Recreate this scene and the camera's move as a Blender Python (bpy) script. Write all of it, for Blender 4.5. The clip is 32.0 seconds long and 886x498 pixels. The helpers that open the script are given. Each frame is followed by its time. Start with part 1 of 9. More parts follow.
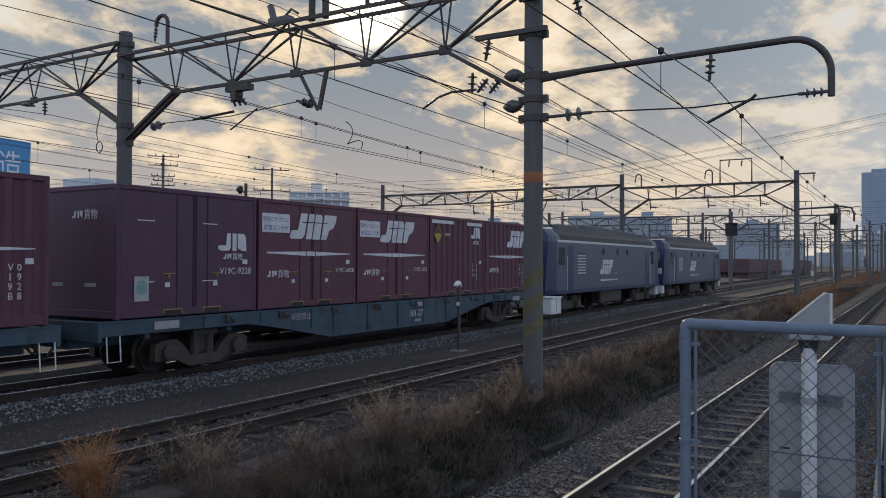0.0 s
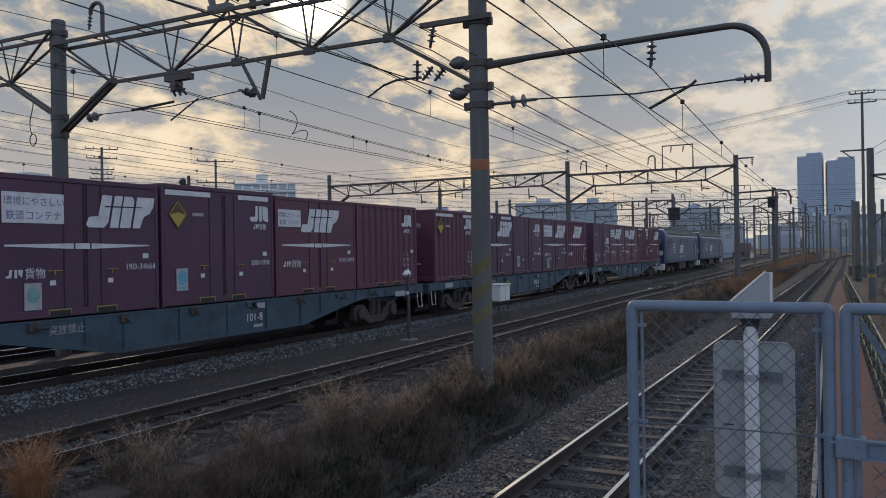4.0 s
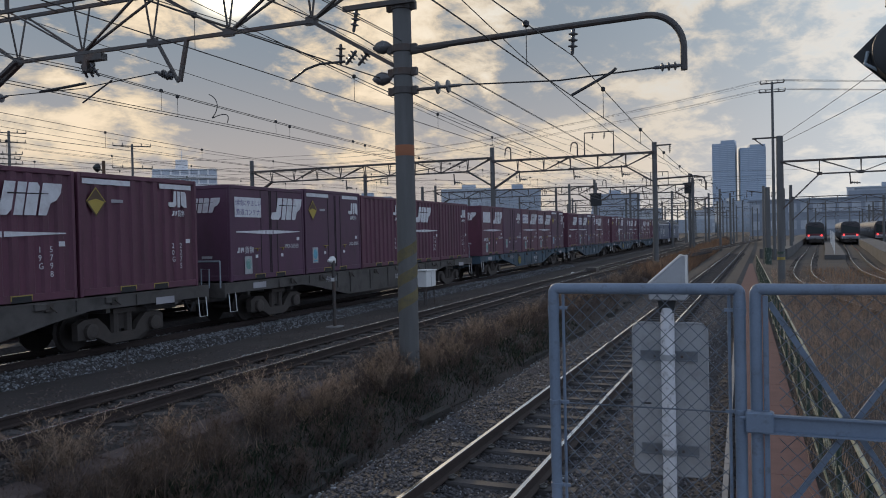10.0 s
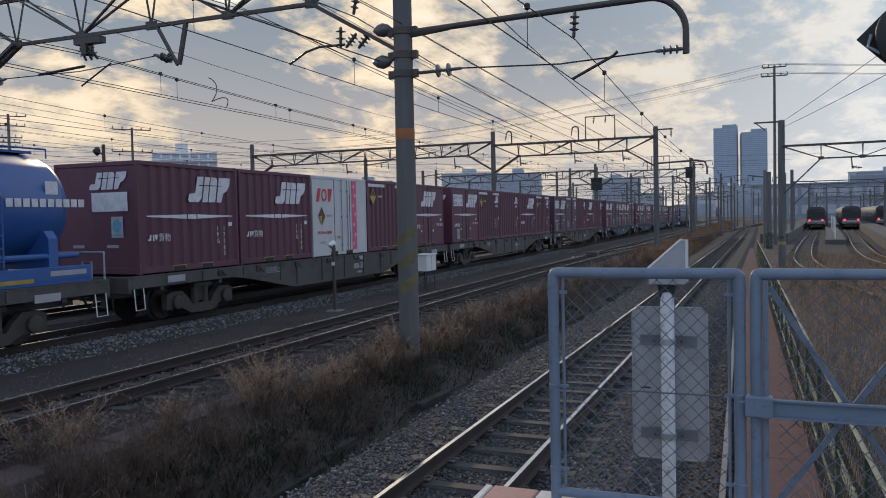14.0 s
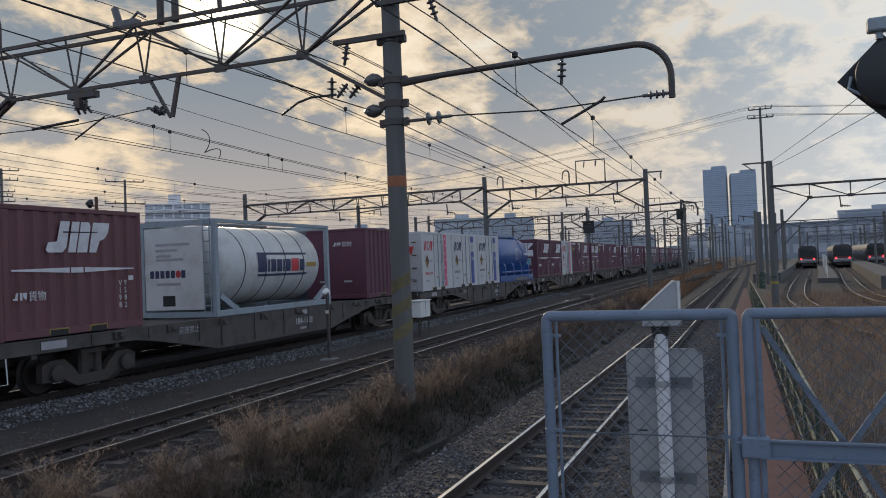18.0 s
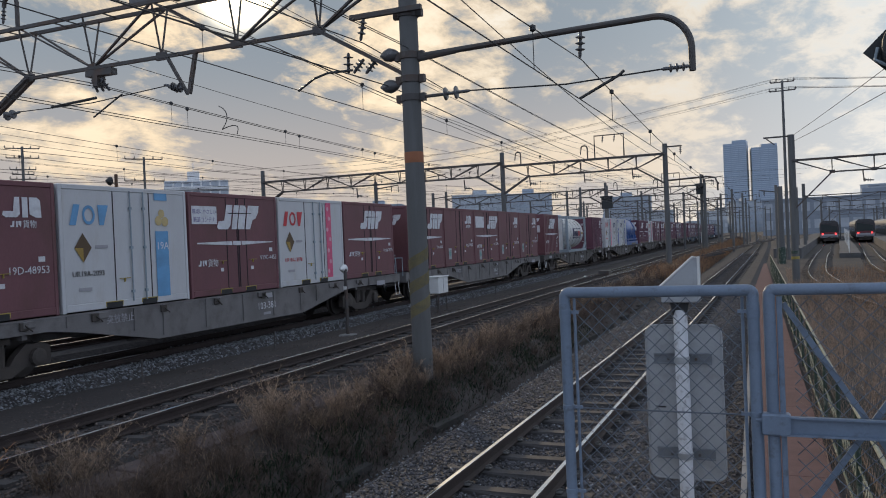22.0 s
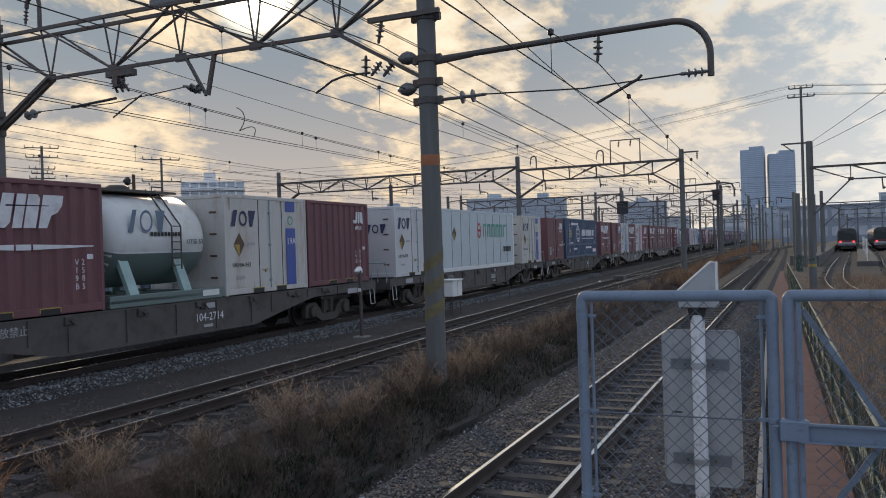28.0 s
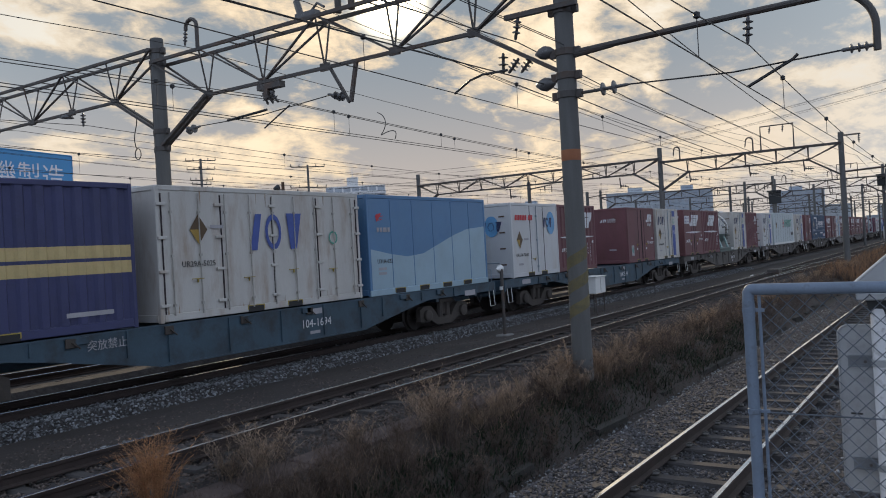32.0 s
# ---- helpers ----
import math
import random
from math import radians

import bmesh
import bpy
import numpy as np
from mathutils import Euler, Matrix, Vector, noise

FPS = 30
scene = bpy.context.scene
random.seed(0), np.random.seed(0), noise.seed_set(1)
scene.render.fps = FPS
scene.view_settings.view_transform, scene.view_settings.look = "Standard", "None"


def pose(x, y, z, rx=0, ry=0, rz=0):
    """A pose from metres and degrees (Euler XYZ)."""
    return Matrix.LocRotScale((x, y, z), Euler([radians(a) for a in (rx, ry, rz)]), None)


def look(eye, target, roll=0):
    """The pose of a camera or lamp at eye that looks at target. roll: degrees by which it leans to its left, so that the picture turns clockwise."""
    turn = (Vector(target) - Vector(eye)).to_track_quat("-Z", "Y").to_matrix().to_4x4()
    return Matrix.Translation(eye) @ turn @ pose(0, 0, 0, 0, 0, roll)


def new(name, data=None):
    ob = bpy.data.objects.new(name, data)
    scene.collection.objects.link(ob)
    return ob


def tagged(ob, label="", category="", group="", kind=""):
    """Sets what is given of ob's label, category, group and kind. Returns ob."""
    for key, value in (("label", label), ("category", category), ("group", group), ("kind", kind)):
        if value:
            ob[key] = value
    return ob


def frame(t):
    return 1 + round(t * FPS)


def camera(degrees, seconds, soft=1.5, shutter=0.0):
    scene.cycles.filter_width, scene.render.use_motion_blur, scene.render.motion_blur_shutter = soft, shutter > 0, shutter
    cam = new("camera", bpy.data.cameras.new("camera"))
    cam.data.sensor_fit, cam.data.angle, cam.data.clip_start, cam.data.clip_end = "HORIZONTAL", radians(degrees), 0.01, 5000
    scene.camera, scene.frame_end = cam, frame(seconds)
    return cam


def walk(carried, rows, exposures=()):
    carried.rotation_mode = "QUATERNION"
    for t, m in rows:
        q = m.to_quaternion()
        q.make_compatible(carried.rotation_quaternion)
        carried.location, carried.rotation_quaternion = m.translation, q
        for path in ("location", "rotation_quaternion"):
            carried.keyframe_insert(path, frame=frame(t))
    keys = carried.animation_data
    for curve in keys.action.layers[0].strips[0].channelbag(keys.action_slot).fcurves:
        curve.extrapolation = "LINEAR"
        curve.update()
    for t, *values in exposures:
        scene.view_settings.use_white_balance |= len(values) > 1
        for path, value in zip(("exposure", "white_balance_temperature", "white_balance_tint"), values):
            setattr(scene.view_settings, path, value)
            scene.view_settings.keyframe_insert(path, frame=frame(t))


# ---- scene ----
cam = camera(58.1, 32.0, 1.0)
PATH = [
    (0.0, 0.007, -0.047, 2.632, 90.90, -0.23, 30.87),
    (0.5, 0.005, -0.045, 2.629, 91.09, 0.22, 30.75),
    (1.0, 0.007, -0.049, 2.625, 91.18, 0.84, 30.42),
    (1.5, 0.009, -0.039, 2.623, 91.23, 1.25, 30.00),
    (2.0, 0.007, -0.033, 2.620, 91.29, 1.69, 29.42),
    (2.5, 0.006, -0.031, 2.625, 91.19, 1.75, 28.75),
    (3.0, 0.014, -0.028, 2.629, 90.92, 1.68, 28.19),
    (3.5, 0.003, -0.025, 2.619, 90.46, 1.30, 27.68),
    (5.5, -0.004, -0.018, 2.618, 89.71, 0.58, 26.08),
    (6.0, 0.004, -0.025, 2.617, 89.99, 0.70, 25.74),
    (6.5, 0.008, -0.014, 2.623, 90.11, 0.85, 25.34),
    (7.0, 0.011, -0.018, 2.618, 90.11, 1.00, 24.83),
    (7.5, 0.011, -0.005, 2.617, 89.91, 1.27, 24.31),
    (8.0, 0.007, 0.010, 2.613, 89.61, 1.29, 23.75),
    (8.5, 0.010, 0.003, 2.615, 89.35, 1.35, 23.19),
    (9.0, 0.000, 0.000, 2.612, 89.21, 1.35, 22.67),
    (9.5, 0.002, 0.003, 2.610, 89.11, 1.33, 22.22),
    (10.0, 0.006, -0.004, 2.612, 89.01, 1.29, 21.89),
    (10.5, 0.004, 0.006, 2.614, 88.76, 1.33, 21.70),
    (11.0, 0.003, 0.017, 2.615, 88.32, 1.65, 21.58),
    (11.5, 0.012, 0.003, 2.613, 87.82, 1.99, 21.52),
    (12.0, 0.012, 0.011, 2.611, 87.41, 2.39, 21.54),
    (12.5, 0.011, 0.015, 2.617, 87.26, 2.57, 21.67),
    (13.0, 0.010, 0.007, 2.612, 87.38, 2.29, 21.77),
    (13.5, 0.009, 0.007, 2.610, 87.62, 1.82, 21.90),
    (14.0, 0.006, 0.010, 2.611, 87.88, 1.21, 21.93),
    (14.5, 0.004, 0.018, 2.610, 88.19, 0.85, 21.86),
    (16.5, 0.024, -0.012, 2.622, 90.28, 2.23, 21.17),
    (17.0, 0.019, -0.010, 2.614, 90.88, 2.58, 21.20),
    (17.5, 0.024, -0.008, 2.617, 91.21, 2.62, 21.37),
    (18.0, 0.018, -0.008, 2.612, 91.15, 2.29, 21.46),
    (18.5, 0.017, -0.008, 2.610, 90.82, 1.96, 21.48),
    (19.0, 0.013, 0.014, 2.605, 90.47, 1.82, 21.46),
    (19.5, 0.022, -0.004, 2.610, 90.28, 2.03, 21.45),
    (20.0, 0.020, 0.010, 2.608, 90.36, 2.30, 21.52),
    (20.5, 0.018, -0.005, 2.615, 90.46, 2.58, 21.64),
    (21.0, 0.020, 0.011, 2.611, 90.35, 2.67, 21.90),
    (21.5, 0.016, -0.001, 2.614, 89.95, 2.53, 22.23),
    (22.0, 0.012, 0.016, 2.613, 89.48, 2.45, 22.73),
    (22.5, 0.014, -0.001, 2.611, 89.14, 2.36, 23.14),
    (23.0, 0.014, 0.003, 2.613, 89.10, 2.31, 23.42),
    (23.5, 0.015, 0.001, 2.610, 89.30, 2.39, 23.53),
    (24.0, 0.013, 0.010, 2.609, 89.48, 2.38, 23.49),
    (24.5, 0.008, 0.017, 2.605, 89.61, 2.44, 23.38),
    (25.0, 0.009, 0.009, 2.610, 89.61, 2.44, 23.28),
    (25.5, 0.008, 0.022, 2.607, 89.60, 2.41, 23.20),
    (27.5, -0.005, 0.008, 2.604, 89.72, 1.74, 23.61),
    (28.0, -0.001, -0.001, 2.606, 89.76, 1.79, 23.75),
    (28.5, 0.000, 0.021, 2.607, 89.68, 1.89, 23.83),
    (29.0, 0.002, 0.007, 2.607, 89.58, 1.88, 24.11),
    (29.5, -0.002, 0.006, 2.605, 89.62, 2.19, 25.36),
    (30.0, -0.014, -0.014, 2.602, 89.92, 2.58, 27.61),
    (30.5, -0.069, -0.009, 2.613, 90.31, 3.06, 30.36),
    (31.0, -0.069, -0.032, 2.615, 90.44, 3.24, 32.46),
    (31.5, -0.071, -0.010, 2.608, 90.36, 3.38, 33.59),
    (32.0, -0.083, 0.014, 2.597, 90.08, 3.22, 33.69),
]
EXPOSURES = ((0.0, 0.14, 6780, 10), (3.0, 0.08, 6720, 10), (6.0, 0.20, 6600, 10), (9.0, 0.16, 6540, 10), (11.0, 0.06, 6600, 10), (13.0, 0.28, 6560, 10), (14.5, 0.22, 6600, 10), (17.0, 0.08, 6760, 10), (20.0, 0.20, 6760, 10), (25.0, 0.32, 6880, 10), (28.0, 0.30, 6930, 10), (30.0, 0.40, 6900, 10), (32.0, 0.30, 6880, 10))
walk(cam, [(t, pose(*row)) for t, *row in PATH], EXPOSURES)

# ---- sky and sun ----
SUN_AZ, SUN_EL = radians(36.5), radians(17.5)      # azimuth counted from +Y towards -X
SUN_DIR = Vector((-math.sin(SUN_AZ) * math.cos(SUN_EL), math.cos(SUN_AZ) * math.cos(SUN_EL), math.sin(SUN_EL)))


def make_world():
    w = bpy.data.worlds.new("evening_sky")
    scene.world = w
    w.use_nodes = True
    nt = w.node_tree
    nt.nodes.clear()
    N, L = nt.nodes.new, nt.links.new

    def math_node(op, a, b=None, c=None, clamp=False):
        n = N("ShaderNodeMath")
        n.operation, n.use_clamp = op, clamp
        for i, v in enumerate((a, b, c)):
            if v is None:
                continue
            if isinstance(v, (int, float)):
                n.inputs[i].default_value = v
            else:
                L(v, n.inputs[i])
        return n.outputs[0]

    def smooth(v, lo, hi):
        n = N("ShaderNodeMapRange")
        n.interpolation_type = "SMOOTHSTEP"
        L(v, n.inputs[0])
        n.inputs[1].default_value, n.inputs[2].default_value = lo, hi
        return n.outputs[0]

    def mix(f, a, b, mode="MIX"):
        n = N("ShaderNodeMix")
        n.data_type, n.blend_type = "RGBA", mode
        for sock, v in ((n.inputs[0], f), (n.inputs[6], a), (n.inputs[7], b)):
            if isinstance(v, (int, float)):
                sock.default_value = v
            elif isinstance(v, tuple):
                sock.default_value = (*v, 1)
            else:
                L(v, sock)
        return n.outputs[2]

    tc = N("ShaderNodeTexCoord").outputs["Generated"]
    norm = N("ShaderNodeVectorMath")
    norm.operation = "NORMALIZE"
    L(tc, norm.inputs[0])
    d = norm.outputs[0]
    sep = N("ShaderNodeSeparateXYZ")
    L(d, sep.inputs[0])
    x, y, z = sep.outputs
    up = math_node("MAXIMUM", z, 0.0)
    # flat cloud sheet seen in perspective
    den = math_node("ADD", up, 0.26)
    comb = N("ShaderNodeCombineXYZ")
    L(math_node("DIVIDE", x, den), comb.inputs[0])
    L(math_node("DIVIDE", y, den), comb.inputs[1])
    def noise(scale, detail, rough, off, dist=0.0):
        mp = N("ShaderNodeMapping")
        L(comb.outputs[0], mp.inputs[0])
        mp.inputs["Location"].default_value = off
        mp.inputs["Rotation"].default_value = (0, 0, 0.5)
        mp.inputs["Scale"].default_value = (1.0, 0.8, 1.0)
        n = N("ShaderNodeTexNoise")
        L(mp.outputs[0], n.inputs["Vector"])
        n.inputs["Scale"].default_value, n.inputs["Detail"].default_value = scale, detail
        n.inputs["Roughness"].default_value, n.inputs["Distortion"].default_value = rough, dist
        return n.outputs[0]
    big = noise(2.3, 9, 0.58, (3.4, 1.2, 0.0), 0.25)
    fine = noise(8.0, 8, 0.64, (8.1, 2.7, 0.0), 0.3)
    body = math_node("ADD", math_node("MULTIPLY", big, 0.63), math_node("MULTIPLY", fine, 0.37))
    def bank(way, lo, hi, k):
        n = N("ShaderNodeVectorMath")
        n.operation = "DOT_PRODUCT"
        L(d, n.inputs[0])
        n.inputs[1].default_value = way
        return math_node("MULTIPLY", smooth(n.outputs["Value"], lo, hi), k)
    # a heavy bank right of the sun, thinner cloud far to its left
    body = math_node("ADD", body, bank((-0.48, 0.85, 0.22), 0.965, 0.996, 0.010))
    body = math_node("ADD", body, bank((-0.86, 0.45, 0.22), 0.90, 0.99, -0.008))
    body = math_node("ADD", body, bank((-0.70, 0.69, 0.19), 0.955, 0.995, 0.018))
    body = math_node("ADD", body, bank((-0.27, 0.93, 0.25), 0.955, 0.996, -0.030))
    cover = smooth(body, 0.37, 0.47)
    # angle to the sun
    dot = N("ShaderNodeVectorMath")
    dot.operation = "DOT_PRODUCT"
    L(d, dot.inputs[0])
    dot.inputs[1].default_value = SUN_DIR
    cosang = dot.outputs["Value"]
    near = smooth(cosang, 0.9970, 0.99999)
    near = math_node("POWER", near, 6.0)
    halo = smooth(cosang, 0.945, 0.998)
    wide = smooth(cosang, 0.62, 0.985)
    low = math_node("SUBTRACT", 1.0, smooth(up, 0.02, 0.26))
    # clear air: Nishita, whitened by thin haze and warmed near the horizon under the sun
    sky = N("ShaderNodeTexSky")
    sky.sky_type, sky.sun_disc = "NISHITA", False
    sky.sun_elevation, sky.sun_rotation = SUN_EL, -SUN_AZ
    sky.air_density, sky.dust_density, sky.ozone_density = 1.2, 2.2, 1.0
    gain = N("ShaderNodeVectorMath")
    gain.operation = "SCALE"
    L(sky.outputs[0], gain.inputs[0])
    gain.inputs["Scale"].default_value = 0.075
    haze = mix(wide, (0.76, 0.82, 0.88), (0.71, 0.70, 0.66))
    clear = mix(0.80, gain.outputs[0], haze)
    clear = mix(math_node("MULTIPLY", low, 0.85), clear, mix(wide, (0.66, 0.70, 0.74), (0.74, 0.57, 0.42)))
    # cloud: blue-grey bellies, cream rims
    thin = math_node("SUBTRACT", 1.0, smooth(body, 0.42, 0.530))
    lit = mix(wide, (0.82, 0.83, 0.83), (0.72, 0.61, 0.47))
    belly = mix(wide, (0.56, 0.65, 0.73), (0.25, 0.30, 0.36))
    belly = mix(math_node("MULTIPLY", low, 0.85), belly, mix(wide, (0.62, 0.67, 0.72), (0.54, 0.47, 0.43)))
    cloud = mix(thin, belly, lit)
    col = mix(cover, clear, cloud)
    col = mix(math_node("MULTIPLY", math_node("MULTIPLY", halo, 0.65), thin), col, (0.88, 0.71, 0.50))
    # the veiled sun behind the sheet
    glow = mix(near, (0, 0, 0), (9.0, 7.8, 5.6))
    glow = mix(math_node("ADD", 0.45, math_node("MULTIPLY", thin, 0.55)), (0, 0, 0), glow)
    col = mix(1.0, col, glow, "ADD")
    # unseen sky high overhead is darkened to cut the light on the ground
    col = mix(math_node("MULTIPLY", smooth(up, 0.42, 0.85), 0.60), col, (0.13, 0.19, 0.33))
    # unseen sky away from the sun: blue added as fill for shaded sides
    away = math_node("SUBTRACT", 1.0, smooth(cosang, 0.10, 0.62))
    col = mix(math_node("MULTIPLY", away, 0.85), col, (0.47, 0.59, 0.83))
    below = smooth(z, -0.03, 0.0)
    col = mix(below, (0.10, 0.095, 0.09), col)
    bg = N("ShaderNodeBackground")
    L(col, bg.inputs[0])
    bg.inputs[1].default_value = SKY_GAIN
    out = N("ShaderNodeOutputWorld")
    L(bg.outputs[0], out.inputs[0])


SKY_GAIN = 0.92
make_world()
sun = new("sun", bpy.data.lights.new("sun", "SUN"))
sun.data.energy, sun.data.angle, sun.data.color = 1.5, radians(4.0), (1.0, 0.80, 0.56)
sun.matrix_world = look((0, 0, 60), tuple(Vector((0, 0, 60)) - SUN_DIR))

# ---- materials ----
def material(name, rgb, rough=0.7, metal=0.0, vary=0.18, scale=3.0, fine=40.0, bump=0.15, stain=None, stain_amt=0.35, spec=0.5, island=0.0, alpha=1.0, emit=None, coords="Object", stretch=(1, 1, 1), stain_scale=1.3, stain_lo=0.48, leafy=0.0):
    m = bpy.data.materials.new(name)
    m.use_nodes = True
    nt = m.node_tree
    N, L = nt.nodes.new, nt.links.new
    p = nt.nodes["Principled BSDF"]
    tc = N("ShaderNodeTexCoord").outputs[coords]
    mp = N("ShaderNodeMapping")
    L(tc, mp.inputs[0])
    mp.inputs["Scale"].default_value = stretch
    info = N("ShaderNodeObjectInfo")
    add = N("ShaderNodeVectorMath")
    L(mp.outputs[0], add.inputs[0])
    mul = N("ShaderNodeMath")
    mul.operation = "MULTIPLY"
    L(info.outputs["Random"], mul.inputs[0])
    mul.inputs[1].default_value = 37.0
    L(mul.outputs[0], add.inputs[1])
    def nz(s, det):
        n = N("ShaderNodeTexNoise")
        L(add.outputs[0], n.inputs["Vector"])
        n.inputs["Scale"].default_value, n.inputs["Detail"].default_value, n.inputs["Roughness"].default_value = s, det, 0.62
        return n.outputs[0]
    a, b = nz(scale, 5), nz(fine, 4)
    av = N("ShaderNodeMath")
    av.operation = "MULTIPLY_ADD"
    L(b, av.inputs[0])
    av.inputs[1].default_value = 0.45
    L(a, av.inputs[2])
    mr = N("ShaderNodeMapRange")
    L(av.outputs[0], mr.inputs[0])
    mr.inputs[1].default_value, mr.inputs[2].default_value = 0.45, 1.0
    mr.inputs[3].default_value, mr.inputs[4].default_value = 1.0 - vary, 1.0 + vary
    factor = mr.outputs[0]
    if island:
        geo = N("ShaderNodeNewGeometry")
        mi = N("ShaderNodeMapRange")
        L(geo.outputs["Random Per Island"], mi.inputs[0])
        mi.inputs[3].default_value, mi.inputs[4].default_value = 1.0 - island, 1.0 + island
        mm = N("ShaderNodeMath")
        mm.operation = "MULTIPLY"
        L(factor, mm.inputs[0])
        L(mi.outputs[0], mm.inputs[1])
        factor = mm.outputs[0]
    col = N("ShaderNodeVectorMath")
    col.operation = "SCALE"
    col.inputs[0].default_value = rgb
    L(factor, col.inputs["Scale"])
    out = col.outputs[0]
    if stain:
        st = nz(stain_scale, 7)
        sm = N("ShaderNodeMapRange")
        L(st, sm.inputs[0])
        sm.inputs[1].default_value, sm.inputs[2].default_value = stain_lo, stain_lo + 0.22
        sm.inputs[4].default_value = stain_amt
        mx = N("ShaderNodeMix")
        mx.data_type = "RGBA"
        L(sm.outputs[0], mx.inputs[0])
        L(out, mx.inputs[6])
        mx.inputs[7].default_value = (*stain, 1)
        out = mx.outputs[2]
    L(out, p.inputs["Base Color"])
    rr = N("ShaderNodeMapRange")
    L(a, rr.inputs[0])
    rr.inputs[3].default_value, rr.inputs[4].default_value = max(rough - 0.12, 0.02), min(rough + 0.12, 1.0)
    L(rr.outputs[0], p.inputs["Roughness"])
    p.inputs["Metallic"].default_value = metal
    p.inputs["Specular IOR Level"].default_value = spec
    p.inputs["Alpha"].default_value = alpha
    if bump:
        bn = N("ShaderNodeBump")
        bn.inputs["Strength"].default_value, bn.inputs["Distance"].default_value = bump, 0.01
        L(b, bn.inputs["Height"])
        L(bn.outputs[0], p.inputs["Normal"])
    if leafy:
        tr = N("ShaderNodeBsdfTranslucent")
        L(out, tr.inputs["Color"])
        ms = N("ShaderNodeMixShader")
        ms.inputs[0].default_value = leafy
        L(p.outputs[0], ms.inputs[1])
        L(tr.outputs[0], ms.inputs[2])
        L(ms.outputs[0], nt.nodes["Material Output"].inputs[0])
    if emit:
        p.inputs["Emission Color"].default_value = (*emit[:3], 1)
        p.inputs["Emission Strength"].default_value = emit[3]
    return m


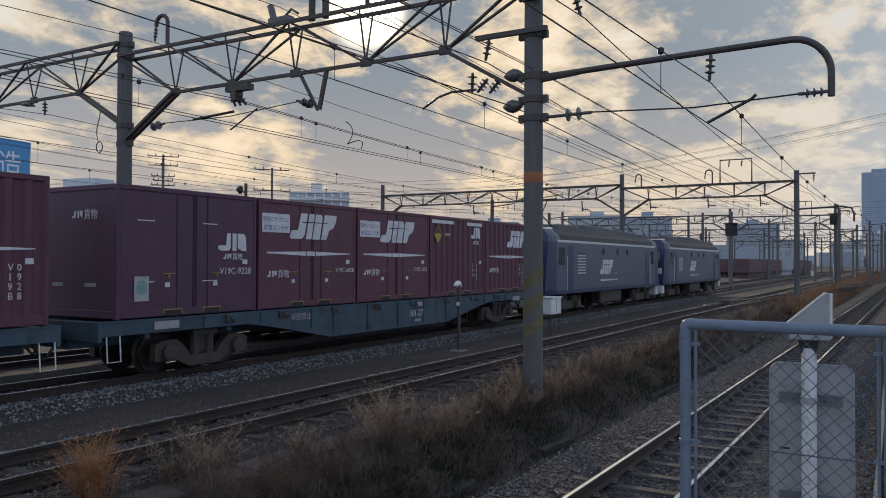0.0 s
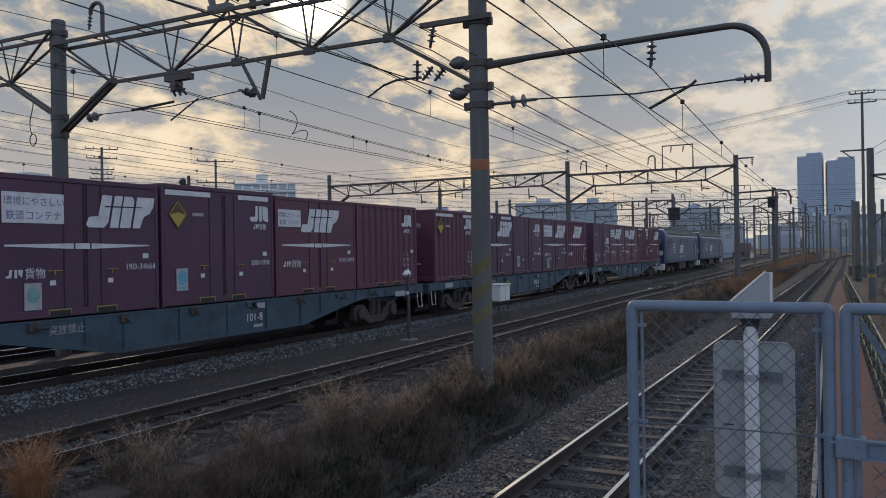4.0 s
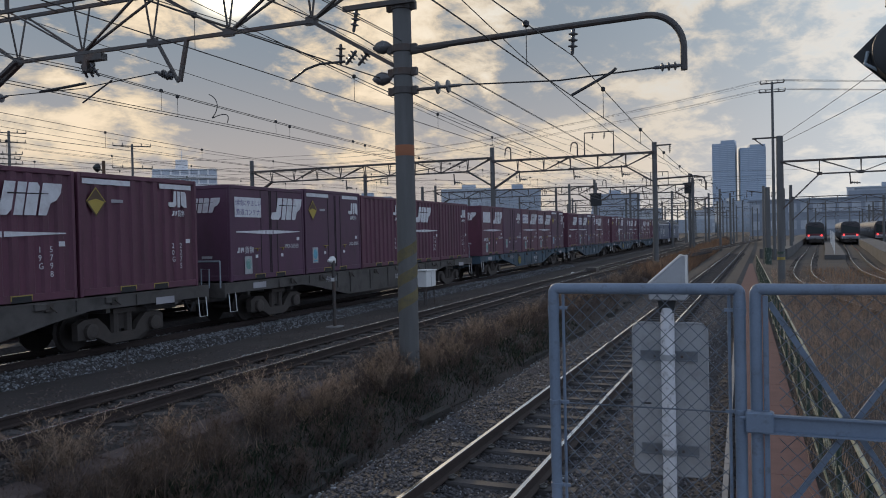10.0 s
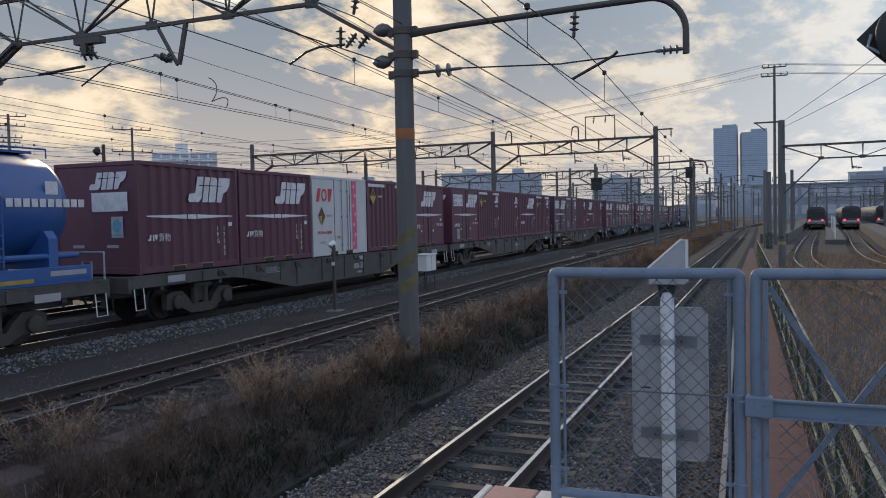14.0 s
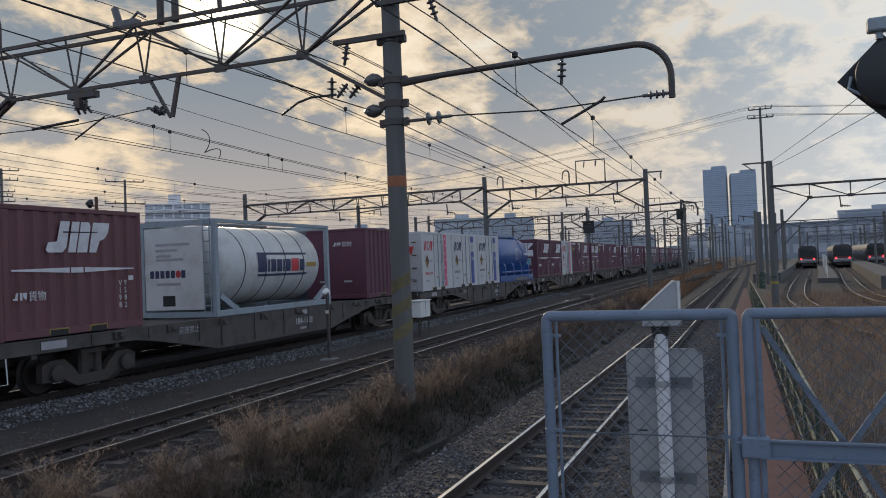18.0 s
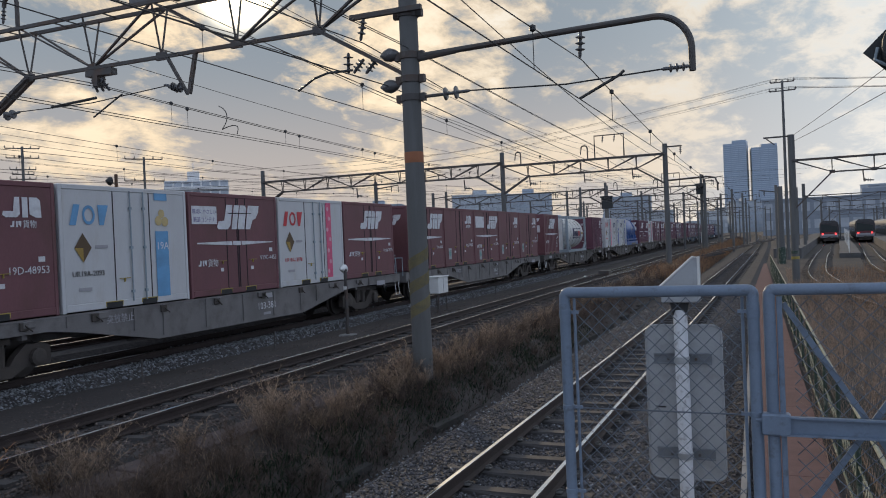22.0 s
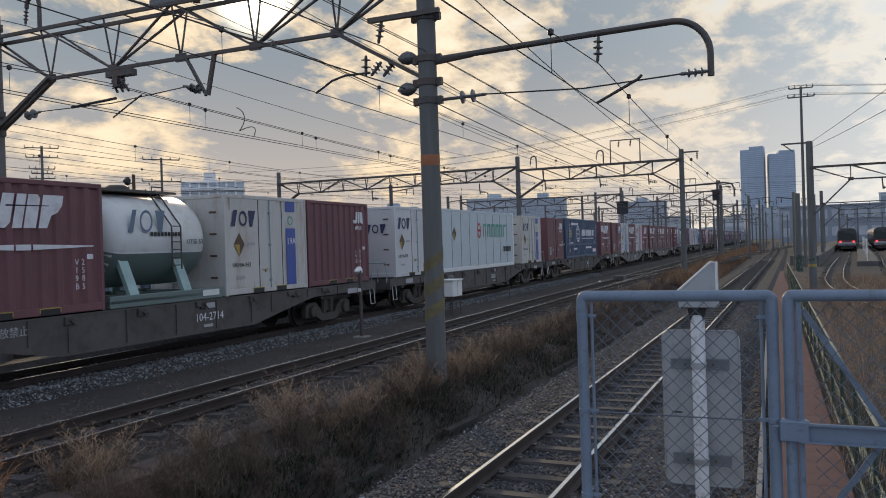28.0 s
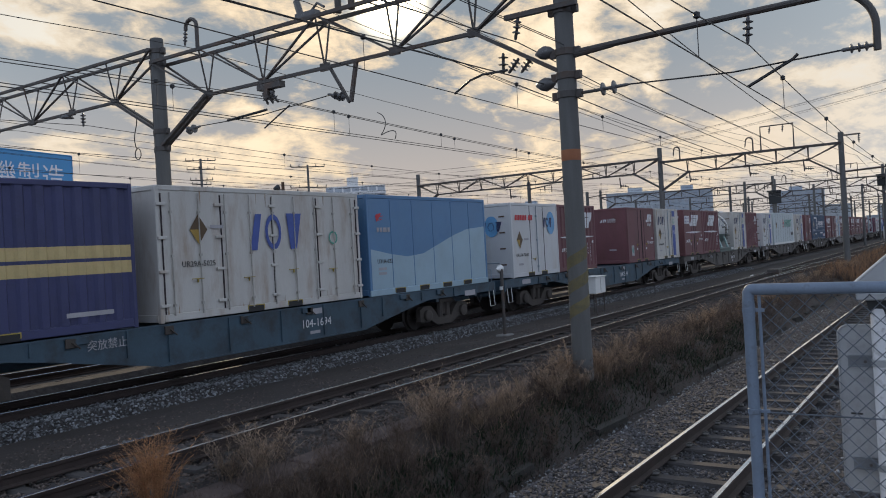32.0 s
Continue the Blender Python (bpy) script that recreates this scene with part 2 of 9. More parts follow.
RUST, DIRT = (0.13, 0.065, 0.035), (0.07, 0.06, 0.052)
M = {
    "ground": material("dry_soil", (0.058, 0.050, 0.046), 0.85, spec=0.28, vary=0.5, scale=0.5, fine=14, bump=0.9, stain=(0.028, 0.026, 0.028), stain_scale=0.25, stain_amt=0.8),
    "ballast": material("ballast_bed", (0.050, 0.046, 0.046), 0.85, spec=0.28, vary=0.8, scale=8, fine=38, bump=1.0, stain=(0.030, 0.027, 0.028), stain_scale=1.2, stain_amt=0.6),
    "stone": material("crushed_stone", (0.165, 0.172, 0.182), 0.7, spec=0.45, vary=0.3, scale=6, fine=60, bump=0.3, island=0.85),
    "stone_dark": material("rusty_crushed_stone", (0.074, 0.072, 0.078), 0.75, spec=0.35, vary=0.3, scale=6, fine=60, bump=0.3, island=0.6),
    "rail": material("rusty_rail_steel", (0.036, 0.024, 0.021), 0.8, vary=0.4, scale=4, fine=60, bump=0.3),
    "railhead": material("polished_rail_head", (0.84, 0.88, 0.94), 0.12, metal=1.0, vary=0.1, scale=2, bump=0.02),
    "railhead_dull": material("worn_rail_head", (0.74, 0.72, 0.70), 0.20, metal=1.0, vary=0.2, scale=2, bump=0.04),
    "sleeper": material("weathered_sleeper", (0.062, 0.058, 0.058), 0.8, spec=0.3, vary=0.35, scale=3, fine=30, bump=0.6, stain=(0.06, 0.05, 0.047), stain_scale=2),
    "clip": material("dull_rail_clip", (0.12, 0.115, 0.11), 0.6, metal=0.4, vary=0.2),
    "edging": material("mossy_dark_concrete", (0.055, 0.052, 0.050), 0.9, spec=0.2, vary=0.35, scale=4, bump=0.5, stain=(0.035, 0.038, 0.030), stain_scale=3, stain_amt=0.7),
    "yard_concrete": material("grey_yard_concrete", (0.115, 0.113, 0.112), 0.9, spec=0.25, vary=0.3, scale=1.2, fine=20, bump=0.3, stain=(0.06, 0.055, 0.05), stain_scale=0.6, stain_amt=0.6),
    "concrete": material("weathered_concrete", (0.20, 0.195, 0.19), 0.9, vary=0.22, scale=2, fine=50, bump=0.35, stain=(0.14, 0.125, 0.11), stain_scale=1.1),
    "pole": material("grey_concrete_pole", (0.125, 0.125, 0.123), 0.85, vary=0.2, scale=1.5, fine=60, bump=0.25, stain=(0.075, 0.07, 0.066), stretch=(3, 3, 0.4)),
    "steel": material("dull_grey_steel", (0.085, 0.078, 0.074), 0.6, metal=0.3, vary=0.25, scale=2, fine=40, bump=0.2, stain=RUST, stain_scale=2.2, stain_amt=0.6),
    "rusty": material("rusted_steel", (0.12, 0.07, 0.045), 0.8, metal=0.2, vary=0.35, scale=3, bump=0.4, stain=(0.07, 0.045, 0.03)),
    "wire": material("dark_wire", (0.05, 0.05, 0.052), 0.5, metal=0.6, vary=0.1, bump=0),
    "porcelain": material("grey_porcelain", (0.11, 0.108, 0.11), 0.25, vary=0.15, scale=9, bump=0.02),
    "orange_band": material("faded_orange_band", (0.32, 0.12, 0.055), 0.7, vary=0.2),
    "yellow": material("chipped_yellow_paint", (0.36, 0.27, 0.055), 0.6, vary=0.25, stain=DIRT, stain_scale=5),
    "stripe_paint": material("faded_yellow_stripe_paint", (0.155, 0.128, 0.062), 0.8, vary=0.25, stain=(0.10, 0.09, 0.07), stain_scale=7, stain_amt=0.8),
    "black": material("black_rubber_paint", (0.02, 0.02, 0.022), 0.7, vary=0.3),
    "white": material("dirty_white_paint", (0.70, 0.70, 0.68), 0.6, vary=0.10, stain=(0.42, 0.40, 0.37), stain_scale=3, stain_amt=0.35),
    "decal": material("white_lettering", (0.66, 0.66, 0.68), 0.6, vary=0.12, scale=6, stain=(0.36, 0.30, 0.31), stain_scale=4, stain_amt=0.4, bump=0),
    "decal_grey": material("faded_grey_lettering", (0.36, 0.35, 0.37), 0.7, vary=0.15, bump=0),
    "sheet": material("weathered_label_sheet", (0.40, 0.41, 0.42), 0.7, vary=0.2, scale=8, stain=(0.22, 0.24, 0.24), stain_scale=7, stain_amt=0.6, bump=0),
    "eco_ink": material("faded_green_print", (0.17, 0.34, 0.31), 0.7, vary=0.3, scale=14, bump=0),
    "purple_ink": material("violet_lettering", (0.12, 0.09, 0.25), 0.6, bump=0),
    "plum": material("purplish_maroon_container_paint", (0.088, 0.034, 0.068), 0.55, vary=0.22, scale=0.9, fine=25, bump=0.12, stain=(0.05, 0.025, 0.034), stain_scale=1.4, stain_amt=0.55, stretch=(1, 1, 0.45)),
    "diamond": material("faded_yellow_diamond", (0.42, 0.31, 0.06), 0.6, vary=0.1, bump=0),
    "cyan_ink": material("cyan_blue_print", (0.12, 0.36, 0.48), 0.6, vary=0.2, scale=9, bump=0),
    "maroon": material("maroon_container_paint", (0.116, 0.037, 0.062), 0.55, vary=0.22, scale=0.9, fine=25, bump=0.12, stain=(0.062, 0.026, 0.032), stain_scale=1.4, stain_amt=0.55, stretch=(1, 1, 0.45)),
    "maroon2": material("faded_maroon_paint", (0.160, 0.063, 0.072), 0.6, vary=0.2, scale=0.9, fine=25, bump=0.12, stain=(0.11, 0.05, 0.042), stain_scale=1.4, stain_amt=0.55, stretch=(1, 1, 0.45)),
    "seal": material("black_door_seal", (0.03, 0.02, 0.025), 0.8, vary=0.2),
    "reefer_white": material("white_container_paint", (0.54, 0.54, 0.545), 0.5, vary=0.08, scale=1, bump=0.08, stain=(0.36, 0.28, 0.20), stain_scale=1.6, stain_amt=0.4, stretch=(1, 1, 0.35), stain_lo=0.56),
    "reefer_beige": material("aged_white_container_paint", (0.52, 0.50, 0.47), 0.55, vary=0.12, scale=1, bump=0.1, stain=(0.30, 0.20, 0.13), stain_scale=2.2, stain_amt=0.75, stretch=(1, 1, 0.28), stain_lo=0.52),
    "pink": material("pink_flower_band", (0.66, 0.10, 0.20), 0.5, vary=0.25, scale=7),
    "pale_pink": material("pale_blossom_print", (0.72, 0.38, 0.45), 0.5),
    "reefer_blue": material("blue_band", (0.05, 0.09, 0.32), 0.5),
    "sky_blue": material("light_blue_band", (0.12, 0.32, 0.55), 0.5),
    "navy_ink": material("navy_lettering", (0.03, 0.036, 0.095), 0.6, bump=0),
    "red_ink": material("red_lettering", (0.55, 0.05, 0.06), 0.6, bump=0),
    "green_ink": material("green_lettering", (0.10, 0.35, 0.27), 0.6, bump=0),
    "black_ink": material("black_lettering", (0.03, 0.03, 0.03), 0.6, bump=0),
    "amber": material("amber_diamond", (0.36, 0.23, 0.05), 0.6, bump=0),
    "brown_ink": material("brown_diamond", (0.10, 0.06, 0.03), 0.6, bump=0),
    "eco_blue": material("blue_container_paint", (0.050, 0.088, 0.150), 0.5, vary=0.15, scale=1, bump=0.1, stain=(0.040, 0.062, 0.095), stain_scale=1.5, stretch=(1, 1, 0.4)),
    "wave_blue": material("bright_blue_paint", (0.085, 0.20, 0.36), 0.45, vary=0.08, scale=1, bump=0.06, stain=(0.05, 0.15, 0.33), stain_scale=1.4),
    "wave_pale": material("pale_blue_paint", (0.30, 0.42, 0.50), 0.5, vary=0.08, scale=1, bump=0.06, stain=(0.25, 0.33, 0.36), stain_scale=1.5),
    "pale_sheet": material("pale_green_white_paint", (0.48, 0.54, 0.56), 0.5, vary=0.07, scale=1, bump=0.06, stain=(0.38, 0.40, 0.39), stain_scale=1.5),
    "navy": material("navy_corrugated_paint", (0.045, 0.05, 0.13), 0.55, vary=0.2, scale=1, bump=0.1, stain=(0.03, 0.03, 0.06)),
    "cream_band": material("cream_band_paint", (0.55, 0.42, 0.20), 0.6, vary=0.15),
    "tank_blue": material("blue_tank_paint", (0.03, 0.10, 0.30), 0.35, vary=0.15, scale=1, bump=0.04, stain=(0.02, 0.05, 0.14)),
    "tank_white": material("white_tank_shell", (0.60, 0.61, 0.60), 0.35, vary=0.08, scale=1, bump=0.04, stain=(0.33, 0.29, 0.24), stain_scale=1.8, stain_amt=0.5),
    "tank_green": material("dull_green_tank_paint", (0.12, 0.165, 0.155), 0.45, vary=0.1, scale=1, bump=0.04),
    "leg_green": material("pale_green_saddle_paint", (0.30, 0.44, 0.43), 0.55, vary=0.15, stain=RUST, stain_scale=4, stain_amt=0.3),
    "steel_ink": material("slate_blue_lettering", (0.13, 0.18, 0.25), 0.6, bump=0),
    "frame_grey": material("blue_grey_frame_paint", (0.28, 0.34, 0.38), 0.5, vary=0.15, stain=RUST, stain_scale=3, stain_amt=0.4),
    "wagon_blue": material("blue_grey_wagon_paint", (0.040, 0.075, 0.105), 0.6, vary=0.25, scale=1.2, bump=0.15, stain=(0.024, 0.024, 0.026), stain_scale=2.2, stain_amt=0.75),
    "wagon_grey": material("sooty_grey_wagon_paint", (0.078, 0.070, 0.065), 0.65, vary=0.25, scale=1.2, bump=0.15, stain=(0.03, 0.026, 0.024), stain_scale=2.2, stain_amt=0.75),
    "bogie": material("dusty_bogie_casting", (0.060, 0.050, 0.044), 0.8, vary=0.35, scale=3, bump=0.35, stain=(0.06, 0.045, 0.035), stain_scale=3),
    "wheel": material("dark_wheel_steel", (0.05, 0.042, 0.038), 0.6, metal=0.4, vary=0.25, scale=4),
    "loco_blue": material("dark_blue_loco_paint", (0.020, 0.034, 0.092), 0.4, vary=0.12, scale=1, bump=0.04, stain=(0.03, 0.04, 0.08)),
    "loco_grey": material("blue_grey_loco_paint", (0.080, 0.102, 0.150), 0.45, vary=0.12, scale=1, bump=0.05, stain=(0.13, 0.13, 0.14)),
    "loco_white": material("grey_white_loco_paint", (0.60, 0.61, 0.63), 0.5, vary=0.1, stain=(0.38, 0.37, 0.36)),
    "roof_dark": material("sooty_roof_paint", (0.040, 0.042, 0.048), 0.6, vary=0.3, scale=2, bump=0.1),
    "glass": material("dark_cab_glass", (0.015, 0.02, 0.025), 0.06, vary=0.1, bump=0, spec=0.8),
    "roofgear": material("dusty_roof_equipment", (0.14, 0.14, 0.14), 0.8, vary=0.3, scale=2, bump=0.2),
    "fence_blue": material("chalky_blue_grey_tube_paint", (0.145, 0.19, 0.255), 0.5, vary=0.16, scale=6, fine=80, bump=0.10, stain=(0.07, 0.065, 0.065), stain_scale=17, stain_amt=0.75, stain_lo=0.56),
    "mesh_wire": material("galvanised_mesh_wire", (0.13, 0.15, 0.18), 0.5, metal=0.5, vary=0.2),
    "sign_back": material("dull_aluminium_sign_back", (0.36, 0.375, 0.39), 0.55, metal=0.3, vary=0.10, scale=4, bump=0.05, stain=(0.22, 0.215, 0.21), stain_scale=9, stain_amt=0.6, stain_lo=0.5),
    "post_white": material("chipped_white_post_paint", (0.62, 0.63, 0.65), 0.55, vary=0.10, scale=8, stain=(0.07, 0.055, 0.05), stain_scale=19, stain_amt=0.95, stain_lo=0.525),
    "tile_red": material("faded_red_platform_paint", (0.40, 0.22, 0.19), 0.8, vary=0.15, scale=5, bump=0.2, stain=(0.30, 0.22, 0.19), stain_scale=6),
    "tile_white": material("worn_white_platform_paint", (0.58, 0.56, 0.54), 0.8, vary=0.12, scale=5, bump=0.2, stain=(0.36, 0.32, 0.29), stain_scale=6),
    "walkway": material("red_brown_walkway_paint", (0.135, 0.082, 0.078), 0.85, spec=0.12, vary=0.2, scale=3, bump=0.3, stain=(0.12, 0.08, 0.07), stain_scale=2.5),
    "green_paint": material("peeling_green_paint", (0.032, 0.058, 0.042), 0.6, vary=0.25, scale=5, stain=(0.40, 0.40, 0.35), stain_scale=6, stain_amt=0.85, stain_lo=0.52),
    "green_mesh": material("dark_green_wire_mesh", (0.020, 0.034, 0.026), 0.7, vary=0.3),
    "peeled_rail": material("bleached_green_rail_paint", (0.20, 0.22, 0.18), 0.7, vary=0.3, scale=8, stain=(0.06, 0.09, 0.05), stain_scale=7, stain_amt=0.8, stain_lo=0.5),
    # the towers' blue-grey is distance haze mixed into facade and slab colours
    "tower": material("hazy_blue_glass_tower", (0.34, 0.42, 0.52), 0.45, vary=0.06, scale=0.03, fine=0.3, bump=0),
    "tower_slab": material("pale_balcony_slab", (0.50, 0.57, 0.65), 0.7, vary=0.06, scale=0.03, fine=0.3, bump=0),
    "apartment": material("white_apartment_render", (0.76, 0.75, 0.74), 0.85, vary=0.08, scale=0.1, fine=2, bump=0),
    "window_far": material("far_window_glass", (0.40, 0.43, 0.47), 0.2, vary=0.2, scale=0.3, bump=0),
    # far city walls: aerial haze is put into these two pale blue-greys
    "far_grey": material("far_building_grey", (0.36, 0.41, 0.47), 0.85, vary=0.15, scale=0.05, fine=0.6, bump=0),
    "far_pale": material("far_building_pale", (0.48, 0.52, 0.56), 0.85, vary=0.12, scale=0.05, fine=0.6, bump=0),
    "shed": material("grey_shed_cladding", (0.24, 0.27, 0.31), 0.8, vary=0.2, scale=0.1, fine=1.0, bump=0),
    "sign_blue": material("bright_blue_signboard", (0.05, 0.25, 0.50), 0.5, vary=0.06, scale=0.4, bump=0),
    # hill colour holds the blue of the air in front of it
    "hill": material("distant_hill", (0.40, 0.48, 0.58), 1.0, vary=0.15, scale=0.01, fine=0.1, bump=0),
    "straw": material("dry_straw_grass", (0.32, 0.245, 0.19), 0.9, spec=0.12, vary=0.2, scale=3, bump=0, island=0.45, leafy=0.5),
    "brush": material("brown_dead_brush", (0.108, 0.086, 0.076), 0.95, spec=0.12, vary=0.25, scale=3, bump=0, island=0.5, leafy=0.5),
    "litter": material("red_brown_leaf_litter", (0.115, 0.090, 0.086), 0.95, spec=0.12, vary=0.3, scale=3, bump=0, island=0.55, leafy=0.3),
    "trough": material("brown_stained_trough_lid", (0.115, 0.092, 0.088), 0.9, spec=0.12, vary=0.3, scale=4, fine=40, bump=0.4, stain=(0.06, 0.05, 0.048), stain_scale=2.5),
    "gravel": material("red_brown_yard_gravel", (0.105, 0.084, 0.075), 0.8, spec=0.3, vary=0.3, scale=6, fine=60, bump=0.2, island=0.7),
    # far wagons: red-brown paint with distance haze mixed into the colour
    "parked": material("hazy_brown_wagon_paint", (0.13, 0.075, 0.085), 0.8, vary=0.2, scale=1),
    "tuft": material("orange_plume_grass", (0.46, 0.25, 0.13), 0.9, vary=0.2, scale=3, bump=0, island=0.45, leafy=0.5),
    "yard_straw": material("pale_brown_weed", (0.28, 0.215, 0.175), 0.9, spec=0.12, vary=0.2, scale=3, bump=0, island=0.4, leafy=0.5),
    "bracket": material("dark_sign_bracket", (0.19, 0.205, 0.225), 0.55, metal=0.4, vary=0.2),
    "door_bar": material("worn_grey_door_bar", (0.40, 0.38, 0.35), 0.5, vary=0.2, stain=RUST, stain_scale=5, stain_amt=0.5),
    "emu_lower": material("silver_train_panel", (0.30, 0.30, 0.32), 0.4, metal=0.3, vary=0.1, bump=0),
    "rust_run": material("brown_rust_run", (0.38, 0.28, 0.20), 0.9, vary=0.35, scale=9, stain=(0.45, 0.38, 0.31), stain_scale=12, stain_amt=0.8, bump=0),
    "wagon_pale": material("dusty_pale_grey_wagon_paint", (0.165, 0.155, 0.152), 0.65, vary=0.25, scale=1.2, bump=0.15, stain=(0.06, 0.05, 0.045), stain_scale=2.0, stain_amt=0.6),
    "emu_glass": material("dark_train_windscreen", (0.012, 0.018, 0.018), 0.15, vary=0.1, bump=0, spec=0.25),
    "rust_grass": material("rusty_pampas_grass", (0.235, 0.150, 0.100), 0.9, spec=0.12, vary=0.2, scale=3, bump=0, island=0.35, leafy=0.5),
    "warm_grass": material("warm_brown_dead_grass", (0.19, 0.15, 0.125), 0.9, spec=0.12, vary=0.25, scale=3, bump=0, island=0.45, leafy=0.5),
    "weed_green": material("dull_green_weed", (0.030, 0.045, 0.028), 0.9, spec=0.12, vary=0.25, bump=0, island=0.5, leafy=0.5),
    "emu_body": material("brushed_train_side", (0.15, 0.15, 0.16), 0.4, vary=0.1, bump=0),
    "emu_red": material("dark_train_front", (0.022, 0.017, 0.020), 0.4, vary=0.1, bump=0),
    "emu_band": material("dark_red_train_band", (0.13, 0.022, 0.030), 0.45, vary=0.1, bump=0),
    "tail": material("red_tail_lamp", (0.6, 0.02, 0.02), 0.4, bump=0, emit=(1.0, 0.06, 0.06, 2.2)),
    "head": material("white_lamp", (0.8, 0.8, 0.8), 0.4, bump=0, emit=(0.9, 0.95, 1.0, 3.0)),
    "signal_dark": material("matt_black_signal_housing", (0.018, 0.02, 0.022), 0.5, vary=0.2, bump=0.05),
}

# ---- mesh building ----
class Shape:
    """Collects vertices and faces of one part."""

    def __init__(self):
        self.v, self.f = [], []

    def add(self, verts, faces):
        n = len(self.v)
        self.v += [tuple(p) for p in verts]
        self.f += [tuple(i + n for i in q) for q in faces]
        return self

    def box(self, x0, x1, y0, y1, z0, z1, c=0.0):
        """A box, its edges chamfered by c."""
        if c <= 0:
            v = [(x, y, z) for z in (z0, z1) for y in (y0, y1) for x in (x0, x1)]
            return self.add(v, [(0, 2, 3, 1), (4, 5, 7, 6), (0, 1, 5, 4), (2, 6, 7, 3), (0, 4, 6, 2), (1, 3, 7, 5)])
        n, lo, hi = len(self.v), (x0, y0, z0), (x1, y1, z1)
        idx, v = {}, []
        for s in np.ndindex(2, 2, 2):
            for ax in range(3):
                p = [hi[i] if s[i] else lo[i] for i in range(3)]
                for i in range(3):
                    if i != ax:
                        p[i] += -c if s[i] else c
                idx[s, ax] = len(v)
                v.append(p)
        f = []
        for ax in range(3):
            a, b = [i for i in range(3) if i != ax]
            for side in (0, 1):
                q = []
                for sa, sb in ((0, 0), (1, 0), (1, 1), (0, 1)):
                    s = [0, 0, 0]
                    s[ax], s[a], s[b] = side, sa, sb
                    q.append(idx[tuple(s), ax])
                f.append(tuple(q if (side == 1) == (ax != 1) else q[::-1]))
        for ax in range(3):
            a, b = [i for i in range(3) if i != ax]
            for sa in (0, 1):
                for sb in (0, 1):
                    s0, s1 = [0, 0, 0], [0, 0, 0]
                    s0[a] = s1[a] = sa
                    s0[b] = s1[b] = sb
                    s1[ax] = 1
                    q = [idx[tuple(s0), a], idx[tuple(s1), a], idx[tuple(s1), b], idx[tuple(s0), b]]
                    f.append(tuple(q if ((sa == sb) == (ax != 1)) else q[::-1]))
        for s in np.ndindex(2, 2, 2):
            q = [idx[s, 0], idx[s, 1], idx[s, 2]]
            f.append(tuple(q if sum(s) % 2 else q[::-1]))
        return self.add(v, f)

    def tube(self, pts, r, seg=8, closed=False, taper=None):
        """A round bar along points; taper gives the end radius."""
        pts = [Vector(p) for p in pts]
        k = len(pts)
        rings, ref = [], None
        for i, p in enumerate(pts):
            t = (pts[(i + 1) % k] - pts[i - 1]) if closed else (pts[min(i + 1, k - 1)] - pts[max(i - 1, 0)])
            t.normalize()
            if ref is None:
                ref = Vector((0, 0, 1)) if abs(t.z) < 0.9 else Vector((1, 0, 0))
            a = (ref - t * ref.dot(t))
            if a.length < 1e-6:
                a = t.orthogonal()
            a.normalize()
            ref = a
            b = t.cross(a)
            rr = r if taper is None else r + (taper - r) * i / max(k - 1, 1)
            rings.append([p + (a * math.cos(w) + b * math.sin(w)) * rr for w in [2 * math.pi * j / seg for j in range(seg)]])
        v = [q for ring in rings for q in ring]
        f = []
        for i in range(k if closed else k - 1):
            for j in range(seg):
                i2, j2 = (i + 1) % k, (j + 1) % seg
                f.append((i * seg + j, i * seg + j2, i2 * seg + j2, i2 * seg + j))
        if not closed:
            f += [tuple(range(seg))[::-1], tuple((k - 1) * seg + j for j in range(seg))]
        return self.add(v, f)

    def beam(self, p, q, w, h=None):
        """A rectangular bar from p to q."""
        p, q = Vector(p), Vector(q)
        t = (q - p).normalized()
        ref = Vector((0, 0, 1)) if abs(t.z) < 0.95 else Vector((0, 1, 0))
        a = t.cross(ref).normalized() * (w / 2)
        b = a.cross(t).normalized() * ((h or w) / 2)
        v = [e + sa * a + sb * b for e in (p, q) for sa, sb in ((-1, -1), (1, -1), (1, 1), (-1, 1))]
        return self.add(v, [(0, 1, 2, 3), (7, 6, 5, 4), (0, 4, 5, 1), (1, 5, 6, 2), (2, 6, 7, 3), (3, 7, 4, 0)])

    def prism(self, poly, depth, frame3):
        """A flat polygon in the plane of frame3 = (origin, u, v, n), depth thick along n."""
        o, u, w, n = [Vector(e) for e in frame3]
        a = [o + u * x + w * y for x, y in poly]
        b = [p + n * depth for p in a]
        k = len(poly)
        f = [tuple(range(k))[::-1], tuple(k + i for i in range(k))]
        f += [(i, (i + 1) % k, k + (i + 1) % k, k + i) for i in range(k)]
        return self.add(a + b, f)

    def lathe(self, prof, centre=(0, 0, 0), axis="z", seg=16):
        """A turned body: prof is (radius, height) from one end to the other."""
        v, f = [], []
        for r, hgt in prof:
            for j in range(seg):
                w = 2 * math.pi * j / seg
                p = (r * math.cos(w), r * math.sin(w), hgt)
                p = {"z": p, "x": (p[2], p[0], p[1]), "y": (p[1], p[2], p[0])}[axis]
                v.append(tuple(p[i] + centre[i] for i in range(3)))
        for i in range(len(prof) - 1):
            for j in range(seg):
                j2 = (j + 1) % seg
                f.append((i * seg + j, i * seg + j2, (i + 1) * seg + j2, (i + 1) * seg + j))
        f += [tuple(range(seg))[::-1], tuple((len(prof) - 1) * seg + j for j in range(seg))]
        return self.add(v, f)

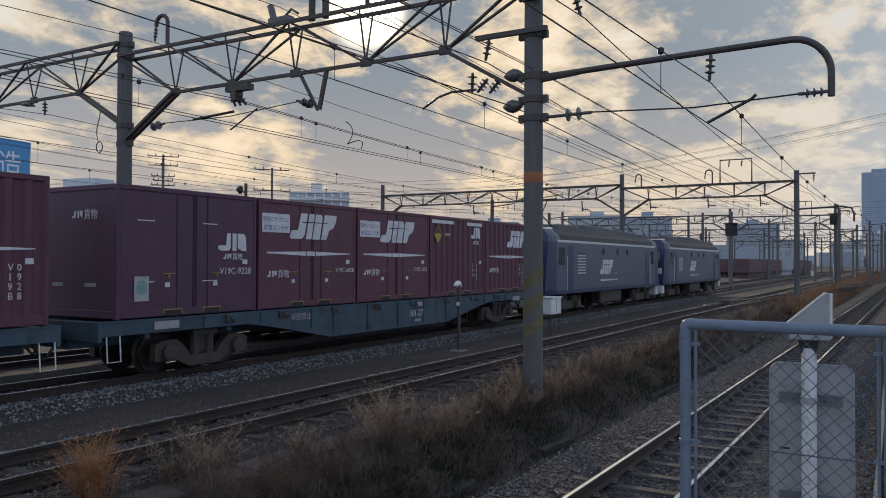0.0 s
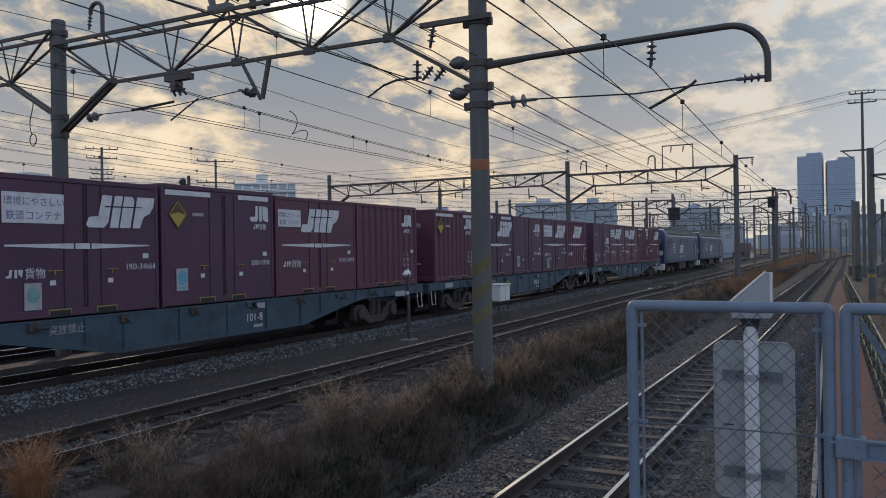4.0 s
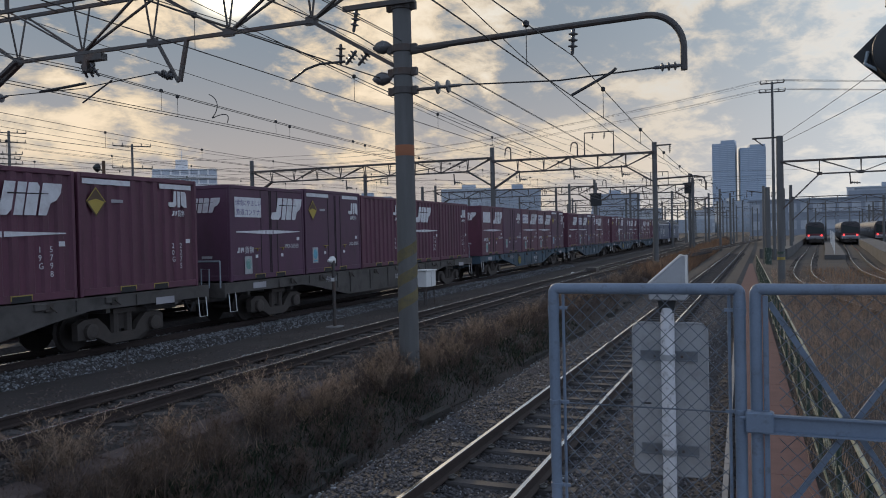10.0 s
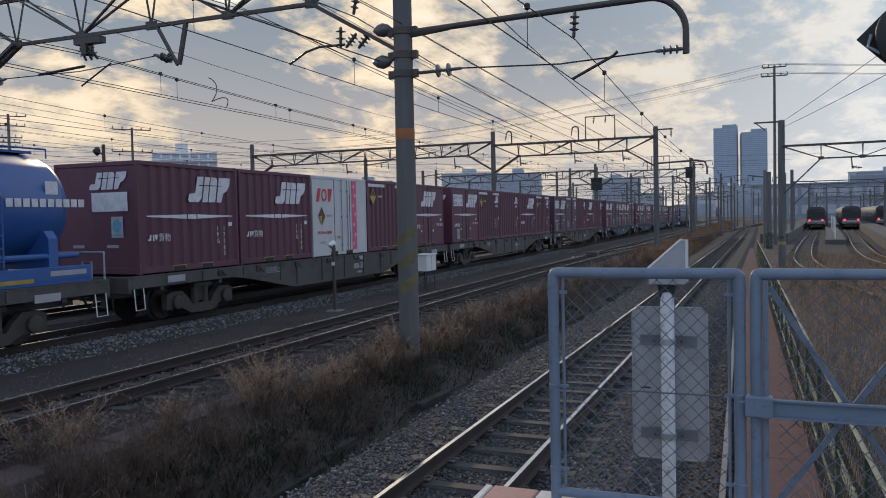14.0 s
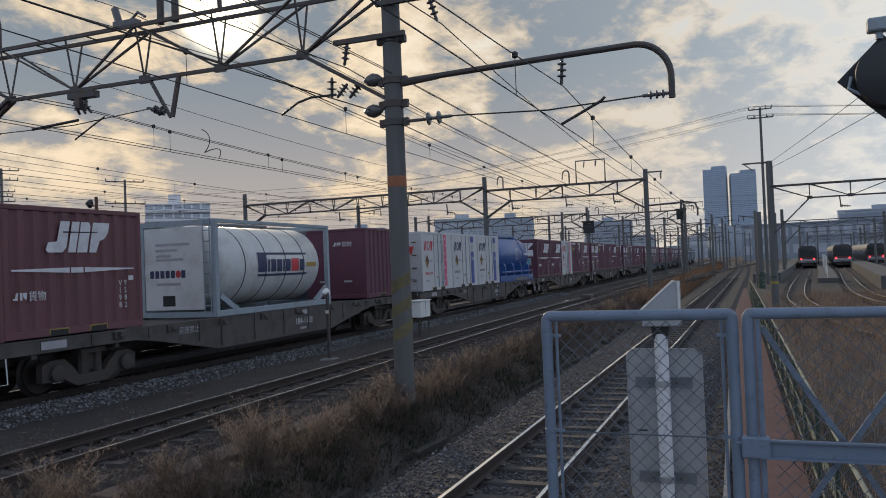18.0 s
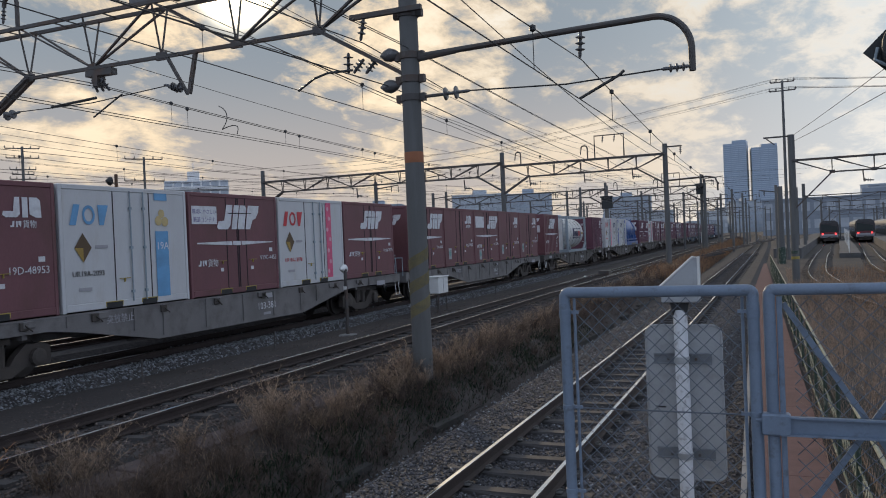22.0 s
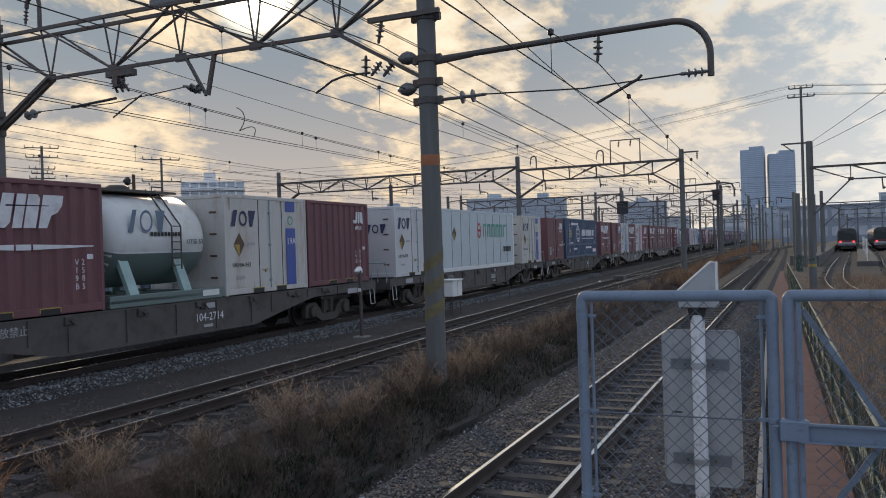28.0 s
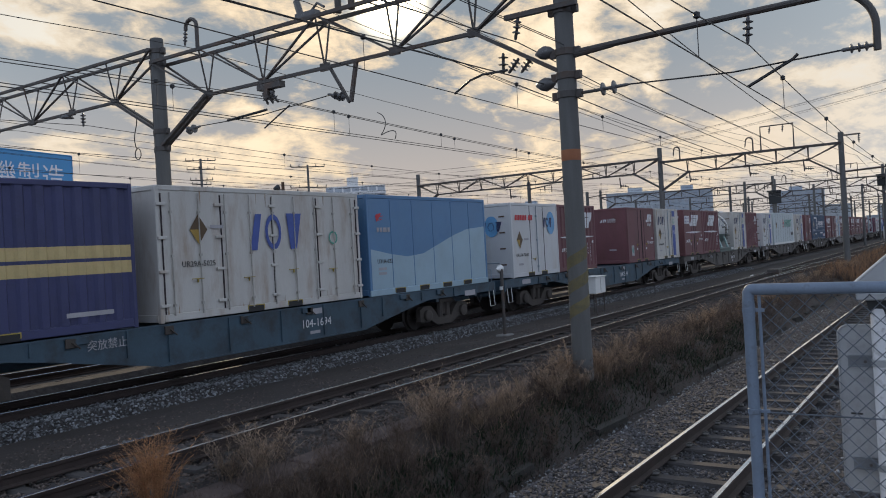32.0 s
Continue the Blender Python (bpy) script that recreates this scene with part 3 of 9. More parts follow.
    def mesh(self, name, mat, smooth=False):
        me = bpy.data.meshes.new(name)
        me.from_pydata(self.v, [], self.f)
        me.materials.append(M[mat] if isinstance(mat, str) else mat)
        if smooth:
            me.polygons.foreach_set("use_smooth", [True] * len(me.polygons))
            me.set_sharp_from_angle(angle=radians(35))
        me.update()
        return me


def part(name, shape, mat, parent, label="", smooth=False, kind=""):
    """One mesh object under a thing or a part; shape is a Shape or a mesh."""
    me = shape.mesh(name, mat, smooth) if isinstance(shape, Shape) else shape
    ob = new(name, me)
    ob.parent = parent
    return tagged(ob, label, kind=kind)


def thing(name, label, category, group="", kind="", at=None):
    """An Empty at the base of a thing."""
    ob = new(name)
    ob.empty_display_size = 0.2
    if at is not None:
        ob.matrix_basis = at
    return tagged(ob, label, category, group, kind)


def solid(name, shape, mat, label, category, group="", kind="", smooth=False):
    """A thing of one mesh."""
    me = shape.mesh(name, mat, smooth) if isinstance(shape, Shape) else shape
    return tagged(new(name, me), label, category, group, kind)


TEXTS = {}


def text_mesh(words, size, mat):
    """Lettering in the built-in font, 3 mm thick, in the x-y plane with its lower left corner at 0."""
    key = (words, round(size, 3), mat)
    if key not in TEXTS:
        cu = bpy.data.curves.new("lettering", "FONT")
        cu.body, cu.size, cu.extrude, cu.resolution_u = words, size, 0.0015, 2
        ob = bpy.data.objects.new("lettering", cu)
        scene.collection.objects.link(ob)
        dg = bpy.context.evaluated_depsgraph_get()
        me = bpy.data.meshes.new_from_object(ob.evaluated_get(dg))
        me.name = "lettering"
        me.materials.clear()
        me.materials.append(M[mat])
        bpy.data.objects.remove(ob)
        bpy.data.curves.remove(cu)
        TEXTS[key] = me
    return TEXTS[key]


SIDE = Matrix(((0, 0, 1, 0), (1, 0, 0, 0), (0, 1, 0, 0), (0, 0, 0, 1)))     # x -> +Y, y -> +Z, facing +X
REAR = Matrix(((1, 0, 0, 0), (0, 0, -1, 0), (0, 1, 0, 0), (0, 0, 0, 1)))    # x -> +X, y -> +Z, facing -Y


def lettering(words, size, mat, parent, at, turn=SIDE, name="lettering"):
    ob = new(name, text_mesh(words, size, mat))
    ob.parent = parent
    ob.matrix_basis = Matrix.Translation(at) @ turn
    return ob

# ---- ground and tracks ----
ALPHA = 0.0135                      # the freight lines turn this far to the left of +Y
NEAR_X, MID_X, FAR_X = -2.88, -8.55, -14.14
NEAR_Z, MID_Z, FAR_Z = 0.0, 0.42, 0.31
PLATFORM_Z, FENCE_Y = 1.15, 4.02


def line_x(x, y):
    """Where a freight line that passes x at y = 10 runs at y."""
    return x - ALPHA * (y - 10)


def yard_x(y):
    """Middle of the first siding of the passenger yard: it swings in from the right and runs off to the right."""
    if y < 60:
        return 2.25 + 0.0040 * max(0.0, 52 - y) ** 2 + 0.0031 * max(0.0, y - 52) ** 2
    return 2.448 + 0.0496 * (y - 60) + min(0.0124 * (y - 60), 0.00031 * (y - 60) ** 2)


GROUND_PROFILE = [(-4000, 0.1), (-60, 0.0), (-18.2, -0.02), (-16.3, 0.0), (-12.4, -0.02), (-11.2, 0.02), (-9.9, 0.12), (-6.6, 0.14), (-5.6, 0.02), (-5.15, -0.22), (-4.75, -0.52), (-4.3, -0.50), (-1.2, -0.50), (-0.7, -0.36), (0.6, -0.36), (1.6, -0.45), (8.0, -0.45), (60, -0.45), (4000, -0.3)]


def ground_z(x, y):
    shift = ALPHA * (y - 10) * min(1.0, max(0.0, (-x - 3.5) / 2.0)) if y < 400 else 0.0
    u = x + shift
    for (x0, z0), (x1, z1) in zip(GROUND_PROFILE, GROUND_PROFILE[1:]):
        if u <= x1:
            return z0 + (z1 - z0) * (u - x0) / (x1 - x0)
    return GROUND_PROFILE[-1][1]


def make_ground():
    xs = sorted({-4000, -2000, -900, -400, -200, -100, -70, -50, -40, -32, *[-28 + 0.5 * i for i in range(30)], *[-13 + 0.22 * i for i in range(66)], *[1.6 + 0.5 * i for i in range(20)], 13, 16, 20, 26, 40, 70, 150, 400, 1200, 4000})
    ys = sorted({-4000, -900, -200, -60, -20, *[-6 + 0.3 * i for i in range(130)], *[33 + 1.0 * i for i in range(50)], *[84 + 4 * i for i in range(45)], 280, 340, 450, 700, 1200, 2400, 4500})
    v = []
    for y in ys:
        for x in xs:
            z = ground_z(x, y)
            if -40 < x < 14 and -10 < y < 120:
                amp = 0.05 if -7.5 < x < -4.6 or x > 0.7 else 0.018
                z += amp * noise.noise((x * 1.1, y * 1.1, 3.0)) + 0.5 * amp * noise.noise((x * 3.7, y * 3.7, 9.0))
            v.append((x, y, z))
    w = len(xs)
    f = [(j * w + i, j * w + i + 1, (j + 1) * w + i + 1, (j + 1) * w + i) for j in range(len(ys) - 1) for i in range(w - 1)]
    s = Shape()
    s.v, s.f = v, f
    solid("ground", s, "ground", "bare brown soil with dry weeds between the tracks", "ground", kind="structure", smooth=True)


make_ground()


def ribbon(name, xf, half, top, slope, y0, y1, step, mat, label, category, amp=0.015, dip=0.0):
    """A raised bed along a line: flat top of +-half, dip lower between the rails, shoulders that fall by slope."""
    s = Shape()
    ys = np.arange(y0, y1 + 0.01, step)
    prof = [(-half - slope, -0.32), (-half, 0.0), (-0.80, 0.0), (-0.62, -dip), (0, -dip), (0.62, -dip), (0.80, 0.0), (half, 0.0), (half + slope, -0.32)]
    k = len(prof)
    v = []
    for y in ys:
        for dx, dz in prof:
            v.append((xf(y) + dx, y, top + dz + amp * noise.noise((dx * 5, y * 2.3, top))))
    f = [(j * k + i, j * k + i + 1, (j + 1) * k + i + 1, (j + 1) * k + i) for j in range(len(ys) - 1) for i in range(k - 1)]
    s.v, s.f = v, f
    return solid(name, s, mat, label, category, kind="structure")


def rail_profile(dx):
    """Foot, web and head of a 50 kg rail, head up at z = 0."""
    h = [(-0.0635, -0.153), (0.0635, -0.153), (0.0635, -0.140), (0.012, -0.122), (0.008, -0.050), (0.031, -0.040), (0.0325, -0.006), (0.0265, 0.0)]
    return [(dx + a, b) for a, b in h] + [(dx - a, b) for a, b in h[::-1][:-2]]


def make_rail(name, xf, z, dx, y0, y1, step, head, label, parent):
    s, top = Shape(), Shape()
    ys = list(np.arange(y0, y1 + 0.01, step))
    prof = rail_profile(dx)
    k = len(prof)
    v = [(xf(y) + a, y, z + b) for y in ys for a, b in prof]
    f = [(j * k + i, j * k + (i + 1) % k, (j + 1) * k + (i + 1) % k, (j + 1) * k + i) for j in range(len(ys) - 1) for i in range(k)]
    s.v, s.f = v, f
    rail = part(name, s, "rail", parent, label)
    hp = [(-0.0225, 0.0005), (-0.021, 0.0025), (0.021, 0.0025), (0.0225, 0.0005)]
    top.v = [(xf(y) + dx + a, y, z + b) for y in ys for a, b in hp]
    top.f = [(j * 4 + i, j * 4 + i + 1, (j + 1) * 4 + i + 1, (j + 1) * 4 + i) for j in range(len(ys) - 1) for i in range(3)]
    part("rail_head", top, head, rail, "worn running surface")
    return rail


SLEEPER = Shape().add([(-1.0, -0.11, -0.14), (1.0, -0.11, -0.14), (1.0, 0.11, -0.14), (-1.0, 0.11, -0.14),
                       (-0.98, -0.085, 0.0), (-0.3, -0.075, -0.025), (0.3, -0.075, -0.025), (0.98, -0.085, 0.0),
                       (0.98, 0.085, 0.0), (0.3, 0.075, -0.025), (-0.3, 0.075, -0.025), (-0.98, 0.085, 0.0)],
                      [(0, 3, 2, 1), (4, 5, 10, 11), (5, 6, 9, 10), (6, 7, 8, 9), (0, 1, 7, 6, 5, 4), (2, 3, 11, 10, 9, 8), (1, 2, 8, 7), (3, 0, 4, 11)]).mesh("sleeper", "sleeper")
CLIP = Shape().box(-0.035, 0.035, -0.05, 0.05, 0, 0.03, 0.01).tube([(-0.03, -0.03, 0.03), (-0.01, 0.0, 0.05), (0.03, 0.03, 0.035)], 0.011, 6).mesh("rail_clip", "clip")


def make_track(name, xf, z, y0, y1, step, head, label, sleepers=(), clips=0.0, heading=0.0):
    tr = thing(name, label, "railway track", kind="structure")
    for dx in (-0.5335, 0.5335):
        make_rail("rail", xf, z, dx, y0, y1, step, head, "rusty steel rail", tr)
    y, last, spacing = sleepers
    while y < last:
        sl = new("sleeper", SLEEPER)
        sl.parent = tr
        sl.matrix_basis = pose(xf(y) + random.uniform(-0.02, 0.02), y, z - 0.150, 0, 0, heading + random.uniform(-0.7, 0.7))
        if y < clips:
            for dx in (-0.62, -0.445, 0.445, 0.62):
                c = new("rail_clip", CLIP)
                c.parent = sl
                c.matrix_basis = pose(dx, 0, -0.01, 0, 0, 0 if dx in (-0.62, 0.445) else 180)
        y += spacing
    return tr


near_line = lambda y: NEAR_X - (0.00006 * (y - 90) ** 2 if y > 90 else 0.0)
mid_line = lambda y: line_x(MID_X, y)
far_line = lambda y: line_x(FAR_X, y)
back_line = lambda y: line_x(FAR_X - 4.1, y)
cross_line = lambda y: mid_line(y) + 0.0016 * max(0.0, y - 34) ** 2 if y < 60 else mid_line(y) + 1.08 + 0.083 * (y - 60)
yard_line_2 = lambda y: yard_x(y) + 4.05 + 0.0105 * max(0.0, y - 65) + 0.0012 * max(0.0, 62 - y) ** 2
yard_line_3 = lambda y: yard_x(y) + 10.2

ribbon("ballast_bed_near", near_line, 1.55, -0.168, 0.55, -20, 260, 0.8, "ballast", "dark grey crushed-stone bed under the platform track", "ballast", dip=0.057)
ribbon("ballast_bed_middle", mid_line, 1.3, MID_Z - 0.20, 0.5, -20, 260, 0.8, "ballast", "dirty ballast bed half buried in soil", "ballast")
ribbon("ballast_bed_freight", far_line, 1.2, FAR_Z - 0.16, 0.5, -344, 420, 0.8, "ballast", "pale stone bed under the freight line", "ballast")
ribbon("ballast_bed_back", back_line, 1.5, FAR_Z - 0.16, 0.5, -40, 300, 1.6, "ballast", "stone bed of the rear freight line", "ballast")
make_track("track_near", near_line, NEAR_Z, -20, 420, 4, "railhead", "straight track with bright rails beside the platform", (3.6, 95, 0.685), 24)
make_track("track_middle", mid_line, MID_Z, -20, 300, 4, "railhead_dull", "weedy siding with dull rusty rails", (2.0, 75, 0.66), 0, math.degrees(ALPHA))
make_track("track_freight", far_line, FAR_Z, -344, 420, 4, "railhead", "freight track carrying the container train", (-4.0, 60, 0.62), 0, math.degrees(ALPHA))
make_track("track_back", back_line, FAR_Z, -40, 300, 4, "railhead", "rear freight track behind the train", (-4.0, 30, 0.7), 0, math.degrees(ALPHA))
make_track("track_crossover", cross_line, MID_Z - 0.02, 34, 190, 3, "railhead", "turnout track curving out of the siding", (48, 90, 0.7), 0, 2.0)
make_track("track_yard", yard_x, -0.28, 14, 300, 1, "railhead", "curved yard track leading to parked trains", (16, 95, 0.7), 0, -2.0)
make_track("track_yard_2", yard_line_2, -0.28, 14, 300, 1, "railhead", "curved yard track beside a low platform", (16, 95, 0.7), 0, -2.0)
make_track("track_yard_3", yard_line_3, -0.28, 40, 300, 4, "railhead_dull", "outer yard track", (60, 95, 0.8), 0, -2.0)

# ---- catenary gantries ----
GY = [-28.0, 13.4, 55.0, 96.0, 137.0, 178.0, 219.0, 262.0]


def row_x(x, y):
    """Gantry rows lean to the left like the freight lines."""
    return x - 0.018 * (y - 13.4)


def concrete_pole(parent, x, y, z0, z1, r0=0.19, r1=0.15, cap=True):
    prof = [(r0, z0), (r1, z1)]
    if cap:
        prof += [(r1 * 0.9, z1 + 0.02), (0.001, z1 + 0.03)]
    return part("pole", Shape().lathe(prof, (x, y, 0), "z", 20), "pole", parent, "grey concrete pole", smooth=True)


def clamp(parent, x, y, z, r=0.2, w=0.14):
    return part("pole_band", Shape().lathe([(r - 0.03, -w / 2), (r, -w / 2 + 0.01), (r, w / 2 - 0.01), (r - 0.03, w / 2)], (x, y, z), "z", 16).box(x - r - 0.09, x - r + 0.02, y - 0.05, y + 0.05, z - w / 2, z + w / 2).box(x + r - 0.02, x + r + 0.09, y - 0.05, y + 0.05, z - w / 2, z + w / 2), "steel", parent)


def insulator(parent, p, q, sheds=3, r=0.075):
    """A string of porcelain sheds from p to q."""
    p, q = Vector(p), Vector(q)
    n = (q - p)
    L_ = n.length
    prof = [(0.018, 0.0), (0.03, L_ * 0.08)]
    for i in range(sheds):
        a = L_ * (0.16 + 0.68 * i / max(sheds, 1))
        prof += [(0.03, a), (r, a + L_ * 0.05), (r * 0.9, a + L_ * 0.09), (0.03, a + L_ * 0.12)]
    prof += [(0.03, L_ * 0.92), (0.018, L_)]
    s = Shape().lathe(prof, (0, 0, 0), "z", 12)
    m = Matrix.Translation(p) @ n.to_track_quat("Z", "Y").to_matrix().to_4x4()
    s.v = [tuple(m @ Vector(v)) for v in s.v]
    return part("insulator", s, "porcelain", parent, "grey porcelain insulator", smooth=True)


def hook_post(parent, x, y, z, h=0.75, reach=-0.36, r=0.05):
    """A bent pipe like a walking stick that carries a feeder wire."""
    pts = [(x, y, z), (x, y, z + h - 0.2)] + [(x + reach / 2 - reach / 2 * math.cos(a), y, z + h - 0.2 + 0.2 * math.sin(a)) for a in (0.5, 1.0, 1.57, 2.1, 2.7)] + [(x + reach, y, z + h - 0.25)]
    part("hook_bracket", Shape().tube(pts, r, 8), "steel", parent, smooth=True)
    insulator(parent, (x + reach, y, z + h - 0.25), (x + reach - 0.05, y, z + h - 0.62), 3, 0.06)


def truss(parent, y, x0, x1, top, bot, n, depth=0.24, w=0.075, ends=(True, True), joined=False, knee=None):
    """A three-chord lattice girder between x0 and x1; its lower chord stops short and knees run to the poles."""
    a, b = x0 + (1.9 if ends[0] else 0.0), x1 - (1.9 if ends[1] else 0.0)
    for d in (-depth, depth):
        part("top_chord", Shape().beam((x0, y + d, top), (x1, y + d, top), w, w * 1.2), "steel", parent)
    part("bottom_chord", Shape().beam((a, y, bot), (b, y, bot), w * 1.2, w * 1.1), "steel", parent)
    web = []
    for i in range(n + 1):
        x = a + (b - a) * i / n
        for d in (-depth, depth):
            web.append(((x, y, bot), (x, y + d, top), w * 0.55))
            if i < n:
                xm = a + (b - a) * (i + 1) / n
                p, q = (x, xm) if i % 2 else (xm, x)
                web.append(((p, y, bot), (q, y + d, top), w * 0.8))
    for on, xe, xn in ((ends[0], x0, a), (ends[1], x1, b)):
        if on:
            for d in (-depth, depth):
                web.append(((xn, y, bot), (xe, y + d, top), w * 0.9))
            web.append(((xn, y - 0.08, bot), (xe, y - 0.08, bot - (knee or 1.15)), w * 1.5))
            web.append(((xn, y + 0.08, bot), (xe, y + 0.08, bot - (knee or 1.15)), w * 1.5))
    for i in range(2 * n + 1):
        x = x0 + (x1 - x0) * i / (2 * n)
        web.append(((x, y - depth, top), (x, y + depth, top), w * 0.5))
    if joined:
        s = Shape()
        for p, q, t in web:
            s.beam(p, q, t)
        part("lattice", s, "steel", parent, kind="stuff")
    else:
        for p, q, t in web:
            part("brace", Shape().beam(p, q, t, t * 0.7), "steel", parent)
        for i in range(n + 1):
            x = a + (b - a) * i / n
            part("gusset", Shape().box(x - 0.13, x + 0.13, y - 0.03, y + 0.03, bot - 0.07, bot + 0.10), "steel", parent)


def near_gantry():
    y = 13.4
    g = thing("catenary_gantry", "lattice catenary gantry of brown steel on grey concrete poles", "gantry", "gantries over the tracks")
    XL, XR = -17.64, -6.10
    concrete_pole(g, XL, y, -0.2, 8.52, 0.20, 0.17)
    concrete_pole(g, XR, y, -0.1, 9.6, 0.185, 0.165)
    concrete_pole(g, -36.0, y, -0.2, 9.2, 0.20, 0.17)
    truss(g, y, XL, XR, 7.88, 6.78, 4, w=0.064, knee=1.12)
    truss(g, y, -36.0, XL, 8.22, 7.16, 7, w=0.064, knee=1.05)
    for x, zs in ((XL, (8.2, 7.88, 6.1, 5.65)), (XR, (7.88, 6.82, 6.05, 5.62, 5.28))):
        for z in zs:
            clamp(g, x, y, z, 0.195)
    # orange and striped bands of the pole by the track
    part("orange_band", Shape().lathe([(0.176, 4.08), (0.1785, 4.09), (0.1785, 4.27), (0.176, 4.28)], (XR, y, 0), "z", 20), "orange_band", g, smooth=True)
    for i in range(3):
        s = Shape()
        for j in range(24):
            a0, a1 = math.pi + j * math.pi / 24 * 1.9, math.pi + (j + 1) * math.pi / 24 * 1.9
            zz, up_ = 1.15 + i * 0.44, 0.55 / 24
            s.add([(XR + r * math.cos(a), y + r * math.sin(a), zz + dz + up_ * q) for r in (0.176, 0.187) for a, q, dz in ((a0, j, 0), (a1, j + 1, 0), (a1, j + 1, 0.21), (a0, j, 0.21))],
                  [(4, 5, 6, 7), (0, 4, 7, 3), (1, 2, 6, 5), (0, 1, 5, 4), (3, 7, 6, 2)])
        part("hazard_stripe", s, "stripe_paint", g)
    part("earth_wire_pipe", Shape().tube([(XL - 0.22, y - 0.05, 0.0), (XL - 0.22, y - 0.05, 8.3)], 0.022, 6), "steel", g)
    hook_post(g, -16.05, y, 7.95, 0.82, -0.42)
    hook_post(g, -9.9, y, 7.95, 0.9, -0.42)
    for x in (-11.40, -11.02):
        part("riser", Shape().tube([(x, y, 7.9), (x, y, 9.3)], 0.075, 10), "steel", g, smooth=True)
    part("horn_gap", Shape().box(-12.6, -12.0, y - 0.10, y + 0.10, 7.98, 8.10).tube([(-12.5, y, 8.05), (-12.62, y, 8.42)], 0.08, 8).tube([(-12.2, y, 8.1), (-12.0, y, 8.25), (-11.8, y, 8.12)], 0.03, 6), "porcelain", g)
    # hangers under the girder
    part("hanger_clamp", Shape().box(-13.95, -13.2, y - 0.09, y + 0.09, 6.58, 6.72).box(-13.72, -13.58, y - 0.12, y + 0.12, 6.35, 6.58), "steel", g)
    for dx in (-0.13, 0.0, 0.13):
        insulator(g, (-13.66 + dx, y - 0.06, 6.52), (-13.62 + dx * 1.3, y + 0.10, 6.26), 2, 0.085)
    part("hanger_leg", Shape().beam((-11.72, y, 6.75), (-11.22, y, 5.92), 0.06), "steel", g)
    part("hanger_leg", Shape().beam((-10.98, y, 6.75), (-11.18, y, 5.92), 0.075), "steel", g)
    for i in range(4):
        insulator(g, (-11.35, y, 6.06 + 0.02 * i), (-11.75 + 0.06 * i, y + 0.05 * i - 0.1, 6.16 - 0.05 * i), 2, 0.09)
    insulator(g, (-16.65, y, 5.98), (-16.1, y, 6.05), 2, 0.11)
    part("pull_off_wire", Shape().tube([(-16.1, y, 6.05), (-13.9, y, 6.02), (-11.75, y, 6.16)], 0.012, 5), "wire", g)
    part("steady_tube", Shape().tube([(-15.1, y, 6.05), (-13.75, y, 6.12)], 0.032, 8), "wire", g)
    part("steady_arm", Shape().tube([(-13.0, y, 6.12), (-13.35, y, 5.95), (-13.85, y, 5.70)], 0.02, 6), "wire", g)
    part("loop_wire", Shape().tube([(-19.0 + 0.07 * math.sin(a), y + 0.2, 6.9 - a * 0.17) for a in np.linspace(0, 6.28, 20)] + [(-18.95 + 0.13 * math.sin(a), y + 0.2, 5.68 + 0.15 * math.cos(a)) for a in np.linspace(0, 6.28, 14)], 0.014, 5), "wire", g)
    # cantilever over the platform track
    arm = [(XR, y, 6.02), (-3.0, y, 6.10), (-1.72, y, 6.125)] + [(-1.72 + 0.58 * math.sin(a), y, 5.545 + 0.58 * math.cos(a)) for a in np.linspace(0.15, 1.57, 11)] + [(-1.14, y, 5.18)]
    part("cantilever_arm", Shape().tube(arm, 0.055, 10), "steel", g, "long bent steel pipe", smooth=True)
    part("arm_brace", Shape().tube([(XR, y, 5.96), (-5.2, y, 6.03)], 0.05, 8), "steel", g)
    insulator(g, (-2.92, y, 6.06), (-2.96, y + 0.05, 5.62), 3, 0.085)
    insulator(g, (-1.18, y, 5.26), (-1.62, y, 5.26), 3, 0.075)
    insulator(g, (-5.55, y, 5.28), (-4.95, y, 5.29), 2, 0.12)
    part("arm_stub", Shape().tube([(XR, y, 5.28), (-5.5, y, 5.28)], 0.03, 6), "steel", g)
    part("pull_off_wire", Shape().tube([(-4.95, y, 5.29), (-3.2, y, 5.20), (-1.62, y, 5.26)], 0.014, 5), "wire", g)
    part("steady_arm", Shape().tube([(-2.22, y, 5.32), (-2.30, y, 5.25), (-2.98, y, 4.93)], 0.026, 6), "wire", g)
    # brackets and insulators on the pole
    part("crossarm", Shape().beam((-7.2, y - 0.19, 6.86), (-5.75, y - 0.19, 6.86), 0.09), "steel", g)
    part("crossarm", Shape().beam((-6.3, y - 0.19, 7.46), (-5.1, y - 0.19, 7.46), 0.09), "steel", g)
    insulator(g, (-6.92, y - 0.19, 6.84), (-7.05, y - 0.1, 6.44), 3, 0.08)
    insulator(g, (-5.25, y - 0.19, 7.44), (-5.14, y - 0.1, 7.0), 3, 0.08)
    for z, x in ((6.12, -6.50), (5.54, -6.52)):
        part("strain_ball", Shape().lathe([(0.02, -0.2), (0.10, -0.1), (0.13, 0.0), (0.10, 0.1), (0.02, 0.2)], (x, y, z), "x", 14), "porcelain", g, smooth=True)
    insulator(g, (-7.38, y, 6.28), (-7.42, y + 0.05, 5.9), 2, 0.1)
    insulator(g, (-7.05, y, 6.12), (-7.28, y, 5.88), 3, 0.09)
    insulator(g, (-6.78, y, 6.08), (-7.02, y, 5.84), 3, 0.09)
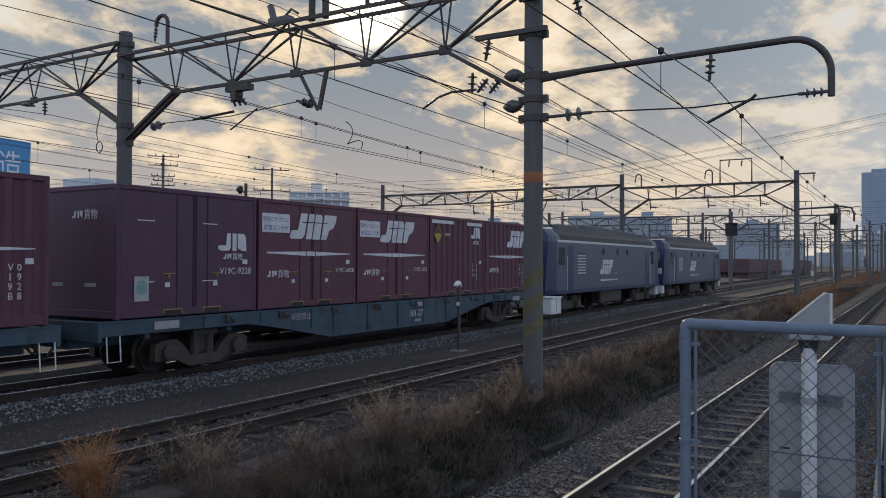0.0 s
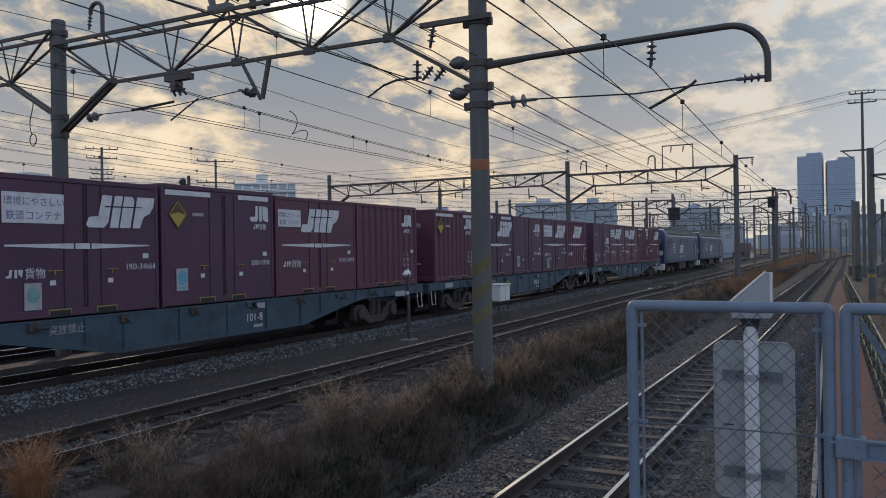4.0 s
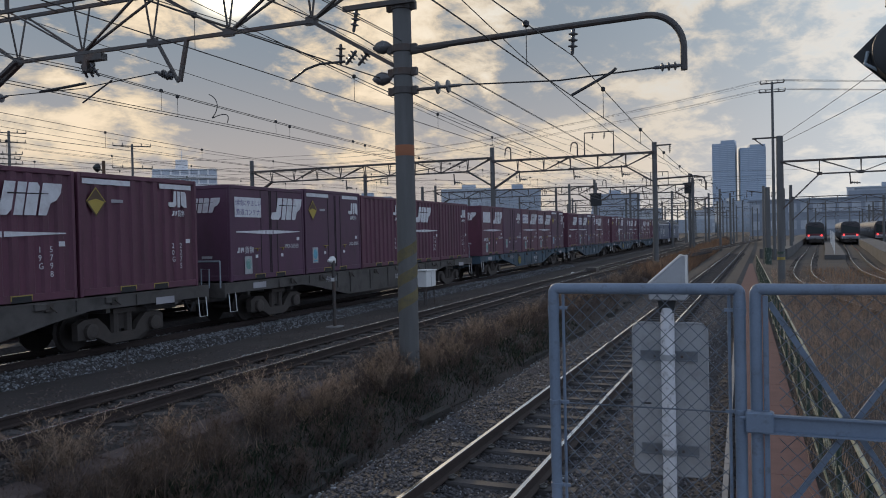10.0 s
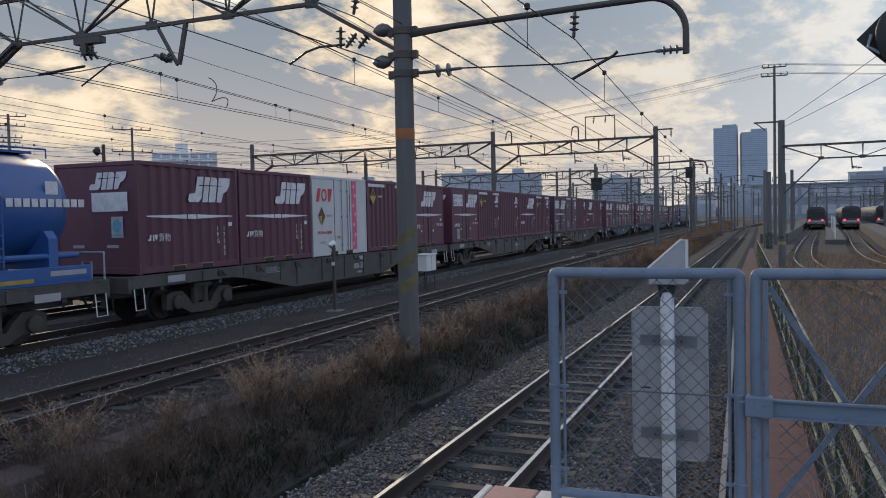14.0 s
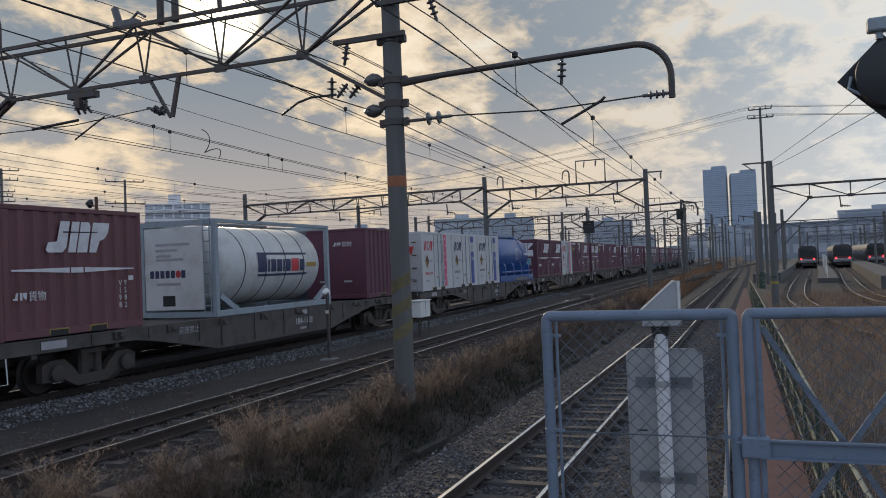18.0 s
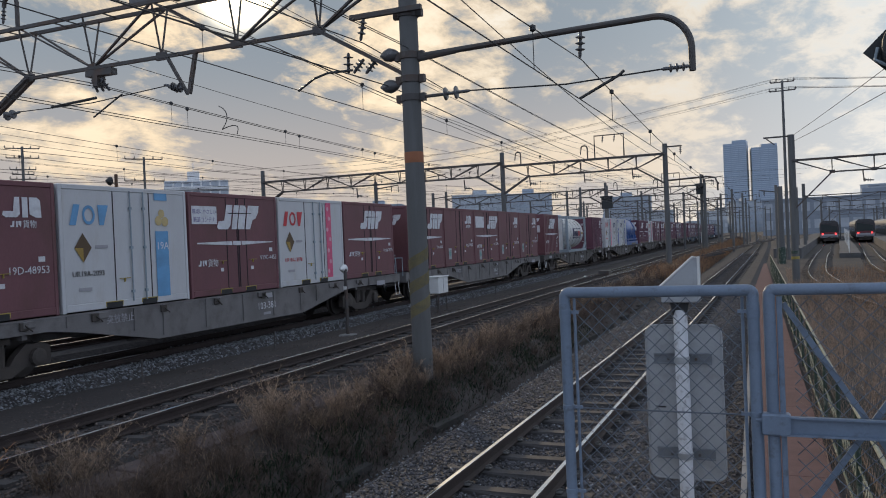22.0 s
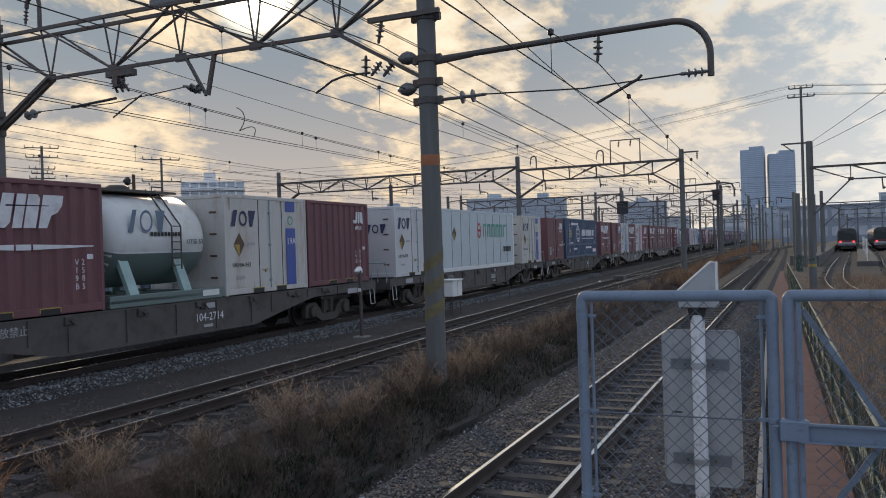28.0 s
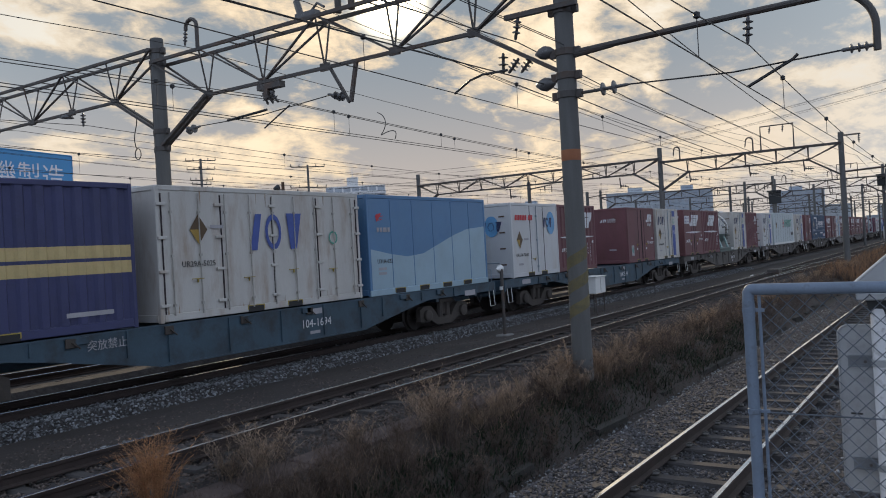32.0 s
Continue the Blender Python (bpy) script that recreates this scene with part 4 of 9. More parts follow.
    part("curved_arm", Shape().tube([(-7.3, y, 5.94), (-7.85, y, 5.95), (-8.15, y, 5.88), (-8.52, y, 5.68)], 0.024, 6), "wire", g)
    part("lamp", Shape().lathe([(0.03, 0.12), (0.16, 0.05), (0.2, 0.0), (0.001, -0.02)], (-21.9, y, 7.05), "z", 14), "porcelain", g, smooth=True)
    insulator(g, (-21.1, y, 7.10), (-21.1, y, 6.7), 3, 0.08)


near_gantry()


def far_gantry(y, k):
    g = thing("catenary_gantry", "distant lattice catenary gantry with three poles", "gantry", "gantries over the tracks")
    xa, xb, xc = row_x(-6.0, y), row_x(-17.3, y), row_x(-38.0, y)
    if k == 0:
        xa, xb, xc = -6.70, -18.12, -38.85
    concrete_pole(g, xa, y, -0.3, 8.5, 0.19, 0.16)
    concrete_pole(g, xb, y, -0.3, 8.85, 0.19, 0.16)
    concrete_pole(g, xc, y, -0.3, 9.05, 0.19, 0.16)
    truss(g, y, xb, xa, 7.86, 7.0, 4, 0.2, 0.10, joined=k > 0)
    truss(g, y, xc, xb, 8.12, 7.22, 8, 0.2, 0.10, joined=k > 0)
    # square hanger frame and hooks on top
    fx = xa - 3.7
    part("hanger_frame", Shape().tube([(fx - 1.0, y, 7.86), (fx - 1.0, y, 9.45), (fx + 1.0, y, 9.45), (fx + 1.0, y, 7.86)], 0.05, 6), "steel", g)
    for dx in (-0.4, 0.4):
        insulator(g, (fx + dx, y, 9.42), (fx + dx - 0.06, y, 8.95), 3, 0.08)
    hook_post(g, fx - 1.5, y, 7.9, 0.95, -0.45)
    hook_post(g, xb + 1.4, y, 7.9, 0.9, -0.4)
    part("crossarm", Shape().beam((xa, y, 8.3), (xa + 1.1, y, 8.3), 0.09), "steel", g)
    insulator(g, (xa + 1.0, y, 8.28), (xa + 1.0, y, 7.75), 3, 0.09)
    for x in (xa - 2.2, xa - 5.5, xb + 2.0, xb - 3.0, xb - 7.5, xb - 12):
        part("hanger_leg", Shape().beam((x, y, 7.1), (x + 0.05, y, 6.3), 0.07), "steel", g)
        insulator(g, (x, y, 6.5), (x + 0.6, y, 6.42), 3, 0.09)
    part("cantilever_arm", Shape().tube([(xa, y, 6.05), (xa + 2.6, y, 6.15), (xa + 3.1, y, 6.05), (xa + 3.25, y, 5.7), (xa + 3.25, y, 5.2)], 0.06, 8), "steel", g)
    insulator(g, (xa + 2.4, y, 6.1), (xa + 2.4, y, 5.7), 3, 0.08)


for k_, y_ in enumerate(GY[2:]):
    far_gantry(y_, k_)


def single_pole(x, y, top, label, arm=2.2, boxes=False, r=0.17):
    p = thing("catenary_pole", label, "pole", "poles between the tracks")
    concrete_pole(p, x, y, -0.5, top, r, r * 0.85)
    part("bracket_arm", Shape().tube([(x, y, top - 0.55), (x + arm, y, top - 0.35), (x + arm, y, top - 0.9)], 0.045, 6), "steel", p)
    insulator(p, (x + arm * 0.7, y, top - 0.42), (x + arm * 0.7, y, top - 0.85), 3, 0.08)
    if boxes:
        part("signal_head", Shape().box(x - 0.55, x + 0.55, y - 0.35, y - 0.15, top - 2.3, top - 1.1, 0.04), "signal_dark", p)
        part("signal_hood", Shape().box(x - 0.62, x + 0.62, y - 0.6, y - 0.30, top - 1.2, top - 1.05), "signal_dark", p)
    return p


single_pole(-7.87, 96.5, 9.1, "concrete pole carrying a dark signal box", 2.4, True)
single_pole(-15.5, 80, 7.5, "signal pole with stacked black signal boxes", -0.9, True, 0.12)
for x_, y_, t_ in ((-5.6, 118, 8.2), (-4.6, 128, 8.0), (-12.5, 122, 8.4), (-20.5, 90, 8.1), (-24.5, 100, 8.4), (-17.0, 112, 8.4), (-5.2, 160, 8.4), (-3.8, 170, 8.2), (-9.6, 150, 8.2), (-14.3, 165, 8.4), (-22.0, 140, 8.3), (-28, 125, 8.0), (-33, 150, 8.2), (-6.0, 205, 8.2), (-2.5, 215, 8.0), (-12, 200, 8.2), (-21, 190, 8.2), (-31, 210, 8.2), (-27.5, 62, 8.6), (-29.5, 57, 7.6), (-31, 72, 7.4), (-1.5, 240, 8.2), (-8, 245, 8.2), (-18, 240, 8.0), (-44, 180, 8.2), (-40, 110, 8.2)):
    single_pole(x_, y_, t_, "slender concrete catenary pole in the yard", random.choice((2.0, -1.8, 2.6)))


# ---- overhead wires ----
def wire(name, x, z, sag, r=0.012, ys=None, label="thin dark overhead feeder wire", follow=True):
    """One wire hung from gantry to gantry."""
    ys = ys or GY
    pts = []
    for a, b in zip(ys, ys[1:]):
        n = 10 if a < 60 else 5
        for i in range(n):
            u = i / n
            y = a + (b - a) * u
            pts.append(((row_x(x, y) if follow else x), y, z - 4 * sag * u * (1 - u)))
    pts.append(((row_x(x, ys[-1]) if follow else x), ys[-1], z))
    return solid(name, Shape().tube(pts, r, 5), "wire", label, "overhead wire", "overhead wires")


def catenary(x, mz, cz, sag, label, drop=5.2, follow=True, shift=0.0):
    """Messenger, contact wire and droppers of one track."""
    c = thing("catenary_line", label, "overhead wire", "overhead wires")
    mess, cont, drops = [], [], []
    for a, b in zip(GY, GY[1:]):
        n = 12 if a < 60 else 6
        for i in range(n):
            u = i / n
            y = a + (b - a) * u
            xx = (row_x(x, y) if follow else x)
            mess.append((xx, y, mz - 4 * sag * u * (1 - u)))
            cont.append((xx + shift * (1 - abs(2 * u - 1)), y, cz))
        m = int((b - a) / drop)
        for i in range(m):
            u = (i + 0.5) / m
            y = a + (b - a) * u
            xx = (row_x(x, y) if follow else x)
            drops.append(((xx, y, mz - 4 * sag * u * (1 - u)), (xx + shift * (1 - abs(2 * u - 1)), y, cz), y))
    part("messenger_wire", Shape().tube(mess, 0.009, 5), "wire", c)
    part("contact_wire", Shape().tube(cont, 0.009, 5), "wire", c)
    for p, q, y in drops:
        if y < 110 and p[2] - q[2] > 0.05:
            part("dropper", Shape().tube([p, q], 0.006, 4).lathe([(0.01, -0.05), (0.045, -0.03), (0.045, 0.03), (0.01, 0.05)], p, "z", 8), "wire", c)


catenary(-2.92, 5.58, 4.88, 0.56, "contact wire and messenger over the platform track", follow=False)
catenary(-8.45, 6.33, 5.67, 0.42, "contact wire and messenger over the siding")
catenary(-13.9, 6.47, 5.88, 0.33, "contact wire and messenger over the freight line")
catenary(-13.4, 6.28, 5.70, 0.33, "second contact wire and messenger where two sections overlap")
catenary(-20.8, 6.68, 5.88, 0.45, "contact wire and messenger over the rear line")
catenary(-25.5, 6.7, 5.9, 0.45, "contact wire and messenger over a far line")
catenary(-30.0, 6.7, 5.9, 0.45, "contact wire and messenger over a far line")
for x_, z_, s_, r_ in ((-16.5, 8.12, 0.5, 0.009), (-11.2, 8.9, 0.6, 0.009), (-12.35, 8.35, 0.55, 0.009), (-10.35, 8.2, 0.5, 0.009), (-7.05, 6.42, 0.55, 0.011), (-5.10, 6.98, 0.55, 0.011), (-6.52, 5.54, 0.4, 0.011), (-6.3, 6.34, 0.12, 0.008), (-6.05, 6.16, 0.12, 0.008), (-9.3, 6.75, 0.6, 0.008), (-24.4, 7.0, 0.5, 0.008), (-26.2, 7.6, 0.5, 0.008), (-31, 7.4, 0.5, 0.008), (-34, 8.0, 0.6, 0.008)):
    wire("feeder_wire", x_, z_, s_, r_)
jump = [(-14.05 + 0.50 * u + 0.17 * math.sin(9 * u), 18.0, 6.45 - 0.72 * u + 0.16 * math.cos(7.5 * u)) for u in np.linspace(0, 1, 26)]
solid("jumper_wire", Shape().tube(jump, 0.013, 5), "wire", "looped jumper wire hanging between two overhead wires", "overhead wire")

# ---- freight train ----
HEAD = math.degrees(ALPHA)
WAGON = 20.4
FLOOR = 1.23                        # container floor above the rail
SLIP = {1: 0.09, 2: -0.05, 3: 0.27, 4: -0.29, 5: -0.47, 6: -0.16, 7: 0.29, 8: 0.19, 9: -0.11, 10: -0.30, 11: 0.16, 12: 0.60, 13: 0.18, 14: -0.16, 15: -0.16}


def gap_at(t):
    """Where the coupling behind the first wagon is at t seconds."""
    return 8.84 + 8.813 * t + 0.01718 * t * t


def wagon_back(k):
    """How far the middle of wagon k lies behind the first coupling."""
    return WAGON * (k - 1.5) - (SLIP.get(k - 1, 0) + SLIP.get(k, 0)) / 2 - {3: 0.18, 4: 0.20}.get(k, 0.0)


MOVING = []                         # (thing, metres behind the first coupling, height above the rail)


def runs(ob, back, height=0.0):
    MOVING.append((ob, back, height))
    y = gap_at(0) - back
    ob.matrix_basis = pose(far_line(y), y, FAR_Z + height, 0, 0, HEAD)
    return ob


CH, CL, CW = 2.58, 3.72, 1.225      # container height, length, half width


def ribbed_side(s, x, y0, y1, z0, z1, n, depth, face=1):
    """A corrugated sheet standing along y at x, facing +x or -x."""
    pts, step = [], (y1 - y0) / n
    for i in range(n):
        a = y0 + i * step
        pts += [(a, 0), (a + step * 0.36, 0), (a + step * 0.5, depth), (a + step * 0.86, depth)]
    pts.append((y1, 0))
    v = [(x - face * d, y, z) for z in (z0, z1) for y, d in pts]
    k = len(pts)
    f = [(i, i + 1, k + i + 1, k + i) if face > 0 else (i + 1, i, k + i, k + i + 1) for i in range(k - 1)]
    return s.add(v, f)


BODY = {}


def container_body(kind, mat, length=CL, high=CH):
    """Shell meshes of a container: body, frame and the sheet of the side."""
    key = (kind, mat, length, high)
    if key in BODY:
        return BODY[key]
    h, w = length / 2, CW
    core = Shape().box(-w + 0.05, w - 0.05, -h + 0.04, h - 0.04, 0.10, high - 0.03, 0.02)
    frame_ = Shape()
    for y in (-h, h - 0.09):
        for x in (-w, w - 0.09):
            frame_.box(x, x + 0.09, y, y + 0.09, 0.0, high, 0.012)
    for x in (-w, w - 0.08):
        frame_.box(x, x + 0.08, -h + 0.09, h - 0.09, high - 0.10, high, 0.012)
        frame_.box(x, x + 0.08, -h + 0.09, h - 0.09, 0.02, 0.17, 0.012)
    for y in (-h, h - 0.08):
        frame_.box(-w + 0.09, w - 0.09, y, y + 0.08, high - 0.10, high, 0.012)
        frame_.box(-w + 0.09, w - 0.09, y, y + 0.08, 0.02, 0.17, 0.012)
    frame_.box(-w + 0.08, w - 0.08, -h + 0.08, h - 0.08, high - 0.035, high - 0.008)
    for i in range(5):
        y = -h + length * (i + 0.5) / 5
        frame_.box(-w + 0.10, w - 0.10, y - 0.20, y + 0.20, high - 0.01, high + 0.012)
    sheet = Shape()
    n = max(9, int(round(length / 0.36)))
    for face in (1, -1):
        if kind == "ribbed":
            ribbed_side(sheet, face * (w - 0.004), -h + 0.09, h - 0.09, 0.17, high - 0.10, n, 0.05, face)
        else:
            sheet.box(min(face * (w - 0.012), face * (w - 0.045)), max(face * (w - 0.012), face * (w - 0.045)), -h + 0.09, h - 0.09, 0.17, high - 0.10, 0.006)
    for face in (1, -1):
        y = face * (h - 0.02)
        sheet.box(-w + 0.09, w - 0.09, min(y, y - face * 0.02), max(y, y - face * 0.02), 0.17, high - 0.10)
    BODY[key] = [core.mesh("body", mat), frame_.mesh("frame", mat), sheet.mesh("side_panel", mat)]
    return BODY[key]


def plain_bar(x0, x1, y0, y1, mat, name="marking"):
    return Shape().prism([(x0, y0), (x1, y0), (x1, y1), (x0, y1)], 0.003, ((0, 0, 0), (1, 0, 0), (0, 1, 0), (0, 0, 1))).mesh(name, mat)


def flat(polys, mat, name="marking"):
    s = Shape()
    for p in polys:
        s.prism(p, 0.003, ((0, 0, 0), (1, 0, 0), (0, 1, 0), (0, 0, 1)))
    return s.mesh(name, mat)


def ring(r, t, n=20, sx=1.0, mid=(0, 0)):
    q = []
    for i in range(n):
        a, b = 2 * math.pi * i / n, 2 * math.pi * (i + 1) / n
        q.append([(mid[0] + sx * r * math.cos(a), mid[1] + r * math.sin(a)), (mid[0] + sx * r * math.cos(b), mid[1] + r * math.sin(b)),
                  (mid[0] + sx * (r - t) * math.cos(b), mid[1] + (r - t) * math.sin(b)), (mid[0] + sx * (r - t) * math.cos(a), mid[1] + (r - t) * math.sin(a))])
    return q


def oval(w, h, n=18, mid=(0, 0)):
    return [(mid[0] + w * math.cos(2 * math.pi * i / n), mid[1] + h * math.sin(2 * math.pi * i / n)) for i in range(n)]


# markings that many containers share; emblems are plain blocks of their colour
def slant(pts, k=0.22):
    return [(x + k * y, y) for x, y in pts]


# leaning blocks cut by dark slits, and an upright pair
LOGO_WIDE = [flat([slant(p)], "decal", "emblem") for p in (
    [(-0.20, 0.05), (-0.13, 0.0), (0.24, 0), (0.33, 0.10), (0.33, 0.63), (0.08, 0.63), (0.06, 0.22), (-0.16, 0.20)],
    [(0.39, 0), (0.60, 0), (0.60, 0.63), (0.39, 0.63)], [(0.64, 0), (0.92, 0), (0.92, 0.55), (0.85, 0.63), (0.64, 0.63)],
    [(0.98, 0), (1.18, 0), (1.24, 0.24), (1.38, 0.30), (1.46, 0.44), (1.46, 0.63), (0.98, 0.63)])]
LOGO_WIDE.append(Shape().prism(slant([(0.18, 0.395), (1.15, 0.415), (1.15, 0.430), (0.18, 0.425)]), 0.006, ((0, 0, 0), (1, 0, 0), (0, 1, 0), (0, 0, 1))).mesh("emblem_slit", "seal"))
LOGO_LETTER = [flat([p], "decal", "emblem") for p in (
    [(-0.06, 0.06), (0.02, 0.0), (0.28, 0), (0.36, 0.08), (0.36, 0.50), (0.24, 0.50), (0.20, 0.15), (-0.04, 0.15)],
    [(0.42, 0), (0.56, 0), (0.56, 0.50), (0.42, 0.50)], [(0.60, 0.08), (0.76, 0), (0.90, 0.0), (0.88, 0.42), (0.80, 0.50), (0.60, 0.50)])]
STRIPE = [flat([p], "decal", "stripe") for p in [[(0.0, 0.0), (1.38, -0.05), (1.38, 0.055), (0.0, 0.03)], [(1.42, -0.05), (1.74, -0.055), (1.74, 0.055), (1.42, 0.055)], [(1.78, -0.05), (3.2, 0.0), (3.2, 0.02), (1.78, 0.055)]]]
NAME_BARS = [flat([[(0, 0), (0.10, 0), (0.12, 0.14), (0.07, 0.14), (0.05, 0.04), (0, 0.04)], [(0.16, 0), (0.21, 0), (0.21, 0.14), (0.16, 0.14)], [(0.23, 0.07), (0.30, 0.0), (0.32, 0.14), (0.23, 0.14)]], "decal", "marking"), text_mesh("貨物", 0.21, "decal").copy()]
NAME_BARS[1].name = "lettering"
NAME_BARS[1].transform(Matrix.Translation((0.35, -0.01, 0)))
SMALL_BARS = flat([[(0, 0), (0.34, 0), (0.34, 0.07), (0, 0.07)]], "decal_grey", "marking")
TAG = plain_bar(0, 0.15, 0, 0.10, "decal", "card_holder")
SIGN = plain_bar(0, 1.22, 0, 0.54, "decal", "sign_panel")
ECO = flat(ring(0.14, 0.03, 16, 0.9, (0.17, 0.26)) + [oval(0.09, 0.10, 12, (0.16, 0.25))], "eco_ink", "marking")
ECO_CYAN = flat([oval(0.125, 0.16, 12, (0.17, 0.27)), [(0.05, 0.04), (0.29, 0.04), (0.29, 0.08), (0.05, 0.08)]], "cyan_ink", "marking")
ECO_SHEET = plain_bar(0, 0.34, 0, 0.48, "sheet", "label_sheet")
TOPBAND = [flat([p], "decal", "stripe") for p in [[(0, 0), (1.36, 0), (1.36, 0.11), (0, 0.11)], [(2.29, 0), (3.40, 0), (3.40, 0.11), (2.29, 0.11)]]]
TRI_TOP = flat([[(0.08, 0.0), (0.31, -0.27), (0.54, 0.0), (0.31, 0.06)]], "diamond", "marking")
TRI_EDGE = flat([[(0.04, 0), (0.31, 0.30), (0.31, 0.28), (0.06, 0)], [(0.58, 0), (0.31, 0.30), (0.31, 0.28), (0.56, 0)]], "diamond", "marking")
TRI_LOW = flat([[(0.03, 0), (0.31, -0.32), (0.59, 0), (0.31, 0.32)]], "brown_ink", "marking")
DIAMOND_A = flat([[(-0.22, 0), (0, -0.30), (0, 0)]], "amber", "marking")
DIAMOND_B = flat([[(-0.22, 0.0), (0, 0.0), (0, -0.30), (0.22, 0), (0, 0.30)]], "brown_ink", "marking")
POCKET_LIP = Shape().box(-0.02, 0.010, -0.24, 0.24, 0.14, 0.160).box(-0.02, 0.010, -0.24, -0.222, 0.06, 0.14).box(-0.02, 0.010, 0.222, 0.24, 0.06, 0.14).mesh("pocket_lip", "yellow")
# closed black block; its colour stands for the shade inside the open pocket
POCKET = Shape().box(-0.10, 0.006, -0.225, 0.225, 0.02, 0.14).mesh("fork_pocket", "black")
SEAL = Shape().box(-0.02, 0.006, -0.022, 0.022, 0.16, CH - 0.10).box(-0.02, 0.014, 0.05, 0.075, 0.16, CH - 0.10).mesh("door_seal", "seal")
SEAM = Shape().box(-0.01, 0.008, -0.012, 0.012, 0.16, CH - 0.10).mesh("door_seam", "seal")
HANDLE = Shape().box(0, 0.025, -0.15, 0.15, 0, 0.014).box(0, 0.03, -0.02, 0.0, -0.07, 0.012).mesh("door_handle", "yellow")
ROD = Shape().tube([(0.03, 0, 0.12), (0.03, 0, CH - 0.08)], 0.017, 6).box(0, 0.05, -0.035, 0.035, 0.30, 0.36).box(0, 0.05, -0.035, 0.035, 1.25, 1.31).box(0, 0.05, -0.035, 0.035, 2.1, 2.16).mesh("lock_rod", "frame_grey")
BLOSSOM = flat([oval(0.07, 0.07, 7, (x, y)) for x, y in ((0.08, 0.2), (0.2, 0.5), (0.1, 0.85), (0.22, 1.2), (0.07, 1.5), (0.2, 1.85), (0.12, 2.15))], "pale_pink", "marking")


def place_mark(me, parent, m, name, scale):
    """One printed mark, or each block of an emblem."""
    for one in me if isinstance(me, list) else [me]:
        ob = new(name or one.name, one)
        ob.parent = parent
        ob.matrix_basis = m @ Matrix.Diagonal((*scale, 1, 1))
    return ob


def mark(me, parent, y, z, x=CW + 0.001, name=None, scale=(1, 1)):
    return place_mark(me, parent, Matrix.Translation((x, y, z)) @ SIDE, name, scale)


def rear_mark(me, parent, x, z, half=CL / 2, name=None, scale=(1, 1)):
    return place_mark(me, parent, Matrix.Translation((x, -half - 0.001, z)) @ REAR, name, scale)


def pockets(ob, ys, x=CW):
    for y in ys:
        for me in (POCKET, POCKET_LIP):
            p = new(me.name, me)
            p.parent = ob
            p.location = (x, y, 0.0)


NEAR_SERIAL = ("19D-36363",)


